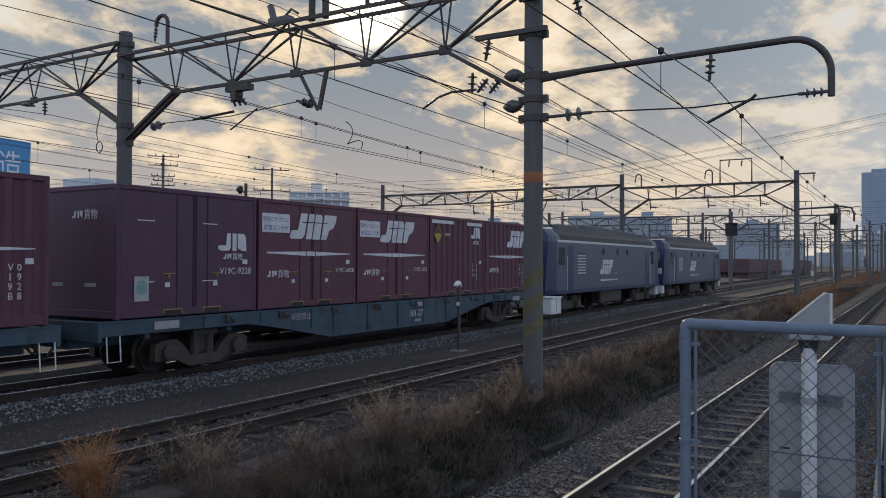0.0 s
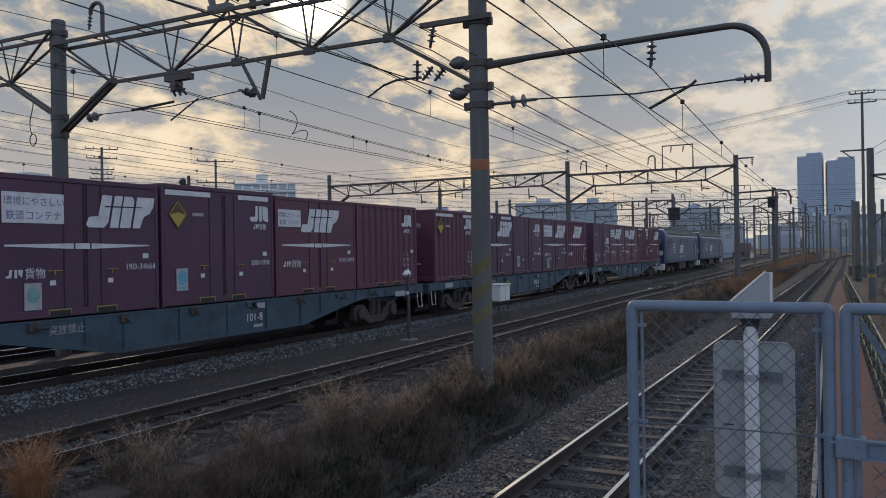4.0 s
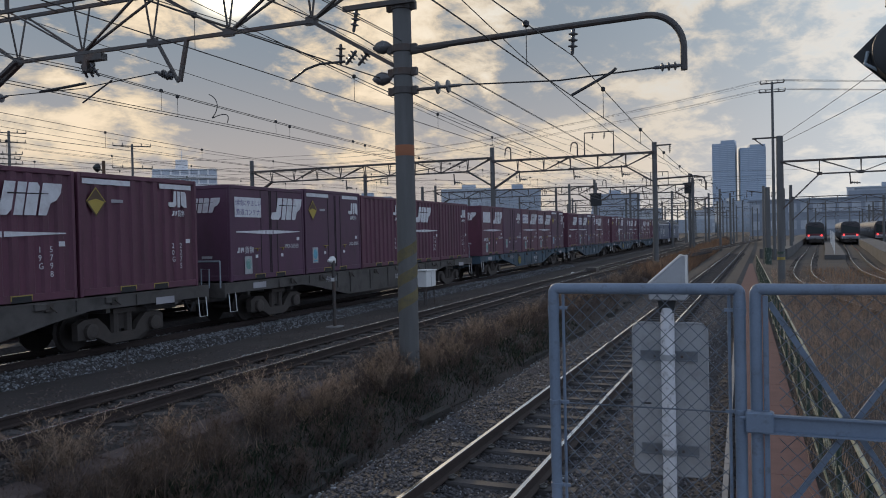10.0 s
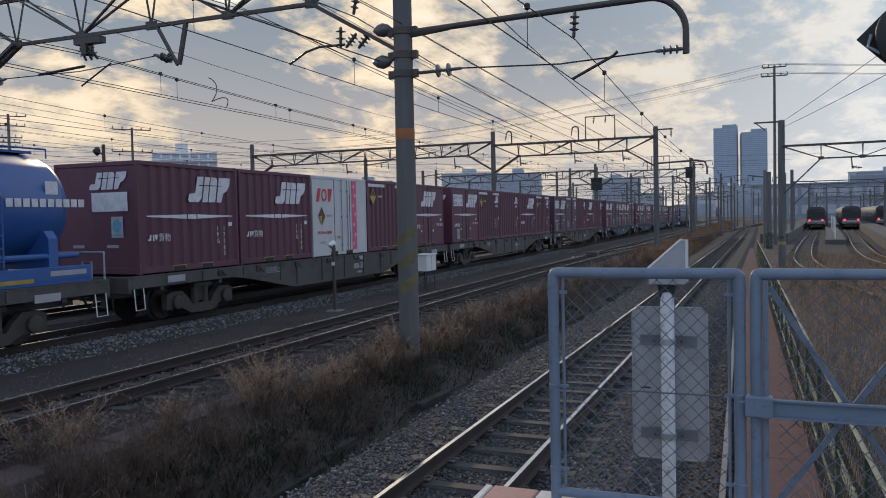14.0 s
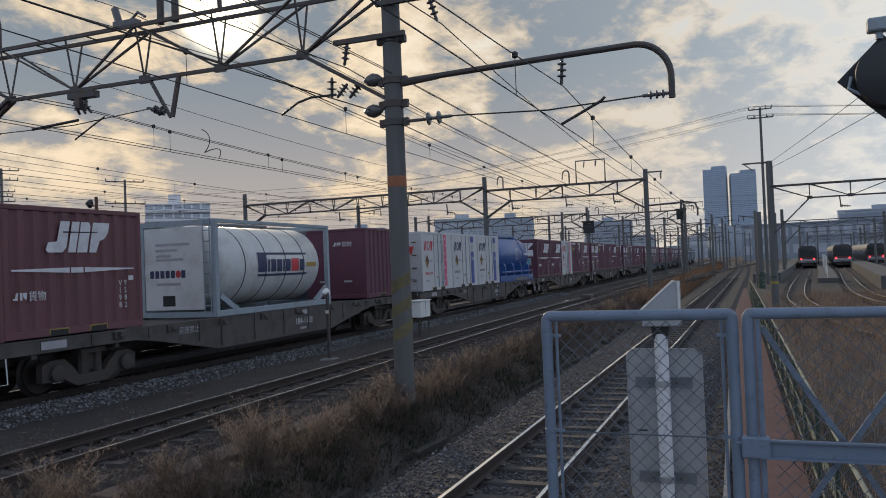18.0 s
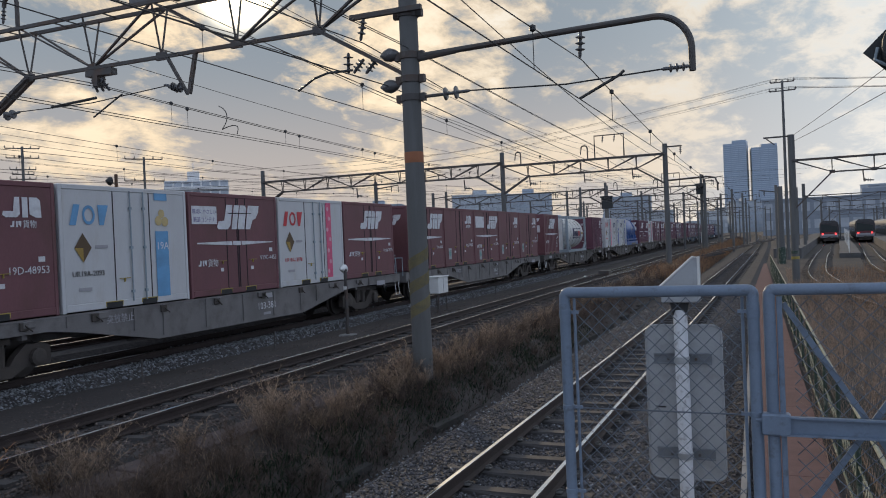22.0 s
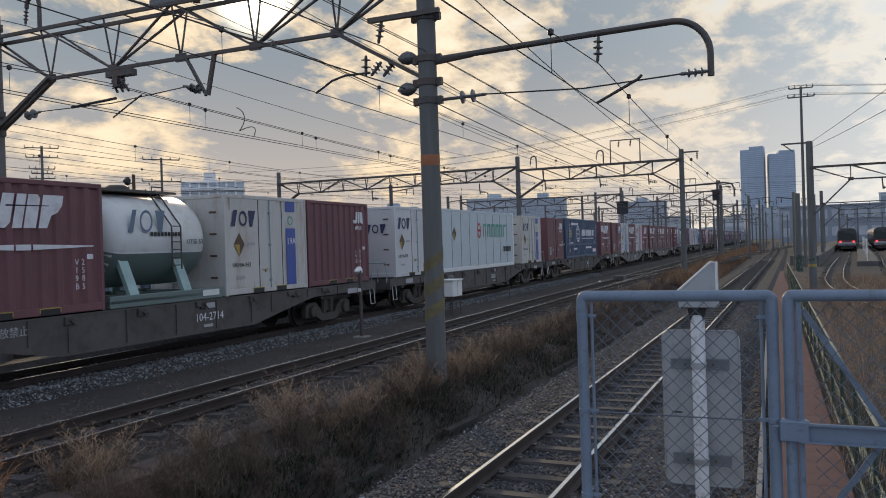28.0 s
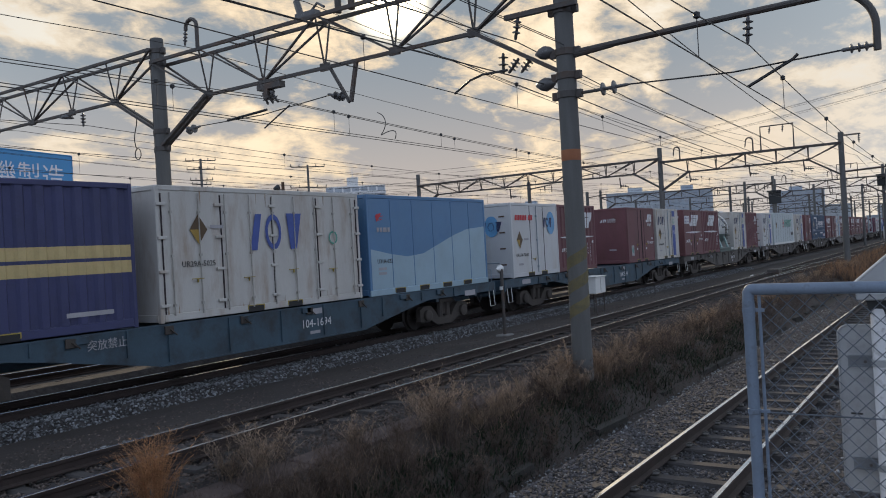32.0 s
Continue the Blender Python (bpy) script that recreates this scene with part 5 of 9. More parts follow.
def box_container(code, kind, emblem, band=False, sign="", mat="maroon", leaf=True):
    """A twelve-foot freight container; the lettered side faces +X."""
    ribs = kind == "ribbed"
    look_of = {"maroon": "maroon", "plum": "dark purplish-maroon", "maroon2": "lighter reddish-maroon"}[mat]
    high = CH + 0.06 if band and not ribs else CH
    ob = thing("freight_container", f"{look_of} {'corrugated' if ribs else 'smooth-sided'} steel freight container with white markings", "freight container", "containers on the train")
    for me in container_body(kind, mat, CL, high):
        part(me.name, me, mat, ob)
    pockets(ob, (-0.52, 0.52))
    if not ribs:
        for y in (-0.42, 0.02, 0.40):
            s = part("door_seal" if y == 0.02 else "door_seam", SEAL if y == 0.02 else SEAM, "seal", ob)
            s.location = (CW - 0.012, y, 0)
        for y in (-0.62, 0.66):
            hd = part("door_handle", HANDLE, "yellow", ob)
            hd.location = (CW - 0.012, y, 0.86)
        for y in (-0.72, 0.56):
            mark(TAG, ob, y, 0.60, CW - 0.006).scale = (0.8, 0.9, 1)
    x = CW + 0.002
    if emblem == "wide":
        new_type = code.startswith("V19C")
        mark(LOGO_WIDE, ob, (-0.62 if new_type else -0.55 if code.startswith("V19B") else 0.24) if not ribs else (0.02 if code.startswith("19G") else -0.62), 1.67, x, scale=(1.02 if new_type else 0.95, 1.0))
        mark(STRIPE, ob, -1.60, 1.31, x)
        mark(NAME_BARS, ob, -1.58, 0.76, x)
    else:
        k_ = 0.68 if ribs else (0.72 if band else 0.88)
        y_ = (0.62 if code == "20G-2661" else 0.87) if ribs else (1.0 if band else 0.74)
        drop = 0.55 if code == "V19C-9228" else 0.0
        if drop:
            mark([flat([[(u, v), (u + 0.41, v), (u + 0.41, v + 0.02), (u, v + 0.02)]], "decal") for u in (0, 1.65) for v in (0, -1.2)], ob, -1.40, 1.90, x)
        mark(LOGO_LETTER, ob, y_, (1.90 if not ribs else 1.92) - drop, x, scale=(k_, 0.76))
        mark(NAME_BARS, ob, y_ + 0.12 * k_, 1.72 - drop, x, scale=(0.85 * k_, 0.8))
    if sign:
        if code.startswith("V19C"):
            mark(SIGN, ob, -1.76, 1.80, x).scale = (0.78, 0.82, 1)
            lettering("環境にやさしい", 0.130, "purple_ink", ob, (x + 0.003, -1.74, 2.06))
            lettering("鉄道コンテナ", 0.140, "purple_ink", ob, (x + 0.003, -1.71, 1.86))
        else:
            mark(SIGN, ob, -1.64, 1.72, x)
        if sign == "words" and not code.startswith("V19C"):
            lettering("環境にやさしい", 0.172, "purple_ink", ob, (x + 0.003, -1.61, 2.045))
            lettering("鉄道コンテナ", 0.185, "purple_ink", ob, (x + 0.003, -1.58, 1.79))
    if band:
        mark(TOPBAND, ob, -1.75, high - 0.235, x)
        mark(TRI_LOW, ob, -1.70, 1.98, x)
        mark(TRI_TOP, ob, -1.70, 1.98, x + 0.003)
        mark(TRI_EDGE, ob, -1.70, 1.98, x + 0.003)
        mark(SMALL_BARS, ob, -0.96, 1.97, x)
        if emblem == "wide":
            mark(SIGN, ob, -1.70, 0.98, x, scale=(0.75, 0.75))
            lettering("環境にやさしい", 0.128, "purple_ink", ob, (x + 0.003, -1.67, 1.225))
            lettering("鉄道コンテナ", 0.138, "purple_ink", ob, (x + 0.003, -1.65, 1.035))
    if ribs:
        for i, row in enumerate(code.split("-")):
            for j, ch in enumerate(row):
                lettering(ch, 0.17, "decal", ob, (x, (1.12 + 0.16 * i if code.startswith("V19B") else 0.92 + 0.27 * i), 0.95 - 0.16 * j), name="serial_mark")
        mark(TAG, ob, 1.42, 1.06, x)
    else:
        big_ = emblem == "letter" and not band
        lettering(code, 0.205 if big_ else 0.17, "decal", ob, (x, 0.74 if big_ or code in NEAR_SERIAL else 0.98, 0.84), name="serial_mark")
        mark(TAG, ob, 1.42, 1.06, x)
        if leaf and emblem == "letter":
            mark(ECO_SHEET, ob, -1.46, 0.34, x)
            mark(ECO_CYAN if band else ECO, ob, -1.46, 0.34, x + 0.003)
        elif leaf:
            mark(ECO_SHEET, ob, -1.24, 0.18, x)
            mark(ECO, ob, -1.24, 0.18, x + 0.003)
    # end wall facing the camera as the train leaves
    if emblem == "wide":
        rear_mark(LOGO_WIDE, ob, -0.05, 1.95 if ribs else 1.85, scale=(0.62, 0.62))
        if ribs:
            rear_mark(SIGN, ob, -0.10, 1.45, scale=(0.85, 0.8))
            rear_mark(ECO_SHEET, ob, 0.45, 0.85)
            rear_mark(ECO_CYAN, ob, 0.45, 0.85, CL / 2 + 0.003)
    else:
        rear_mark(NAME_BARS, ob, -0.1, 1.95)
    for y in (-0.5, 0.5):
        rear_mark(SMALL_BARS, ob, y - 0.2, 0.62)
    return ob


# a leaning hook, a ring and a cross-topped stem
TRIPLE = {ink: flat([[(0.04, 0.0), (0.20, 0.0), (0.32, 0.42), (0.16, 0.42)], *ring(0.20, 0.065, 18, 0.82, (0.54, 0.21)), [(0.82, 0.0), (0.93, 0.0), (1.07, 0.42), (0.78, 0.42)]], ink, "emblem") for ink in ("red_ink", "navy_ink", "sky_blue")}
HINGE = flat([[(0, 0), (0.22, 0), (0.22, 0.05), (0, 0.05)]], "rusty", "hinge")


def rust_runs(ob, y0, y1, high):
    """Brown runs that creep down from the top rail and up from the floor of an old container."""
    rs = random.Random(len(ob.name) + int(10 * y1))
    q = []
    for _ in range(14):
        y, w_, d = rs.uniform(y0 + 0.1, y1 - 0.1), rs.uniform(0.006, 0.02), rs.uniform(0.06, 0.35)
        z = rs.choice((high - 0.10, 0.16, 0.16))
        s_ = -1 if z > 1 else 0.55
        q.append([(y - w_, z), (y + w_, z), (y + w_ * 0.4, z + s_ * d * 0.6), (y, z + s_ * d)][::(1 if s_ > 0 else -1)])
    for a in (y0 + 0.01, y1 - 0.06):
        q.append([(a, 0.05), (a + 0.05, 0.05), (a + 0.03, 0.7), (a, 0.95)])
    part("rust_run", flat(q, "rust_run", "rust_run"), "rust_run", ob, kind="stuff").matrix_basis = Matrix.Translation((CW - 0.0055, 0, 0)) @ SIDE


def white_container(code, accent, mat="reefer_white", high=CH, aged=False):
    """A white reefer-style container with a coloured band and lettering blocks."""
    ob = thing("insulated_container", f"{'aged off-white' if mat == 'reefer_beige' else 'white'} insulated container with a {accent} band", "freight container", "containers on the train")
    for me in container_body("flat", mat, CL, high):
        part(me.name, me, mat, ob)
    x = CW + 0.002
    for y in (0.02, 0.62, -0.45):
        r = part("lock_rod" if y == 0.02 else "door_seam", ROD if y == 0.02 else SEAM, "frame_grey", ob)
        r.location = (CW - 0.012, y, 0)
    if accent in ("pink", "light blue"):
        r = part("lock_rod", ROD, "frame_grey", ob)
        r.location = (CW - 0.012, 0.42, 0)
        b = {"pink": "pink", "light blue": "sky_blue"}[accent]
        full = accent == "pink"
        mark(flat([[(0, 0), (0.32, 0), (0.32, 2.34 if full else 1.48), (0, 2.34 if full else 1.48)]], b, "colour_band"), ob, 0.78, 0.15, x, scale=(1.0 if full else 1.3, 1))
        if accent == "pink":
            mark(BLOSSOM, ob, 0.78, 0.15, x + 0.003)
        else:
            for y_, z_, r_ in ((0.12, 1.72, 0.11), (0.33, 1.70, 0.11), (0.22, 1.88, 0.10)):
                mark(flat([oval(r_, r_, 12)], "cream_band", "marking"), ob, 0.78 + y_, z_ + 0.15, x)
            mark(flat([[(0, 0), (0.42, 0), (0.42, 0.16), (0, 0.16)]], b, "colour_band"), ob, 0.78, 2.33, x)
            lettering("19A", 0.24, "decal", ob, (x + 0.003, 0.80, 1.22), name="serial_mark")
    elif accent == "blue":
        mark(flat([[(0, 0), (0.46, 0), (0.46, 1.58), (0, 1.58)], [(0, 2.04), (0.46, 2.04), (0.46, 2.33), (0, 2.33)]], "reefer_blue", "colour_band"), ob, 0.80, 0.15, x)
        mark(flat(ring(0.13, 0.03, 14, 1.0, (0.23, 0.17)), "green_ink", "marking"), ob, 0.80, 1.78, x)
        lettering("19A", 0.27, "decal", ob, (x + 0.003, 0.83, 1.28), name="serial_mark")
    ink = {"pink": "red_ink", "light blue": "sky_blue"}.get(accent, "navy_ink")
    if accent == "plain":
        mark(TRIPLE[ink], ob, 0.55, 1.72, x + 0.004, scale=(0.72, 0.85))
    else:
        mark(TRIPLE[ink], ob, -1.66, 1.76, x)
    mark(DIAMOND_B, ob, -1.30, 1.30, x)
    mark(DIAMOND_A, ob, -1.30, 1.30, x + 0.003)
    mark(SMALL_BARS, ob, -0.98, 1.28, x)
    lettering(code, 0.16, ink if accent == "pink" else "black_ink", ob, (x, -1.60, 0.72), name="serial_mark")
    mark(SMALL_BARS, ob, -1.45, 0.42, x)
    hd = part("door_handle", HANDLE, "frame_grey", ob)
    hd.location = (CW, -0.2, 0.62)
    if mat != "reefer_beige":
        rear_mark(TRIPLE[ink], ob, 0.0, 1.62).scale = (0.8, 0.8, 1)
    for z_ in (0.45, 1.0, 1.55, 2.1):
        rear_mark(HINGE, ob, 0.75, z_)
        rear_mark(HINGE, ob, -0.98, z_)
    for u in (-0.45, 0.0):
        r = part("lock_rod", ROD, "frame_grey", ob)
        r.matrix_basis = Matrix.Translation((u, -CL / 2, 0)) @ Matrix.Rotation(radians(-90), 4, "Z")
    pockets(ob, (-0.52, 0.52))
    if mat == "reefer_beige":
        rust_runs(ob, -CL / 2, CL / 2, high)
    return ob


DOOR_BAR = Shape().tube([(0.02, 0, 0.12), (0.02, 0, CH - 0.08)], 0.014, 6).box(0, 0.04, -0.03, 0.03, 0.30, 0.35).box(0, 0.04, -0.03, 0.03, 1.25, 1.30).box(0, 0.04, -0.03, 0.03, 2.1, 2.15).mesh("lock_rod", "door_bar")


def long_container(style, length, label):
    """A twenty or thirty-one foot container, dressed by style."""
    mat = {"globe": "eco_blue", "pale": "pale_sheet", "bright": "wave_blue", "doors": "reefer_beige", "navy": "navy"}[style]
    ob = thing("long_container", label, "freight container", "containers on the train")
    kind = "ribbed" if style in ("globe", "navy") else "flat"
    for me in container_body(kind, mat, length, CH + 0.06):
        part(me.name, me, mat, ob)
    h, x = length / 2, CW + 0.002
    pockets(ob, (-0.75, 0.75) if length > 7 else (-0.6, 0.6))
    if style == "globe":
        part("lower_rail", Shape().box(CW - 0.02, CW + 0.01, -h + 0.1, h - 0.1, 0.86, 0.96), mat, ob)
        q = ring(0.50, 0.05, 24, 0.95) + ring(0.50, 0.05, 24, 0.45) + [[(-0.47, -0.025), (0.47, -0.025), (0.47, 0.025), (-0.47, 0.025)], [(-0.40, 0.27), (0.40, 0.27), (0.40, 0.32), (-0.40, 0.32)], [(-0.40, -0.32), (0.40, -0.32), (0.40, -0.27), (-0.40, -0.27)], [(-0.02, -0.5), (0.02, -0.5), (0.02, 0.5), (-0.02, 0.5)]]
        mark(flat(q, "decal", "emblem"), ob, -1.35, 1.62, x, scale=(1.12, 1.12))
        blocks, u = [], 0.0
        for wd in (0.28, 0.26, 0.30, 0.0, 0.22, 0.13, 0.30, 0.28, 0.30, 0.0, 0.26, 0.13):
            if wd:
                blocks.append([(u, 0), (u + wd, 0), (u + wd + 0.12, 0.40), (u + 0.12, 0.40)])
            u += wd + 0.06 if wd else 0.16
        mark(flat(blocks + [[(-0.02, -0.17), (u + 0.02, -0.17), (u + 0.03, -0.12), (-0.01, -0.12)]], "decal", "emblem"), ob, -0.25, 1.48, x, scale=(1.12, 1.12))
        mark(DIAMOND_B, ob, -3.35, 1.62, x)
        mark(flat([[(-0.26, 0), (0, -0.34), (0.26, 0), (0, 0.34)]], "yellow", "marking"), ob, -3.35, 1.62, x + 0.003)
        for y, z, w_, hh in ((-3.2, 2.2, 1.9, 0.16), (-2.6, 0.55, 0.9, 0.13), (1.0, 0.60, 1.7, 0.13), (3.2, 0.32, 0.9, 0.24), (-3.55, 0.98, 0.8, 0.08), (3.6, 1.0, 0.4, 0.07)):
            mark(plain_bar(0, w_, 0, hh, "decal"), ob, y, z, x + 0.002)
        mark(flat([[(0, 0), (0.22, 0), (0.22, 0.28), (0, 0.28)]], "red_ink"), ob, 2.85, 0.32, x + 0.002)
        mark(flat([[(0, 0), (0.28, 0), (0.28, 0.24), (0, 0.24)]], "amber"), ob, -3.75, 0.40, x + 0.002)
        for j in range(7):
            mark(plain_bar(0, 0.11, 0, 0.14, "decal"), ob, -3.75, 2.15 - 0.2 * j, x + 0.002)
            mark(plain_bar(0, 0.11, 0, 0.12, "decal_grey"), ob, 4.2, 2.15 - 0.17 * j, x + 0.002)
        part("corner_panel", Shape().box(-CW + 0.1, CW - 0.1, -h - 0.012, -h + 0.02, 0.9, 1.0), "decal", ob)
        rear_mark(plain_bar(0, 0.9, 0, 0.2, "decal"), ob, -0.9, 2.0, h)
    if style == "pale":
        for i in range(1, 9):
            y = -h + length * i / 9
            s = part("side_seam", Shape().box(-0.01, 0.012, -0.015, 0.015, 0.18, CH - 0.06), "seal", ob)
            s.location = (CW - 0.02, y, 0)
        u, blocks = 0.0, []
        for wd in (0.46, 0.44, 0.50, 0.44, 0.44, 0.46):
            blocks += [[(u, 0), (u + 0.12, 0), (u + 0.17, 0.62), (u + 0.05, 0.62)], [(u + 0.12, 0.50), (u + wd, 0.50), (u + wd, 0.62), (u + 0.12, 0.62)]]
            if wd != 0.46:
                blocks.append([(u + wd - 0.14, 0), (u + wd - 0.02, 0), (u + wd + 0.03, 0.62), (u + wd - 0.09, 0.62)])
            u += wd + 0.12
        mark(flat(blocks, "green_ink", "emblem"), ob, 0.15, 1.45, x)
        mark(flat(ring(0.36, 0.10, 20, 0.6) + [[(-0.2, -0.05), (0.2, -0.05), (0.2, 0.05), (-0.2, 0.05)]], "red_ink", "emblem"), ob, -0.35, 1.75, x)
        mark([flat([[(0.30 * i, 0), (0.30 * i + 0.25, 0), (0.30 * i + 0.25, 0.26), (0.30 * i, 0.26)]], "black_ink", "marking") for i in range(4)], ob, 3.05, 0.72, x)
        mark(SMALL_BARS, ob, 3.4, 0.52, x)
        mark(DIAMOND_B, ob, -3.4, 1.6, x)
        mark(DIAMOND_A, ob, -3.4, 1.6, x + 0.003)
        part("white_post", Shape().box(CW - 0.14, CW + 0.016, h - 0.16, h + 0.016, 0.0, CH + 0.08, 0.01), "white", ob)
        part("white_sill", Shape().box(CW - 0.05, CW + 0.016, -h, h, 0.0, 0.15, 0.01), "white", ob)
    if style == "bright":
        curve = [(-h + 0.1, 1.22), (-h + 0.9, 1.08), (-h + 1.7, 0.98), (-h + 2.5, 1.04), (-h + 3.3, 1.28), (-h + 4.1, 1.52), (-h + 4.9, 1.70), (h - 0.1, 1.78)]
        mark(flat([[(-h + 0.10, 0.16)] + [(h - 0.1, 0.16)] + curve[::-1]], "wave_pale", "painted_wave"), ob, 0, 0, CW - 0.010)
        part("sill", Shape().box(CW - 0.04, CW + 0.012, -h, h, 0.0, 0.16, 0.01), "wave_pale", ob)
        for i in range(1, 6):
            s = part("side_seam", Shape().box(-0.01, 0.012, -0.012, 0.012, 0.18, CH - 0.06, 0.004), mat, ob)
            s.location = (CW - 0.012, -h + length * i / 6, 0)
        mark(flat([[(0, 0.24), (0.12, 0), (0.32, 0.12), (0.55, 0.34), (0.15, 0.30)], [(0.25, 0.05), (0.62, 0.10), (0.62, 0.13), (0.25, 0.08)], [(0.3, 0.18), (0.72, 0.22), (0.72, 0.25), (0.3, 0.21)]], "red_ink", "emblem"), ob, -h + 0.34, 1.92, x, None, (0.45, 0.7))
        mark(flat([[(u, 0), (u + 0.13, 0), (u + 0.13, 0.2), (u, 0.2)] for u in (0, 0.18, 0.36, 0.44, 0.62)], "decal_grey", "emblem"), ob, -h + 0.38, 1.66, x, None, (0.75, 0.6))
        lettering("U31A-622", 0.16, "black_ink", ob, (x, -h + 0.34, 0.84), name="serial_mark")
        mark(SMALL_BARS, ob, -h + 0.38, 0.66, x)
        mark(SMALL_BARS, ob, -h + 0.38, 0.54, x)
        pockets(ob, (-1.75, -0.6, 0.6, 1.75), CW + 0.012)
    if style == "doors":
        for i in range(9):
            y = -h + 0.32 + (length - 0.64) * i / 8
            r = part("lock_rod", DOOR_BAR, "door_bar", ob)
            r.location = (CW, y, 0)
            if i % 2:
                hd = part("door_handle", HANDLE, "frame_grey", ob)
                hd.location = (CW + 0.02, y - 0.1, 0.75 + 0.05 * (i % 3))
        for i in range(5):
            y = -h + 0.12 + (length - 0.24) * i / 4
            s = part("door_seal", SEAM, "door_bar", ob)
            s.location = (CW, y, 0)
        for z in (0.30, 0.95, 1.6, 2.25):
            for y in (-h + 0.1, -h + 1.5, 0.0, 1.5, h - 0.1):
                hg = part("hinge", Shape().box(0, 0.05, -0.10, 0.10, 0, 0.06, 0.008), mat, ob)
                hg.location = (CW - 0.01, y, z)
        mark(flat([[(0.06, 0.0), (0.26, 0.0), (0.42, 0.78), (0.24, 0.78)], *ring(0.39, 0.12, 20, 0.62, (0.76, 0.39)), [(1.28, 0.0), (1.48, 0.0), (1.66, 0.80), (1.18, 0.80)]], "reefer_blue", "emblem"), ob, -0.75, 1.32, x + 0.012)
        mark(DIAMOND_B, ob, -2.05, 1.78, x + 0.012)
        mark(DIAMOND_A, ob, -2.05, 1.78, x + 0.015)
        mark(SMALL_BARS, ob, -1.75, 1.8, x + 0.012)
        lettering("UR29A-5025", 0.16, "black_ink", ob, (x + 0.012, -2.5, 1.05), name="serial_mark")
        mark(flat(ring(0.16, 0.04, 14, 1.0), "green_ink"), ob, 2.0, 1.55, x + 0.012)
    if style == "doors":
        rust_runs(ob, -h, h, CH + 0.06)
    if style == "navy":
        for k in (0, 1):
            b = Shape()
            ribbed_side(b, CW + 0.001, -h + 0.09, h - 0.09, 1.02 + 0.28 * k, 1.24 + 0.28 * k, max(9, int(round(length / 0.36))), 0.05, 1)
            part("colour_band", b, "cream_band", ob)
        mark(plain_bar(0, 0.9, 0, 0.08, "decal_grey"), ob, h - 1.4, 0.30, x)
    return ob


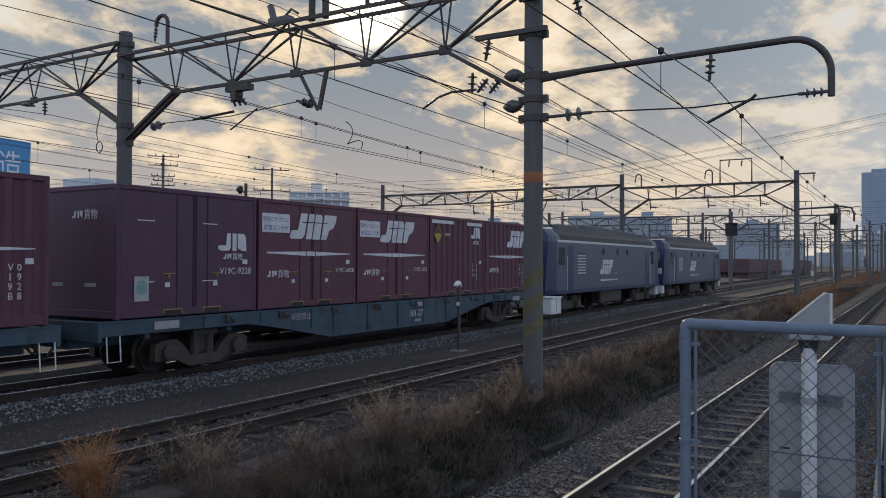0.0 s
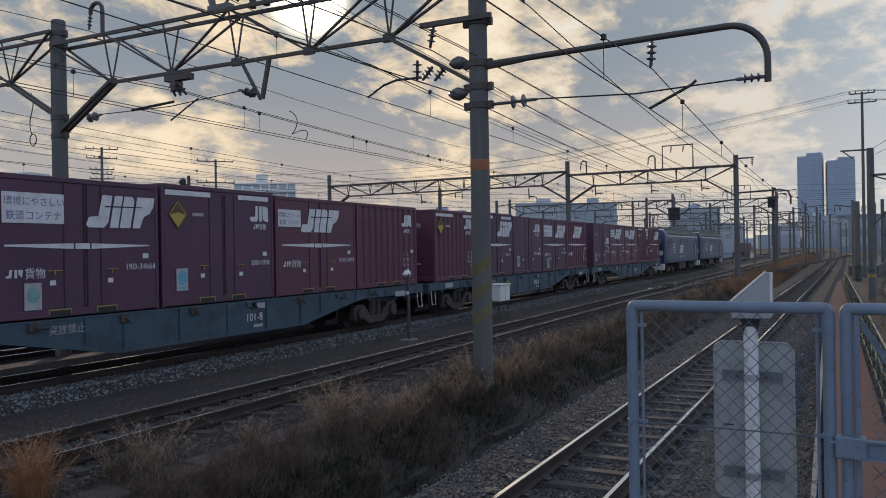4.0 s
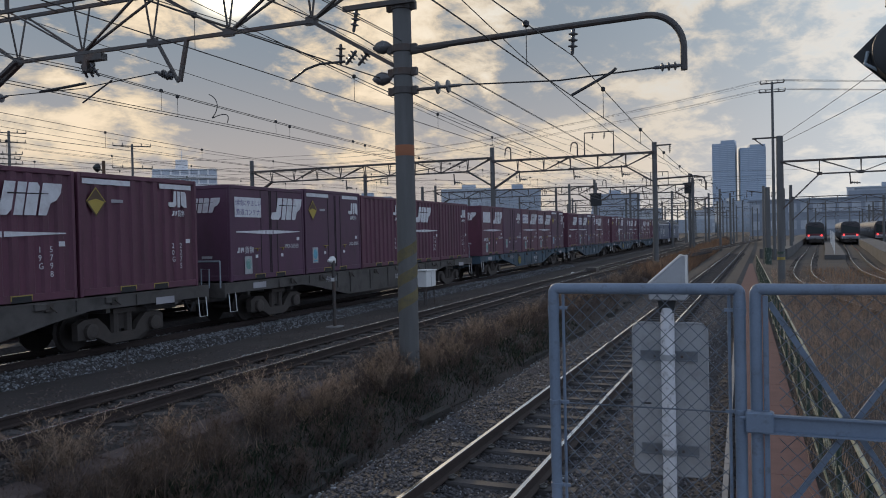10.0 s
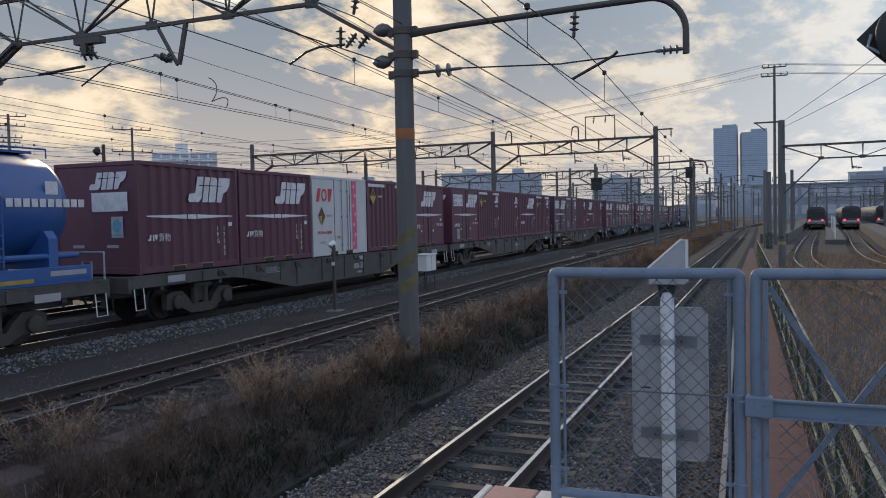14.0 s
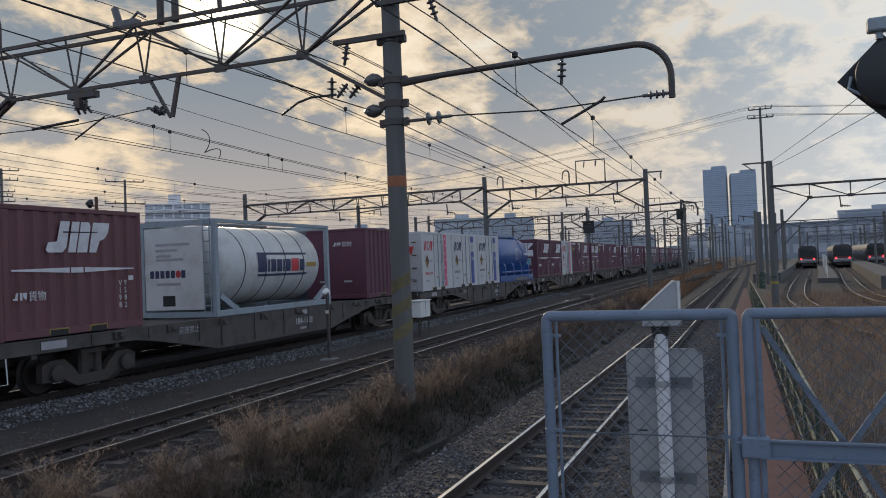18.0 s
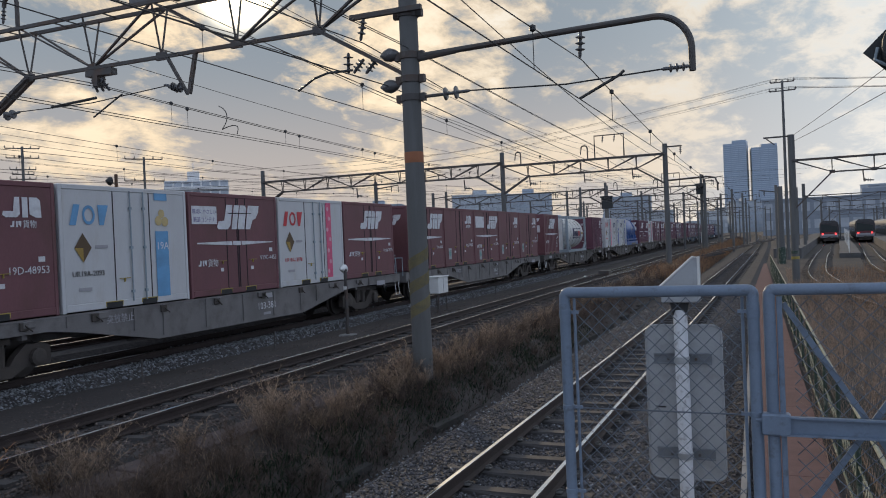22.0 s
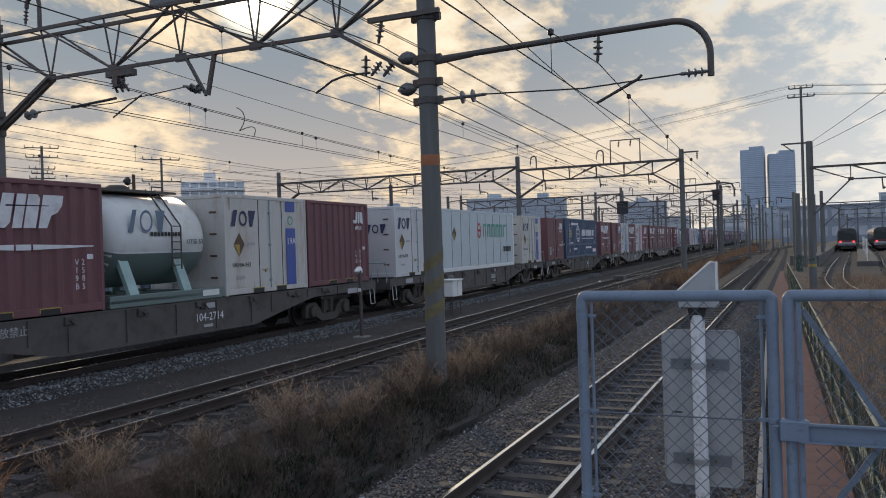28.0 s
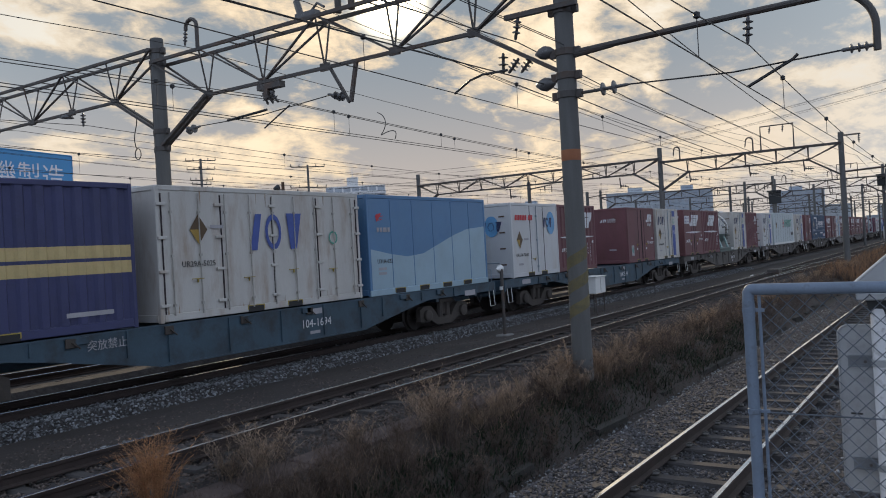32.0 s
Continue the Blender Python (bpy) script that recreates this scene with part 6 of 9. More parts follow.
def tank_container(style):
    """A tank in a frame: the big blue one on saddles, the white one in a box frame, the small white and green one."""
    label = {"blue": "blue chemical tank container on saddles with a walkway", "white": "white cylindrical tank container in a grey frame", "small": "small white and pale green tank container"}[style]
    ob = thing("tank_container", label, "tank container", "containers on the train")
    L_, r, zc, mat = {"blue": (7.3, 1.10, 1.52, "tank_blue"), "white": (6.06, 1.12, 1.34, "tank_white"), "small": (3.62, 1.06, 1.46, "tank_white")}[style]
    h = L_ / 2
    e = h - 0.12
    prof = [(0.001, -e), (r * 0.45, -e + 0.03), (r * 0.75, -e + 0.12), (r * 0.92, -e + 0.26), (r, -e + 0.45), (r, e - 0.45), (r * 0.92, e - 0.26), (r * 0.75, e - 0.12), (r * 0.45, e - 0.03), (0.001, e)]
    part("tank_shell", Shape().lathe(prof, (0, 0, zc), "y", 32), mat, ob, smooth=True)
    if style == "white":
        fr = Shape()
        for y in (-h, h - 0.14):
            for x in (-CW, CW - 0.14):
                fr.box(x, x + 0.14, y, y + 0.14, 0, CH - 0.02, 0.012)
            for z in (0.0, CH - 0.16):
                fr.box(-CW + 0.14, CW - 0.14, y, y + 0.14, z, z + 0.14)
        for x in (-CW, CW - 0.12):
            fr.box(x, x + 0.12, -h + 0.14, h - 0.14, CH - 0.12, CH - 0.02, 0.01)
            fr.box(x, x + 0.12, -h + 0.14, h - 0.14, 0.0, 0.16, 0.01)
        part("frame", fr, "frame_grey", ob)
        for y in (-h + 0.2, h - 0.2):
            sgn = 1 if y < 0 else -1
            part("brace", Shape().beam((CW - 0.06, y, 0.55), (CW - 0.06, y + sgn * 0.75, 0.12), 0.10, 0.16), "frame_grey", ob)
        for i in range(1, 5):
            y = -e + 0.3 + (2 * e - 0.6) * i / 5
            part("tank_band", Shape().lathe([(r + 0.004, -0.02), (r + 0.010, 0.0), (r + 0.004, 0.02)], (0, y, zc), "y", 32), "seal", ob)
        part("end_panel", Shape().box(-CW + 0.16, CW - 0.40, -h + 0.01, -h + 0.04, 0.20, CH - 0.20), "tank_white", ob)
        ld = Shape()
        for x in (CW - 0.36, CW - 0.16):
            ld.tube([(x, -h - 0.02, 0.1), (x, -h - 0.02, CH - 0.05)], 0.02, 6)
        for i in range(8):
            ld.tube([(CW - 0.36, -h - 0.02, 0.3 + 0.28 * i), (CW - 0.16, -h - 0.02, 0.3 + 0.28 * i)], 0.014, 6)
        part("ladder", ld, "frame_grey", ob)
        rear_mark(flat([[(u, 0), (u + 0.13, 0), (u + 0.13, 0.20), (u, 0.20)] for u in (0, 0.17, 0.34, 0.51, 0.68, 1.02)], "navy_ink", "emblem"), ob, -0.9, 1.05, h - 0.01)
        rear_mark(flat([oval(0.09, 0.10, 12, (0.92, 0.1))], "red_ink", "emblem"), ob, -0.9, 1.05, h - 0.01)
        for z, w_ in ((1.9, 1.1), (1.75, 0.7), (1.6, 0.5), (1.5, 0.9), (0.85, 0.8)):
            rear_mark(plain_bar(0, w_, 0, 0.07, "decal_grey"), ob, -0.7, z, h - 0.01)
        rear_mark(plain_bar(0, 0.4, 0, 0.28, "black"), ob, -0.5, 0.30, h - 0.01)
        # name panel, bent round the shell
        def wrap(y0, y1, z0, z1, mat_, name):
            s = Shape()
            n = 6
            pts = []
            for i in range(n + 1):
                z = z0 + (z1 - z0) * i / n
                x = math.sqrt(max((r + 0.012) ** 2 - (z - zc) ** 2, 0.0))
                pts += [(x, y0, z), (x, y1, z)]
            s.add(pts, [(2 * i, 2 * i + 1, 2 * i + 3, 2 * i + 2) for i in range(n)])
            part(name, s, mat_, ob)
        wrap(-0.95, 1.75, 1.62, 1.68, "navy_ink", "emblem")
        wrap(-0.95, 1.75, 1.00, 1.06, "navy_ink", "emblem")
        u = -0.95
        for w_, tall in ((0.44, 0.50), (0.10, 0.36), (0.26, 0.36), (0.26, 0.36), (0.10, 0.36), (0.26, 0.36)):
            wrap(u, u + w_, 1.12, 1.12 + tall, "navy_ink", "emblem")
            u += w_ + 0.06
        wrap(u, u + 0.42, 1.12, 1.50, "red_ink", "emblem")
        wrap(u + 0.48, u + 0.76, 1.12, 1.48, "navy_ink", "emblem")
        wrap(1.7, 2.3, 1.25, 1.38, "amber", "marking")
    elif style == "blue":
        base = Shape().box(-CW, CW, -h, h, 0.0, 0.10)
        for x in (-CW, CW - 0.10):
            base.box(x, x + 0.10, -h, h, 0.0, 0.34, 0.015)
        part("base_frame", base, "tank_blue", ob)
        for y in (-2.6, -0.85, 0.9, 2.6):
            part("saddle", Shape().prism([(-CW + 0.02, 0.30), (CW - 0.02, 0.30), (CW - 0.02, 0.90), (CW - 0.14, 1.05), (-CW + 0.14, 1.05), (-CW + 0.02, 0.90)], 0.22, ((0, y, 0), (1, 0, 0), (0, 0, 1), (0, 1, 0))), "tank_blue", ob)
        pipe = Shape().tube([(CW - 0.08, -h + 0.4, 0.55), (CW - 0.08, h - 0.3, 0.55)], 0.06, 10)
        part("heating_pipe", pipe, "tank_blue", ob, smooth=True)
        part("walkway", Shape().box(-0.35, 0.35, -h + 0.2, h - 0.6, zc + r + 0.0, zc + r + 0.05), "tank_blue", ob)
        rl = Shape().tube([(0.62, -h + 0.3, zc + r - 0.1), (0.62, -h + 0.3, zc + r + 0.08), (0.62, h - 0.5, zc + r + 0.08), (0.62, h - 0.5, zc + r - 0.1)], 0.02, 6)
        part("handrail", rl, "tank_blue", ob)
        ld = Shape()
        for y in (1.25, 1.55):
            ld.tube([(CW + 0.02, y, 0.35), (CW + 0.02, y, 1.7), (0.8, y, 2.5), (0.4, y, 2.68)], 0.02, 6)
        for i in range(6):
            ld.tube([(CW + 0.02, 1.25, 0.5 + 0.24 * i), (CW + 0.02, 1.55, 0.5 + 0.24 * i)], 0.014, 6)
        part("ladder", ld, "tank_blue", ob)
        part("hazard_edge", Shape().box(CW, CW + 0.008, -0.5, 2.2, 0.06, 0.14), "yellow", ob)
        q = flat(ring(0.36, 0.05, 20, 0.85), "decal", "emblem")
        mark(q, ob, 0.3, 1.60, r + 0.03)
        mark(flat([[(-0.2, -0.12), (0.2, -0.12), (0.0, 0.16)]], "decal_grey", "emblem"), ob, 0.3, 1.6, r + 0.03)
        lettering("UT28A-5264", 0.15, "decal_grey", ob, (r + 0.02, -2.1, 1.50), name="serial_mark")
        mark([flat([[(0.19 * i, 0), (0.19 * i + 0.15, 0), (0.19 * i + 0.15, 0.16), (0.19 * i, 0.16)]], "decal", "marking") for i in range(10)], ob, 1.75, 1.52, r + 0.02)
        mark(plain_bar(0, 0.3, 0, 0.28, "decal"), ob, 2.7, 1.75, r * 0.95 + 0.02)
        mark(plain_bar(0, 0.9, 0, 0.10, "decal_grey"), ob, 2.6, 0.16, CW + 0.004)
    else:
        base = Shape().box(-CW, CW, -h, h, 0.10, 0.16)
        for x in (-CW, CW - 0.12):
            base.box(x, x + 0.12, -h, h, 0.0, 0.26, 0.015)
        for y in (-h, -0.7, 0.55, h - 0.14):
            base.box(-CW + 0.12, CW - 0.12, y, y + 0.14, 0.0, 0.22)
        part("base_frame", base, "tank_green", ob)
        # painted lower part of the shell and the pale line above it
        low, line = Shape(), Shape()
        n, ring_y = 20, [-e + 0.14, -e + 0.27, -e + 0.45, e - 0.45, e - 0.27, e - 0.14]
        ring_r = [r * 0.77, r * 0.925, r, r, r * 0.925, r * 0.77]
        top = math.asin(-0.30)
        for s_, a0, a1, dr in ((low, math.pi - top, 2 * math.pi + top, 0.006), (line, top, top + 0.035, 0.007)):
            m_ = n if s_ is low else 2
            s_.add([((rr + dr) * math.cos(a0 + (a1 - a0) * k / m_), yy, zc + (rr + dr) * math.sin(a0 + (a1 - a0) * k / m_)) for yy, rr in zip(ring_y, ring_r) for k in range(m_ + 1)],
                   [(i * (m_ + 1) + k, i * (m_ + 1) + k + 1, (i + 1) * (m_ + 1) + k + 1, (i + 1) * (m_ + 1) + k) for i in range(5) for k in range(m_)])
        part("lower_shell", low, "tank_green", ob, "dull green lower half", smooth=True)
        part("shell_line", line, "decal", ob)
        for y in (-1.05, 0.62):
            for sx in (-1, 1):
                part("leg", Shape().beam((sx * (CW - 0.10), y, 0.2), (sx * (CW - 0.34), y - 0.12, 1.05), 0.10, 0.26), "leg_green", ob, "pale green saddle leg")
        ld = Shape()
        for y in (0.15, 0.45):
            ld.tube([(r + 0.08, y, 0.75), (r + 0.08, y, 1.75), (0.6, y, 2.42), (0.4, y, 2.62)], 0.02, 6)
        for i in range(6):
            ld.tube([(r + 0.08, 0.15, 0.85 + 0.18 * i), (r + 0.08, 0.45, 0.85 + 0.18 * i)], 0.012, 6)
        part("ladder", ld, "steel", ob)
        part("walkway", Shape().box(-0.45, 0.60, -1.35, 0.95, zc + r + 0.01, zc + r + 0.06), "steel", ob)
        rl = Shape().tube([(0.58, 0.15, zc + r), (0.58, 0.15, zc + r + 0.16), (0.58, 0.5, zc + r + 0.16), (0.58, 0.5, zc + r)], 0.02, 6)
        part("handrail", rl, "steel", ob)
        part("manhole", Shape().lathe([(0.26, 0.0), (0.26, 0.10), (0.20, 0.14), (0.001, 0.15)], (0, -0.3, zc + r + 0.06), "z", 16), "steel", ob, smooth=True)
        mark(flat([[(0.04, 0.0), (0.18, 0.0), (0.30, 0.5), (0.18, 0.5)], *ring(0.25, 0.06, 18, 0.78, (0.58, 0.25)), [(0.96, 0.0), (1.06, 0.0), (1.16, 0.5), (0.86, 0.5)]], "steel_ink", "emblem"), ob, -1.15, 1.60, r + 0.015)
        mark(flat([[(0.11 * q, 0), (0.11 * q + 0.08, 0), (0.11 * q + 0.08, 0.10), (0.11 * q, 0.10)] for q in range(9)], "black_ink"), ob, -0.45, 1.52, r + 0.012)
        lettering("UT5E-53", 0.16, "black_ink", ob, (r + 0.012, 0.72, 1.34), name="serial_mark")
        mark(plain_bar(0, 0.6, 0, 0.14, "white"), ob, 1.05, 0.08, CW + 0.004)
    return ob


def make_bogie(name="bogie"):
    """Cast side frames, bolster, axle boxes; wheelsets are added apart."""
    s = Shape()
    for sx in (-1, 1):
        x0, x1 = sx * 0.86, sx * 1.02
        poly = [(-1.28, 0.28), (-1.28, 0.62), (-1.10, 0.70), (-0.72, 0.70), (-0.48, 0.50), (-0.36, 0.34), (0.36, 0.34), (0.48, 0.50), (0.72, 0.70), (1.10, 0.70), (1.28, 0.62), (1.28, 0.28), (0.72, 0.28), (0.60, 0.22), (0.40, 0.12), (-0.40, 0.12), (-0.60, 0.22), (-0.72, 0.28)]
        s.prism(poly, 0.16, ((min(x0, x1), 0, 0), (0, 1, 0), (0, 0, 1), (1, 0, 0)))
        for y in (-0.95, 0.95):
            s.lathe([(0.17, -0.05), (0.17, 0.05), (0.11, 0.07), (0.0001, 0.075)] if sx > 0 else [(0.0001, -0.075), (0.11, -0.07), (0.17, -0.05), (0.17, 0.05)], (sx * 1.06, y, 0.44), "x", 14)
        s.tube([(sx * 0.95, -0.2, 0.34), (sx * 0.95, -0.2, 0.78)], 0.10, 8).tube([(sx * 0.95, 0.2, 0.34), (sx * 0.95, 0.2, 0.78)], 0.10, 8)
        s.box(sx * 0.95 - 0.13, sx * 0.95 + 0.13, -0.34, 0.34, 0.76, 0.86)
    s.box(-0.95, 0.95, -0.22, 0.22, 0.40, 0.74)
    return s.mesh(name, "bogie")


BOGIE = make_bogie()
WHEELSET = Shape()
for sx_ in (-1, 1):
    WHEELSET.lathe([(0.12, 0.0), (0.40, 0.0), (0.40, 0.09), (0.43, 0.10), (0.46, 0.125), (0.46, 0.13), (0.12, 0.13)] if sx_ < 0 else [(0.12, -0.13), (0.46, -0.13), (0.46, -0.125), (0.43, -0.10), (0.40, -0.09), (0.40, 0.0), (0.12, 0.0)], (sx_ * 0.60, 0, 0), "x", 20)
WHEELSET.tube([(-1.0, 0, 0), (1.0, 0, 0)], 0.08, 10)
for a_ in range(3):
    WHEELSET.box(0.60, 0.612, -0.05 + 0.24 * math.cos(a_ * 2.1), 0.05 + 0.24 * math.cos(a_ * 2.1), -0.05 + 0.24 * math.sin(a_ * 2.1), 0.05 + 0.24 * math.sin(a_ * 2.1))
WHEELSET = WHEELSET.mesh("wheelset", "wheel", True)
WHEELS = []                         # wheelsets and the radius on which they roll


def add_bogie(wagon, y, axle=0.95, me=None):
    b = part("bogie", me or BOGIE, "bogie", wagon)
    b.location = (0, y, 0)
    for a in (-axle, axle):
        w = part("wheelset", WHEELSET, "wheel", b)
        w.location = (0, a, 0.43)
        WHEELS.append((w, 0, a, 0.43))
    return b


WAGON_MESHES = {}


def wagon_meshes(mat):
    if mat in WAGON_MESHES:
        return WAGON_MESHES[mat]
    half = WAGON / 2 - 0.42
    sill = []
    for sx in (-1, 1):
        s = Shape()
        poly = [(-half, 0.90), (-half, 1.17), (half, 1.17), (half, 0.90), (6.0, 0.90), (5.3, 0.80), (3.1, 0.40), (-3.1, 0.40), (-5.3, 0.80), (-6.0, 0.90)]
        s.prism(poly, 0.07, ((sx * 1.24 - (0.07 if sx > 0 else 0), 0, 0), (0, 1, 0), (0, 0, 1), (1, 0, 0)))
        s.box(sx * 1.24 - 0.10, sx * 1.24 + 0.015, -half, half, 1.145, 1.18)
        s.box(sx * 1.24 - 0.06, sx * 1.24 + 0.015, -3.1, 3.1, 0.39, 0.42)
        for y in (-7.3, -5.6, -3.8, -2.9, -1.4, 0.1, 1.5, 2.9, 3.8, 5.6, 7.3):
            s.box(sx * 1.24 - 0.02, sx * 1.24 + 0.03, y - 0.02, y + 0.02, 0.46 if abs(y) < 3.0 else (0.66 if abs(y) < 4.5 else 0.92), 1.15)
        for y in (-6.5, -4.7, -0.9, 0.9, 4.7, 6.5):
            s.box(sx * 1.24 - 0.02, sx * 1.24 + 0.05, y - 0.14, y + 0.14, 1.02, 1.15, 0.01)
        sill.append(s.mesh("side_sill", mat))
    deck = Shape().box(-1.17, 1.17, -half, half, 1.08, 1.15).box(-0.25, 0.25, -half, half, 0.62, 0.98)
    for i in range(9):
        y = -half + 2 * half * (i + 0.5) / 9
        deck.box(-1.17, 1.17, y - 0.06, y + 0.06, 0.80, 0.98)
    end = Shape().box(-1.24, 1.24, half - 0.02, half + 0.06, 0.80, 1.18, 0.012)
    coup = Shape().box(-0.16, 0.16, half, half + 0.36, 0.70, 0.98, 0.03)
    step = Shape().tube([(1.22, half - 0.05, 0.92), (1.26, half - 0.05, 0.42), (1.26, half - 0.34, 0.42), (1.22, half - 0.34, 0.92)], 0.013, 6)
    WAGON_MESHES[mat] = (sill, deck.mesh("deck", mat), end.mesh("end_beam", mat), coup.mesh("coupler", "bogie"), step.mesh("step", "white"))
    return WAGON_MESHES[mat]


AIR_HOSE = Shape().tube([(0.5, WAGON / 2 - 0.42, 0.80), (0.52, WAGON / 2 - 0.22, 0.5), (0.5, WAGON / 2 - 0.02, 0.7)], 0.03, 6).mesh("air_hose", "black")
HANDWHEEL = Shape().tube([(0.03, 0.21 * math.cos(2 * math.pi * i / 20), 0.21 * math.sin(2 * math.pi * i / 20)) for i in range(20)], 0.022, 6, True)
for a_ in range(3):
    HANDWHEEL.tube([(0.03, 0.2 * math.cos(a_ * 1.047), 0.2 * math.sin(a_ * 1.047)), (0.03, -0.2 * math.cos(a_ * 1.047), -0.2 * math.sin(a_ * 1.047))], 0.014, 5)
HANDWHEEL = HANDWHEEL.mesh("handwheel", "yellow")
BRAKE_GEAR = Shape().box(0.55, 0.95, -1.0, -0.2, 0.40, 0.72, 0.03).tube([(0.7, 0.2, 0.55), (0.7, 1.6, 0.55)], 0.16, 12).tube([(0.9, -3.6, 0.62), (0.9, 3.6, 0.62)], 0.025, 6).mesh("brake_gear", "bogie")
LEVER = Shape().box(0.0, 0.04, -0.10, 0.10, -0.10, 0.06, 0.01).tube([(0.05, 0.0, 0.0), (0.07, 0.14, -0.12)], 0.015, 6).mesh("twist_lock", "bogie")
RAILING = Shape().tube([(-1.1, 0, 1.05), (-1.1, 0, 1.75), (1.1, 0, 1.75), (1.1, 0, 1.05)], 0.025, 6).tube([(0.5, 0, 1.05), (0.5, 0, 1.55), (0.75, 0, 1.55), (0.75, 0, 1.05)], 0.02, 6).mesh("end_railing", "frame_grey")


def make_wagon(number, mat, wheel_at=None, railing=False):
    ob = thing("container_wagon", {"wagon_blue": "blue-grey", "wagon_grey": "sooty grey", "wagon_pale": "dusty pale-grey"}[mat] + " flat container wagon with fish-belly side sills", "freight wagon", "wagons of the train")
    sill, deck, end, coup, step = wagon_meshes(mat)
    for me in (*sill, deck):
        part(me.name, me, mat, ob)
    for turn in (0, 180):
        for me in (end, coup, step, AIR_HOSE):
            p = part(me.name, me, mat, ob)
            p.matrix_basis = pose(0, 0, 0, 0, 0, turn)
    st = part("step", step, "white", ob)
    st.matrix_basis = pose(0, -2 * (WAGON / 2 - 0.42) + 0.46, 0)
    part("brake_gear", BRAKE_GEAR, "bogie", ob)
    for y in (-7.1, 7.1):
        add_bogie(ob, y)
    for y in (-6.6, -4.9, -2.9, -1.0, 1.0, 2.9, 4.9, 6.6):
        lv = part("twist_lock", LEVER, "bogie", ob)
        lv.location = (1.25, y, 1.08)
    if wheel_at is not None:
        hw = part("handwheel", HANDWHEEL, "yellow", ob, "yellow spoked handwheel")
        hw.location = (1.25, wheel_at, 0.76)
    if railing:
        for y in (-WAGON / 2 + 0.36, WAGON / 2 - 0.36):
            r = part("end_railing", RAILING, "frame_grey", ob)
            r.location = (0, y, 0)
    lettering(number, 0.27, "decal", ob, (1.256, 0.72, 0.68), name="number_mark")
    lettering("突放禁止", 0.20, "decal_grey", ob, (1.256, -4.6, 0.90), name="lettering")
    mark(SMALL_BARS, ob, 1.0, 0.52, 1.256)
    mark(plain_bar(0, 0.34, 0, 0.13, "decal_grey"), ob, 1.1, 0.97, 1.256)
    mark(plain_bar(0, 0.62, 0, 0.16, "decal_grey"), ob, -8.6, 0.96, 1.256)
    mark(plain_bar(0, 0.62, 0, 0.16, "decal_grey"), ob, 7.9, 0.86, 1.256)
    return ob


# front to rear; each container: code, sheet, emblem, band, sign, paint
def P(code, emblem="wide", sign="", band=False, mat="maroon", leaf=True):
    return ("box", code, "panel", emblem, band, sign, mat, leaf)


def D(code, emblem="wide", sign="", band=False):
    return ("box", code, "panel", emblem, band, sign, "plum", True)


def R(code, emblem="letter", band=False, mat="maroon"):
    return ("box", code, "ribbed", emblem, band, "", mat, False)


def W(code, accent, mat="reefer_white"):
    return ("white", code, accent, mat)


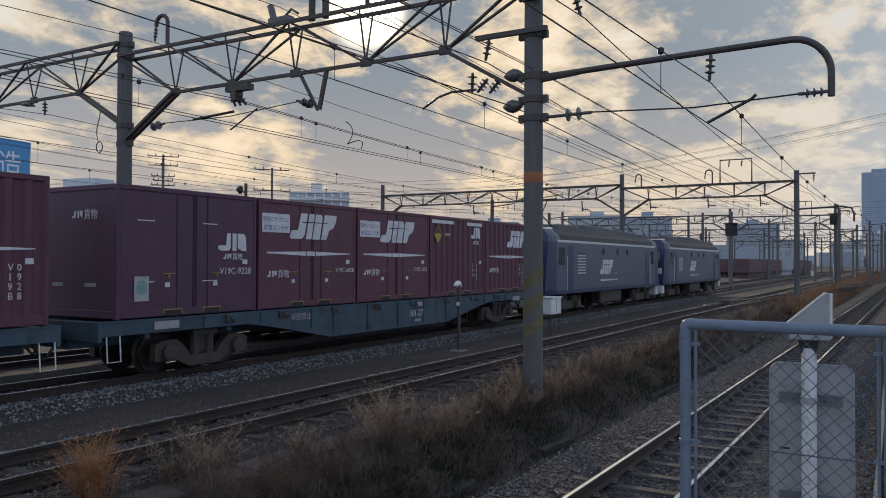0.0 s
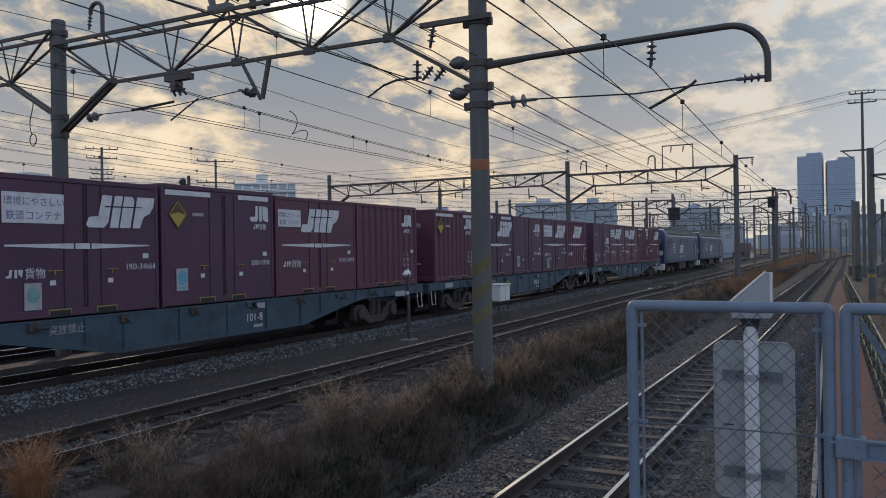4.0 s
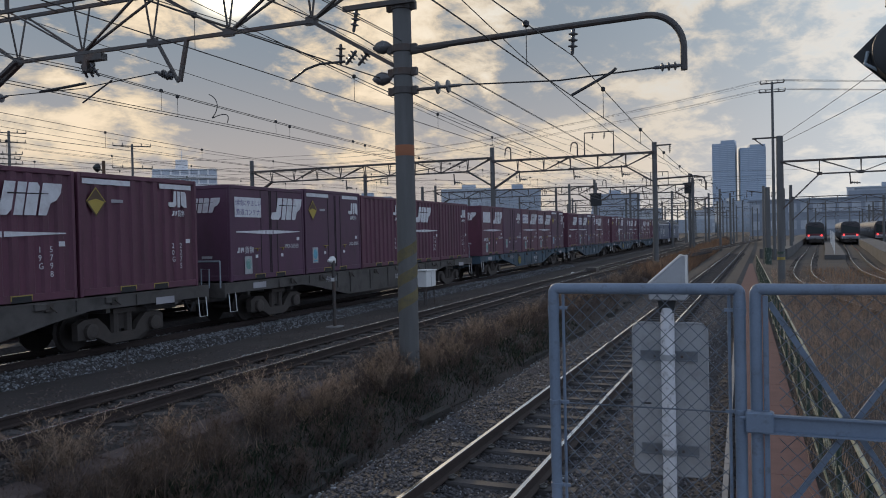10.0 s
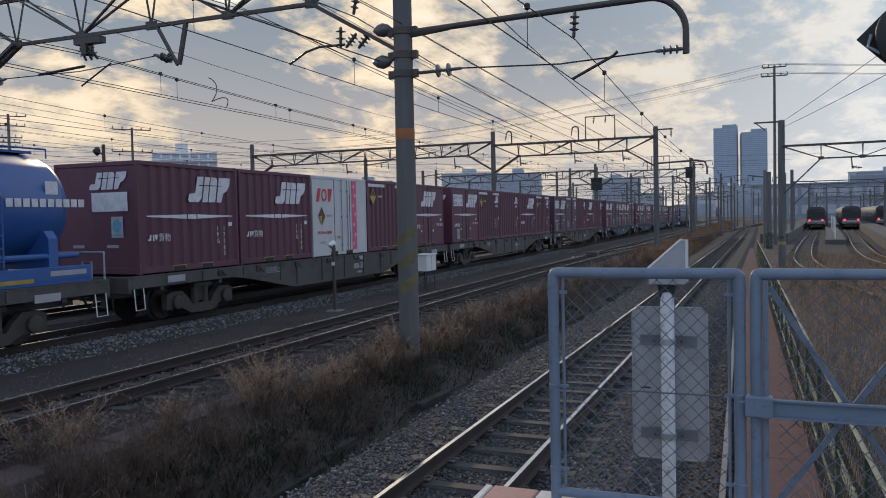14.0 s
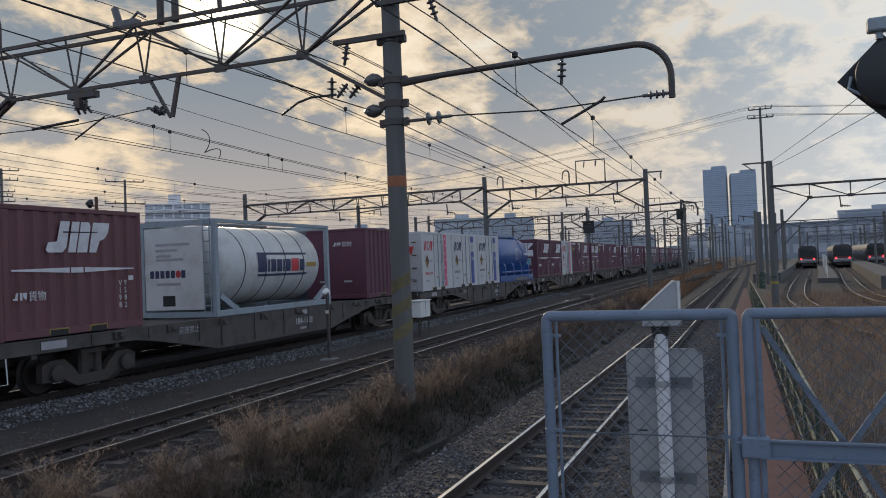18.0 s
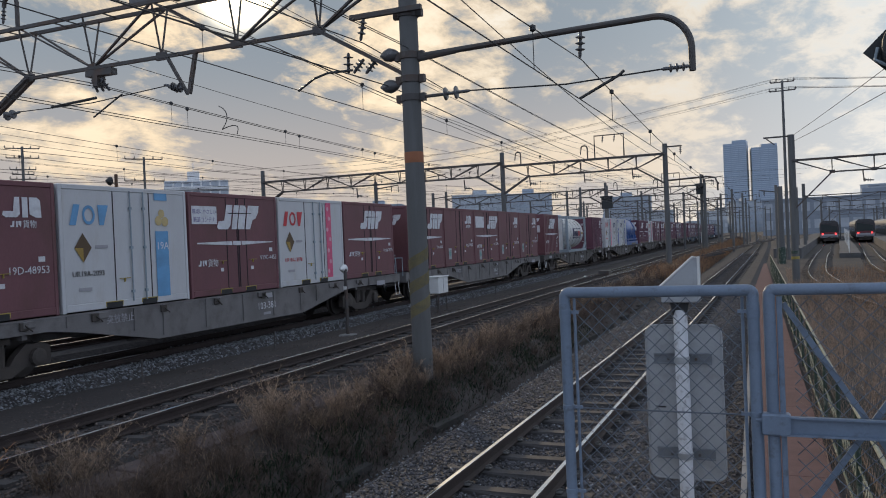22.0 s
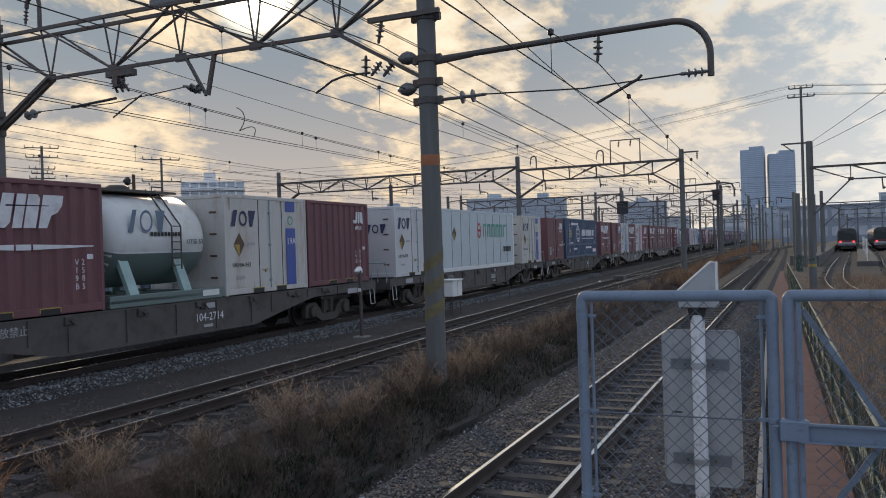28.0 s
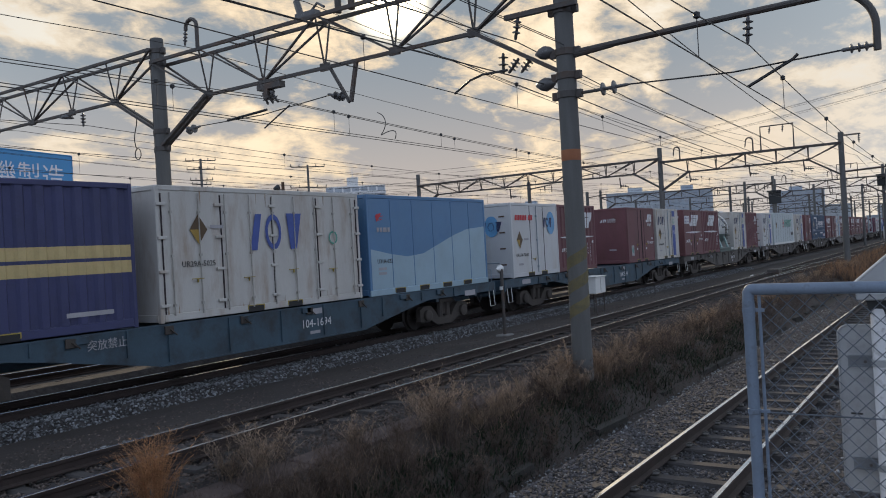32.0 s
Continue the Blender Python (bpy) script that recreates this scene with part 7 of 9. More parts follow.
TRAIN = [
    ("101-27", "wagon_blue", None, False, [R("19G-12043", "wide"), R("20G-1087", "letter", True), P("V19C-1701", "wide", "words", leaf=False), P("V19C-6028", "wide", "words", leaf=False), D("V19C-9228", "letter")]),
    ("100-27", "wagon_blue", -2.6, False, [R("V19B-0928", "wide"), D("19D-32438", "wide", "words"), D("19D-44320", "letter"), D("20D-76", "wide", "", True), R("20G-2661", "letter", True)]),
    ("101-8", "wagon_blue", None, False, [R("19G-18602"), P("V19C-1892", "wide", "words", leaf=False), D("20D-1378", "letter", "", True), D("19D-34664", "wide", "words"), R("19G-11083", "wide")]),
    ("101-28", "wagon_blue", -2.7, False, [D("20D-9337", "letter", "", True), P("19D-35343", "wide", "words"), P("19D-41732", "wide", "words"), D("19D-45689", "letter"), P("19D-17413", "wide", "plain")]),
    ("101-34", "wagon_grey", None, True, [R("19G-21050"), R("V19B-6885", "wide"), R("19G-22688"), D("20D-8005", "letter", "", True), D("19D-36363", "wide", "words")]),
    ("100-34", "wagon_grey", None, False, [R("20G-2275", "letter", True), R("19G-5798", "wide"), R("19G-21938"), R("20G-733", "letter", True), P("19D-80754", "wide", "words")]),
    ("100-33", "wagon_grey", None, False, [P("V19B-6872", leaf=False), R("20G-1669", "letter", True), W("UR19A-12809", "pink"), R("19G-18066", "wide"), R("19G-17365", "wide")]),
    ("106-912", "wagon_grey", None, True, [("tank", "blue"), None, W("UR19A-412", "blue"), W("UR19A-12", "blue"), W("UR19A-15208", "pink")]),
    ("104-1103", "wagon_grey", None, False, [R("19G-18201"), None, ("tank", "white"), None, R("V19B-9582", "wide", False, "maroon2")]),
    ("104-211", "wagon_pale", None, True, [P("19G-19399", "letter", mat="maroon2"), P("19G-21984", "letter", mat="maroon2"), P("19G-10044", "wide", "plain", mat="maroon2"), P("19G-19980", "letter", mat="maroon2"), P("19G-9563", "wide", "plain", mat="maroon2")]),
    ("103-381", "wagon_pale", None, True, [P("V19B-7074", leaf=False, mat="maroon2"), W("UR19A-12378", "pink"), P("V19C-4453", "wide", "words", mat="maroon2", leaf=False), W("UR19A-2093", "light blue"), P("19D-48953", "letter", mat="maroon2")]),
    ("106-205", "wagon_grey", None, True, [P("V19C-401", "wide", "words", mat="maroon2", leaf=False), None, ("long", "globe", 9.4, "blue corrugated thirty-one-foot container with a white globe"), None, P("19D-44074", "letter", mat="maroon2")]),
    ("106-317", "wagon_grey", None, True, [W("UR19A-468", "blue", "reefer_beige"), None, ("long", "pale", 9.4, "pale thirty-one-foot container with green lettering"), None, W("UR19A-233", "blue")]),
    ("104-2714", "wagon_grey", None, False, [R("19G-21860", "letter", False, "maroon2"), W("UR19A-963", "blue", "reefer_beige"), ("tank", "small"), R("V19B-2585", "wide", False, "maroon2"), P("V19C-5203", "wide", "words", mat="maroon2", leaf=False)]),
    ("104-2599", "wagon_blue", -3.0, True, [W("UR19A-528", "blue", "reefer_beige"), P("19D-44380", "letter", mat="maroon2"), None, R("19G-17099", "wide", False, "maroon2"), ("super",)]),
    ("104-1694", "wagon_blue", None, False, [("long", "bright", 6.06, "bright blue container with a pale painted wave"), None, ("long", "doors", 6.06, "aged beige container with many side doors"), None, ("long", "navy", 6.06, "navy corrugated container with a cream band")]),
]


def super_container():
    ob = white_container("UR17A-70182", "plain", "reefer_white")
    ob["label"] = "tall clean white insulated container with a blue disc"
    x = CW + 0.004
    mark(flat([oval(0.34, 0.42, 24)], "sky_blue", "emblem"), ob, 1.22, 1.88, x - 0.001)
    mark(flat([[(u, 0), (u + 0.14, 0), (u + 0.18, 0.18), (u + 0.04, 0.18)] for u in (0, 0.18, 0.36, 0.54, 0.72, 1.0, 1.18)], "red_ink", "emblem"), ob, -1.60, 1.98, x)
    rear_mark(flat([oval(0.28, 0.36, 20)], "sky_blue", "emblem"), ob, 0.45, 1.80)
    return ob


LOAD_SHIFT = {2: 0.15, 5: -0.08, 12: 0.14, 13: 0.15, 15: 0.22}              # loads that stand a little forward on their wagon


def make_train():
    for k, (number, mat, wheel_at, railing, loads) in enumerate(TRAIN, 1):
        back = wagon_back(k)
        runs(make_wagon(number, mat, wheel_at, railing), back)
        for slot, load in enumerate(loads):
            if not load:
                continue
            off = 7.60 - 3.80 * slot + (0.32 if load[1:2] == ("UR19A-528",) else 0.12 if load == ("super",) else 0.0)
            if load[0] == "box":
                ob = box_container(*load[1:])
            elif load[0] == "white":
                ob = white_container(*load[1:])
            elif load[0] == "super":
                ob = super_container()
            elif load[0] == "tank":
                ob = tank_container(load[1])
                if load[1] == "blue":
                    off = 5.72
            else:
                ob = long_container(*load[1:])
                if load[2] > 7:
                    off = -0.40
                if load[2] < 7:
                    off = 6.55 - 6.55 * (slot // 2) - (0.15 if slot == 0 else 0.0)
            runs(ob, back - off - LOAD_SHIFT.get(k, 0.0), FLOOR - 0.04)


make_train()


# ---- locomotives ----
def loco_section(z_scale=1.0):
    return [(-1.40, 0.95), (-1.42, 1.15), (-1.42, 3.15), (-1.36, 3.45), (-1.05, 3.72), (1.05, 3.72), (1.36, 3.45), (1.42, 3.15), (1.42, 1.15), (1.40, 0.95)]


def make_loco(moving=True):
    """An electric freight locomotive: blue-grey sides, dark blue cab ends, sloping windscreens."""
    ob = thing("electric_locomotive", "blue and grey electric freight locomotive with white cornice lines", "locomotive", "locomotives")
    H_ = 8.7
    sec = loco_section()
    body = Shape()
    ys = [-H_ + 1.15, H_ - 1.15]
    k = len(sec)
    body.add([(x, y, z) for y in ys for x, z in sec], [(i, i + k, (i + 1) % k + k, (i + 1) % k) for i in range(k)] + [tuple(range(k)), tuple(range(2 * k - 1, k - 1, -1))])
    part("body", body, "loco_grey", ob)
    for sg in (-1, 1):
        cab = Shape()
        y0 = sg * (H_ - 1.15)
        rings = [(y0, 0.0, 1.0), (sg * (H_ - 0.35), 0.0, 0.985), (sg * (H_ - 0.05), 0.0, 0.95)]
        v = []
        for y, _, f in rings:
            for x, z in sec:
                yy = y
                if z > 2.0:
                    yy = y - sg * (z - 2.0) * 0.34 * (1.0 if y != y0 else 0.0)
                v.append((x * f, yy, z))
        fc = []
        for r in range(2):
            fc += [(r * k + i, r * k + (i + 1) % k, (r + 1) * k + (i + 1) % k, (r + 1) * k + i) for i in range(k)]
        fc.append(tuple(2 * k + i for i in range(k)))
        cab.add(v, fc)
        part("cab", cab, "loco_blue", ob, "dark blue cab end")
        yy = sg * (H_ - 0.05)
        ws = Shape()
        for a, b in ((-1.15, -0.06), (0.06, 1.15)):
            p = [(a, 2.15), (b, 2.15), (b, 2.95), (a, 2.95)]
            ws.add([(x * 0.95, yy - sg * ((z - 2.0) * 0.34 - 0.02), z) for x, z in p] + [(x * 0.95, yy - sg * ((z - 2.0) * 0.34 + 0.02), z) for x, z in p], [(0, 1, 2, 3), (7, 6, 5, 4), (0, 4, 5, 1), (1, 5, 6, 2), (2, 6, 7, 3), (3, 7, 4, 0)])
        part("windscreen", ws, "glass", ob)
        part("front_panel", Shape().box(-1.25, 1.25, min(yy - 0.02, yy + 0.03), max(yy - 0.02, yy + 0.03), 1.62, 1.98, 0.01), "loco_white", ob)
        for x in (-0.95, 0.95):
            part("headlight", Shape().lathe([(0.001, -0.05), (0.09, -0.04), (0.09, 0.04), (0.001, 0.05)], (x, yy, 1.35), "y", 12), "loco_white", ob)
        part("roof_cap", Shape().add([(-1.30, sg * (H_ - 1.7), 3.40), (1.30, sg * (H_ - 1.7), 3.40), (1.22, sg * (H_ - 0.62), 3.22), (-1.22, sg * (H_ - 0.62), 3.22), (-1.0, sg * (H_ - 1.7), 3.80), (1.0, sg * (H_ - 1.7), 3.80), (0.95, sg * (H_ - 0.80), 3.66), (-0.95, sg * (H_ - 0.80), 3.66)], [(0, 3, 2, 1), (4, 5, 6, 7), (0, 1, 5, 4), (1, 2, 6, 5), (2, 3, 7, 6), (3, 0, 4, 7)]), "loco_white", ob, "white roof cap")
        part("skirt", Shape().box(-1.3, 1.3, min(yy - sg * 0.5, yy), max(yy - sg * 0.5, yy), 0.42, 0.95, 0.05), "loco_white", ob)
        part("coupler", Shape().box(-0.16, 0.16, min(yy, yy + sg * 0.5), max(yy, yy + sg * 0.5), 0.72, 1.0, 0.03), "bogie", ob)
        for sx in (-1, 1):
            part("side_window", Shape().box(min(sx * 1.40, sx * 1.432), max(sx * 1.40, sx * 1.432), sg * (H_ - 1.75) - 0.33, sg * (H_ - 1.75) + 0.33, 2.2, 2.95, 0.01), "glass", ob)
            part("cab_door", Shape().box(min(sx * 1.40, sx * 1.428), max(sx * 1.40, sx * 1.428), sg * (H_ - 2.75) - 0.36, sg * (H_ - 2.75) + 0.36, 1.0, 3.05, 0.01), "loco_blue", ob)
            part("hand_rail", Shape().tube([(sx * 1.46, sg * (H_ - 2.3), 1.1), (sx * 1.46, sg * (H_ - 2.3), 2.6)], 0.018, 6), "loco_white", ob)
    for sx in (-1, 1):
        part("cornice", Shape().box(min(sx * 1.405, sx * 1.440), max(sx * 1.405, sx * 1.440), -H_ + 1.2, H_ - 1.2, 3.16, 3.26), "loco_white", ob)
        part("sill_band", Shape().box(min(sx * 1.40, sx * 1.424), max(sx * 1.40, sx * 1.424), -H_ + 1.2, H_ - 1.2, 0.96, 1.12), "loco_blue", ob)
        for y in (-4.6,):
            gr = part("grille", Shape().box(min(sx * 1.40, sx * 1.426), max(sx * 1.40, sx * 1.426), y - 0.55, y + 0.55, 1.75, 2.75), "loco_blue", ob)
            for i in range(7):
                part("louvre", Shape().box(min(sx * 1.41, sx * 1.44), max(sx * 1.41, sx * 1.44), y - 0.52, y + 0.52, 1.80 + 0.13 * i, 1.86 + 0.13 * i), "loco_white", gr)
        for y in (-1.6, 0.6, 2.2):
            part("side_window", Shape().lathe([(0.001, -0.02), (0.17, -0.015), (0.17, 0.015), (0.001, 0.02)], (sx * 1.42, y, 2.85), "x", 14), "glass", ob)
        part("side_tank", Shape().box(min(sx * 0.8, sx * 1.3), max(sx * 0.8, sx * 1.3), -1.6, 1.6, 0.35, 0.95, 0.04), "bogie", ob)
    mark(LOGO_WIDE, ob, -1.9, 1.75, 1.425, scale=(1.1, 1.1))
    mark(flat([[(0, 0), (2.6, 0.02), (2.6, 0.07), (0, 0.09)]], "decal", "stripe"), ob, -2.0, 1.42, 1.425)
    mark(SMALL_BARS, ob, 0.2, 1.75, 1.425)
    for y, L_, w_, h_ in ((-4.6, 2.4, 0.85, 0.30), (-1.4, 2.8, 0.95, 0.38), (1.9, 2.6, 0.9, 0.34), (4.9, 2.0, 0.8, 0.28)):
        part("roof_box", Shape().box(-w_, w_, y - L_ / 2, y + L_ / 2, 3.70, 3.70 + h_, 0.05), "roofgear", ob)
    part("roof_cover", Shape().prism([(-1.40, 3.26), (-1.375, 3.47), (-1.06, 3.745), (1.06, 3.745), (1.375, 3.47), (1.40, 3.26)], 2 * H_ - 3.2, ((0, -H_ + 1.6, 0), (1, 0, 0), (0, 0, 1), (0, 1, 0))), "roof_dark", ob, "sooty dark roof")
    for sx in (-1, 1):
        part("roof_rail", Shape().box(sx * 1.12 - 0.04, sx * 1.12 + 0.04, -6.6, 6.6, 3.66, 3.86), "roofgear", ob)
    for y in (-6.2, 6.2):
        pg = Shape().box(-0.6, 0.6, y - 0.5, y + 0.5, 3.78, 3.84)
        for sx in (-1, 1):
            pg.tube([(sx * 0.5, y + 0.5, 3.85), (sx * 0.45, y - 0.7, 4.35), (sx * 0.4, y + 0.1, 5.05 if y < 0 else 4.2)], 0.03, 6)
        pg.tube([(-0.85, y + 0.1, 5.08 if y < 0 else 4.22), (0.85, y + 0.1, 5.08 if y < 0 else 4.22)], 0.03, 6)
        part("pantograph", pg, "steel", ob)
    for y in (-5.6, 0.0, 5.6):
        add_bogie(ob, y, 1.15, LOCO_BOGIE)
    return ob


_lb = Shape()
for sx_ in (-1, 1):
    _lb.prism([(-1.6, 0.35), (-1.6, 0.75), (-0.7, 0.85), (-0.5, 0.62), (0.5, 0.62), (0.7, 0.85), (1.6, 0.75), (1.6, 0.35), (0.8, 0.28), (-0.8, 0.28)], 0.16, ((sx_ * 1.04 - 0.08, 0, 0), (0, 1, 0), (0, 0, 1), (1, 0, 0)))
    for y_ in (-1.15, 1.15):
        _lb.box(sx_ * 1.15 - 0.12, sx_ * 1.15 + 0.12, y_ - 0.24, y_ + 0.24, 0.26, 0.62, 0.04)
        _lb.tube([(sx_ * 1.12, y_ - 0.35, 0.5), (sx_ * 1.12, y_ - 0.35, 0.85)], 0.09, 8).tube([(sx_ * 1.12, y_ + 0.35, 0.5), (sx_ * 1.12, y_ + 0.35, 0.85)], 0.09, 8)
_lb.box(-1.0, 1.0, -0.3, 0.3, 0.4, 0.9)
LOCO_BOGIE = _lb.mesh("bogie", "bogie")
runs(make_loco(), -WAGON - 9.25)
runs(make_loco(), -WAGON - 9.25 - 18.3)
parked = make_loco()
parked["label"] = "parked blue electric locomotive on the rear track"
WHEELS = [w for w in WHEELS if w[0].parent.parent is not parked]
for c_ in [c for c in parked.children if c.name.startswith("pantograph")]:
    bpy.data.objects.remove(c_)
parked.matrix_basis = pose(back_line(18.5), 26.05, FAR_Z, 0, 0, HEAD)

# ---- platform end, fence and sign ----
def make_platform():
    p = solid("platform", Shape().box(-1.42, 6.0, -14.0, 4.10, -0.5, PLATFORM_Z - 0.012, 0.02), "concrete", "concrete platform end", "platform", kind="structure")
    x = -1.43
    i = 0
    while x < 3.0:
        w = (0.05, 0.26)[i] if i < 2 else 0.60
        part("edge_slab", Shape().box(x + 0.003, x + w - 0.003, 3.80, 4.12, PLATFORM_Z - 0.06, PLATFORM_Z, 0.008), "tile_red" if i in (1, 5) else "tile_white", p)
        x += w
        i += 1
    y = -2.0
    while y < 3.15:
        part("paving_slab", Shape().box(-1.43, -1.02, y + 0.003, y + 0.597, PLATFORM_Z - 0.05, PLATFORM_Z, 0.006), "tile_white", p)
        y += 0.6


make_platform()
FY = FENCE_Y


def chain_link(parent, x0, x1, z0, z1, y, pitch=0.077, r=0.0022, plane="xz"):
    """Woven diamond mesh: two families of slanting wires, one a hair in front of the other."""
    wires = []
    span = z1 - z0
    for fam in (1, -1):
        c = -span
        while c < (x1 - x0) + span:
            a = [(c, 0.0), (c + span, span)] if fam > 0 else [(c, span), (c + span, 0.0)]
            (ua, va), (ub, vb) = a
            lo, hi = max(ua, 0.0), min(ub, x1 - x0)
            if hi - lo > 0.01:
                f = lambda u: va + (vb - va) * (u - ua) / (ub - ua)
                wires.append(((lo, f(lo)), (hi, f(hi)), fam))
            c += pitch
    for (u0, v0), (u1, v1), fam in wires:
        n = max(2, int(abs(u1 - u0) / (pitch / 2)))
        pts = []
        for i in range(n + 1):
            t = i / n
            pts.append((x0 + u0 + (u1 - u0) * t, y + fam * 0.003 * (1 if i % 2 else -1), z0 + v0 + (v1 - v0) * t))
        part("mesh_wire", Shape().tube(pts, r, 4), "mesh_wire", parent)


def make_fence():
    f = thing("mesh_fence_panel", "blue-grey tubular steel fence panel with chain-link mesh", "fence")
    z0, z1, x0, x1, r = PLATFORM_Z + 0.04, 2.325, -1.005, -0.105, 0.0275
    pts = [(x0, FY, z0 + 0.05)] + [(x0, FY, z1 - 0.06)] + [(x0 + 0.02 - 0.02 * math.cos(a), FY, z1 - 0.02 + 0.02 * math.sin(a)) for a in (0.4, 0.8, 1.2, 1.57)] + [(x1 - 0.02, FY, z1)] + [(x1 - 0.02 + 0.02 * math.sin(a), FY, z1 - 0.02 + 0.02 * math.cos(a)) for a in (0.4, 0.8, 1.2, 1.57)] + [(x1, FY, z0 + 0.05)]
    part("tube_frame", Shape().tube(pts, r, 14), "fence_blue", f, smooth=True)
    part("bottom_tube", Shape().tube([(x0, FY, z0), (x1, FY, z0)], r * 0.9, 12), "fence_blue", f, smooth=True)
    for x in (x0, x1):
        part("corner_sleeve", Shape().tube([(x, FY, z1 - 0.13), (x, FY, z1 - 0.055)], r * 1.07, 14), "fence_blue", f, smooth=True)
        part("foot", Shape().tube([(x, FY, PLATFORM_Z), (x, FY, z0 + 0.06)], r, 12), "fence_blue", f, smooth=True)
        s = 1 if x == x0 else -1
        part("edge_bar", Shape().tube([(x + s * 0.048, FY + 0.01, z0 + 0.02), (x + s * 0.048, FY + 0.01, z1 - 0.03)], 0.008, 8), "fence_blue", f)
        for z in (z0 + 0.12, 1.74, z1 - 0.10):
            part("clip_band", Shape().lathe([(0.028, -0.013), (0.0305, -0.011), (0.0305, 0.011), (0.028, 0.013)], (x, FY, z), "z", 14).box(min(x, x + s * 0.07), max(x, x + s * 0.07), FY + 0.0, FY + 0.012, z - 0.008, z + 0.008), "fence_blue", f)
    part("tension_wire", Shape().tube([(x0, FY + 0.006, 1.735), (x1, FY + 0.006, 1.735)], 0.004, 5), "mesh_wire", f)
    chain_link(f, x0 + 0.06, x1 - 0.06, z0 + 0.02, z1 - 0.03, FY + 0.012)

    g = thing("mesh_gate", "blue-grey steel gate with a channel rail, cross braces and mesh", "gate")
    gx0, gx1 = -0.035, 1.25
    pts = [(gx0, FY, z0)] + [(gx0, FY, z1 - 0.06)] + [(gx0 + 0.02 - 0.02 * math.cos(a), FY, z1 - 0.02 + 0.02 * math.sin(a)) for a in (0.4, 0.8, 1.2, 1.57)] + [(gx1, FY, z1), (gx1, FY, z0)]
    part("tube_frame", Shape().tube(pts, r, 14), "fence_blue", g, smooth=True)
    part("inner_post", Shape().box(gx0 + 0.031, gx0 + 0.056, FY - 0.010, FY + 0.020, z0 - 0.02, z1 - 0.03, 0.004), "fence_blue", g)
    part("channel_rail", Shape().box(gx0 + 0.03, gx1, FY - 0.052, FY - 0.022, 1.655, 1.665).box(gx0 + 0.03, gx1, FY - 0.030, FY - 0.022, 1.655, 1.745).box(gx0 + 0.03, gx1, FY - 0.052, FY - 0.022, 1.735, 1.745), "fence_blue", g)
    part("brace", Shape().beam((gx0 + 0.06, FY + 0.03, 2.26), (0.62, FY + 0.03, 1.30), 0.016, 0.026), "fence_blue", g)
    part("brace", Shape().beam((0.02, FY + 0.045, 1.18), (0.75, FY + 0.045, 2.26), 0.016, 0.026), "fence_blue", g)
    part("latch", Shape().box(gx0 - 0.05, gx0 + 0.075, FY - 0.055, FY + 0.01, 1.655, 1.755, 0.008).tube([(gx0 - 0.075, FY - 0.02, 1.72), (gx0 + 0.02, FY - 0.02, 1.72)], 0.012, 8), "fence_blue", g)
    part("bottom_tube", Shape().tube([(gx0, FY, z0), (gx1, FY, z0)], r * 0.9, 12), "fence_blue", g, smooth=True)
    for x in (gx0, gx1):
        part("foot", Shape().tube([(x, FY, PLATFORM_Z), (x, FY, z0 + 0.06)], r, 12), "fence_blue", g, smooth=True)
    chain_link(g, gx0 + 0.10, gx1 - 0.03, z0 + 0.02, z1 - 0.03, FY + 0.012, 0.082)


make_fence()


def rounded(x0, x1, z0, z1, rad, n=6):
    out = []
    for cx, cz, a0 in ((x1 - rad, z1 - rad, 0), (x0 + rad, z1 - rad, 90), (x0 + rad, z0 + rad, 180), (x1 - rad, z0 + rad, 270)):
        out += [(cx + rad * math.cos(radians(a0 + 90 * i / n)), cz + rad * math.sin(radians(a0 + 90 * i / n))) for i in range(n + 1)]
    return out


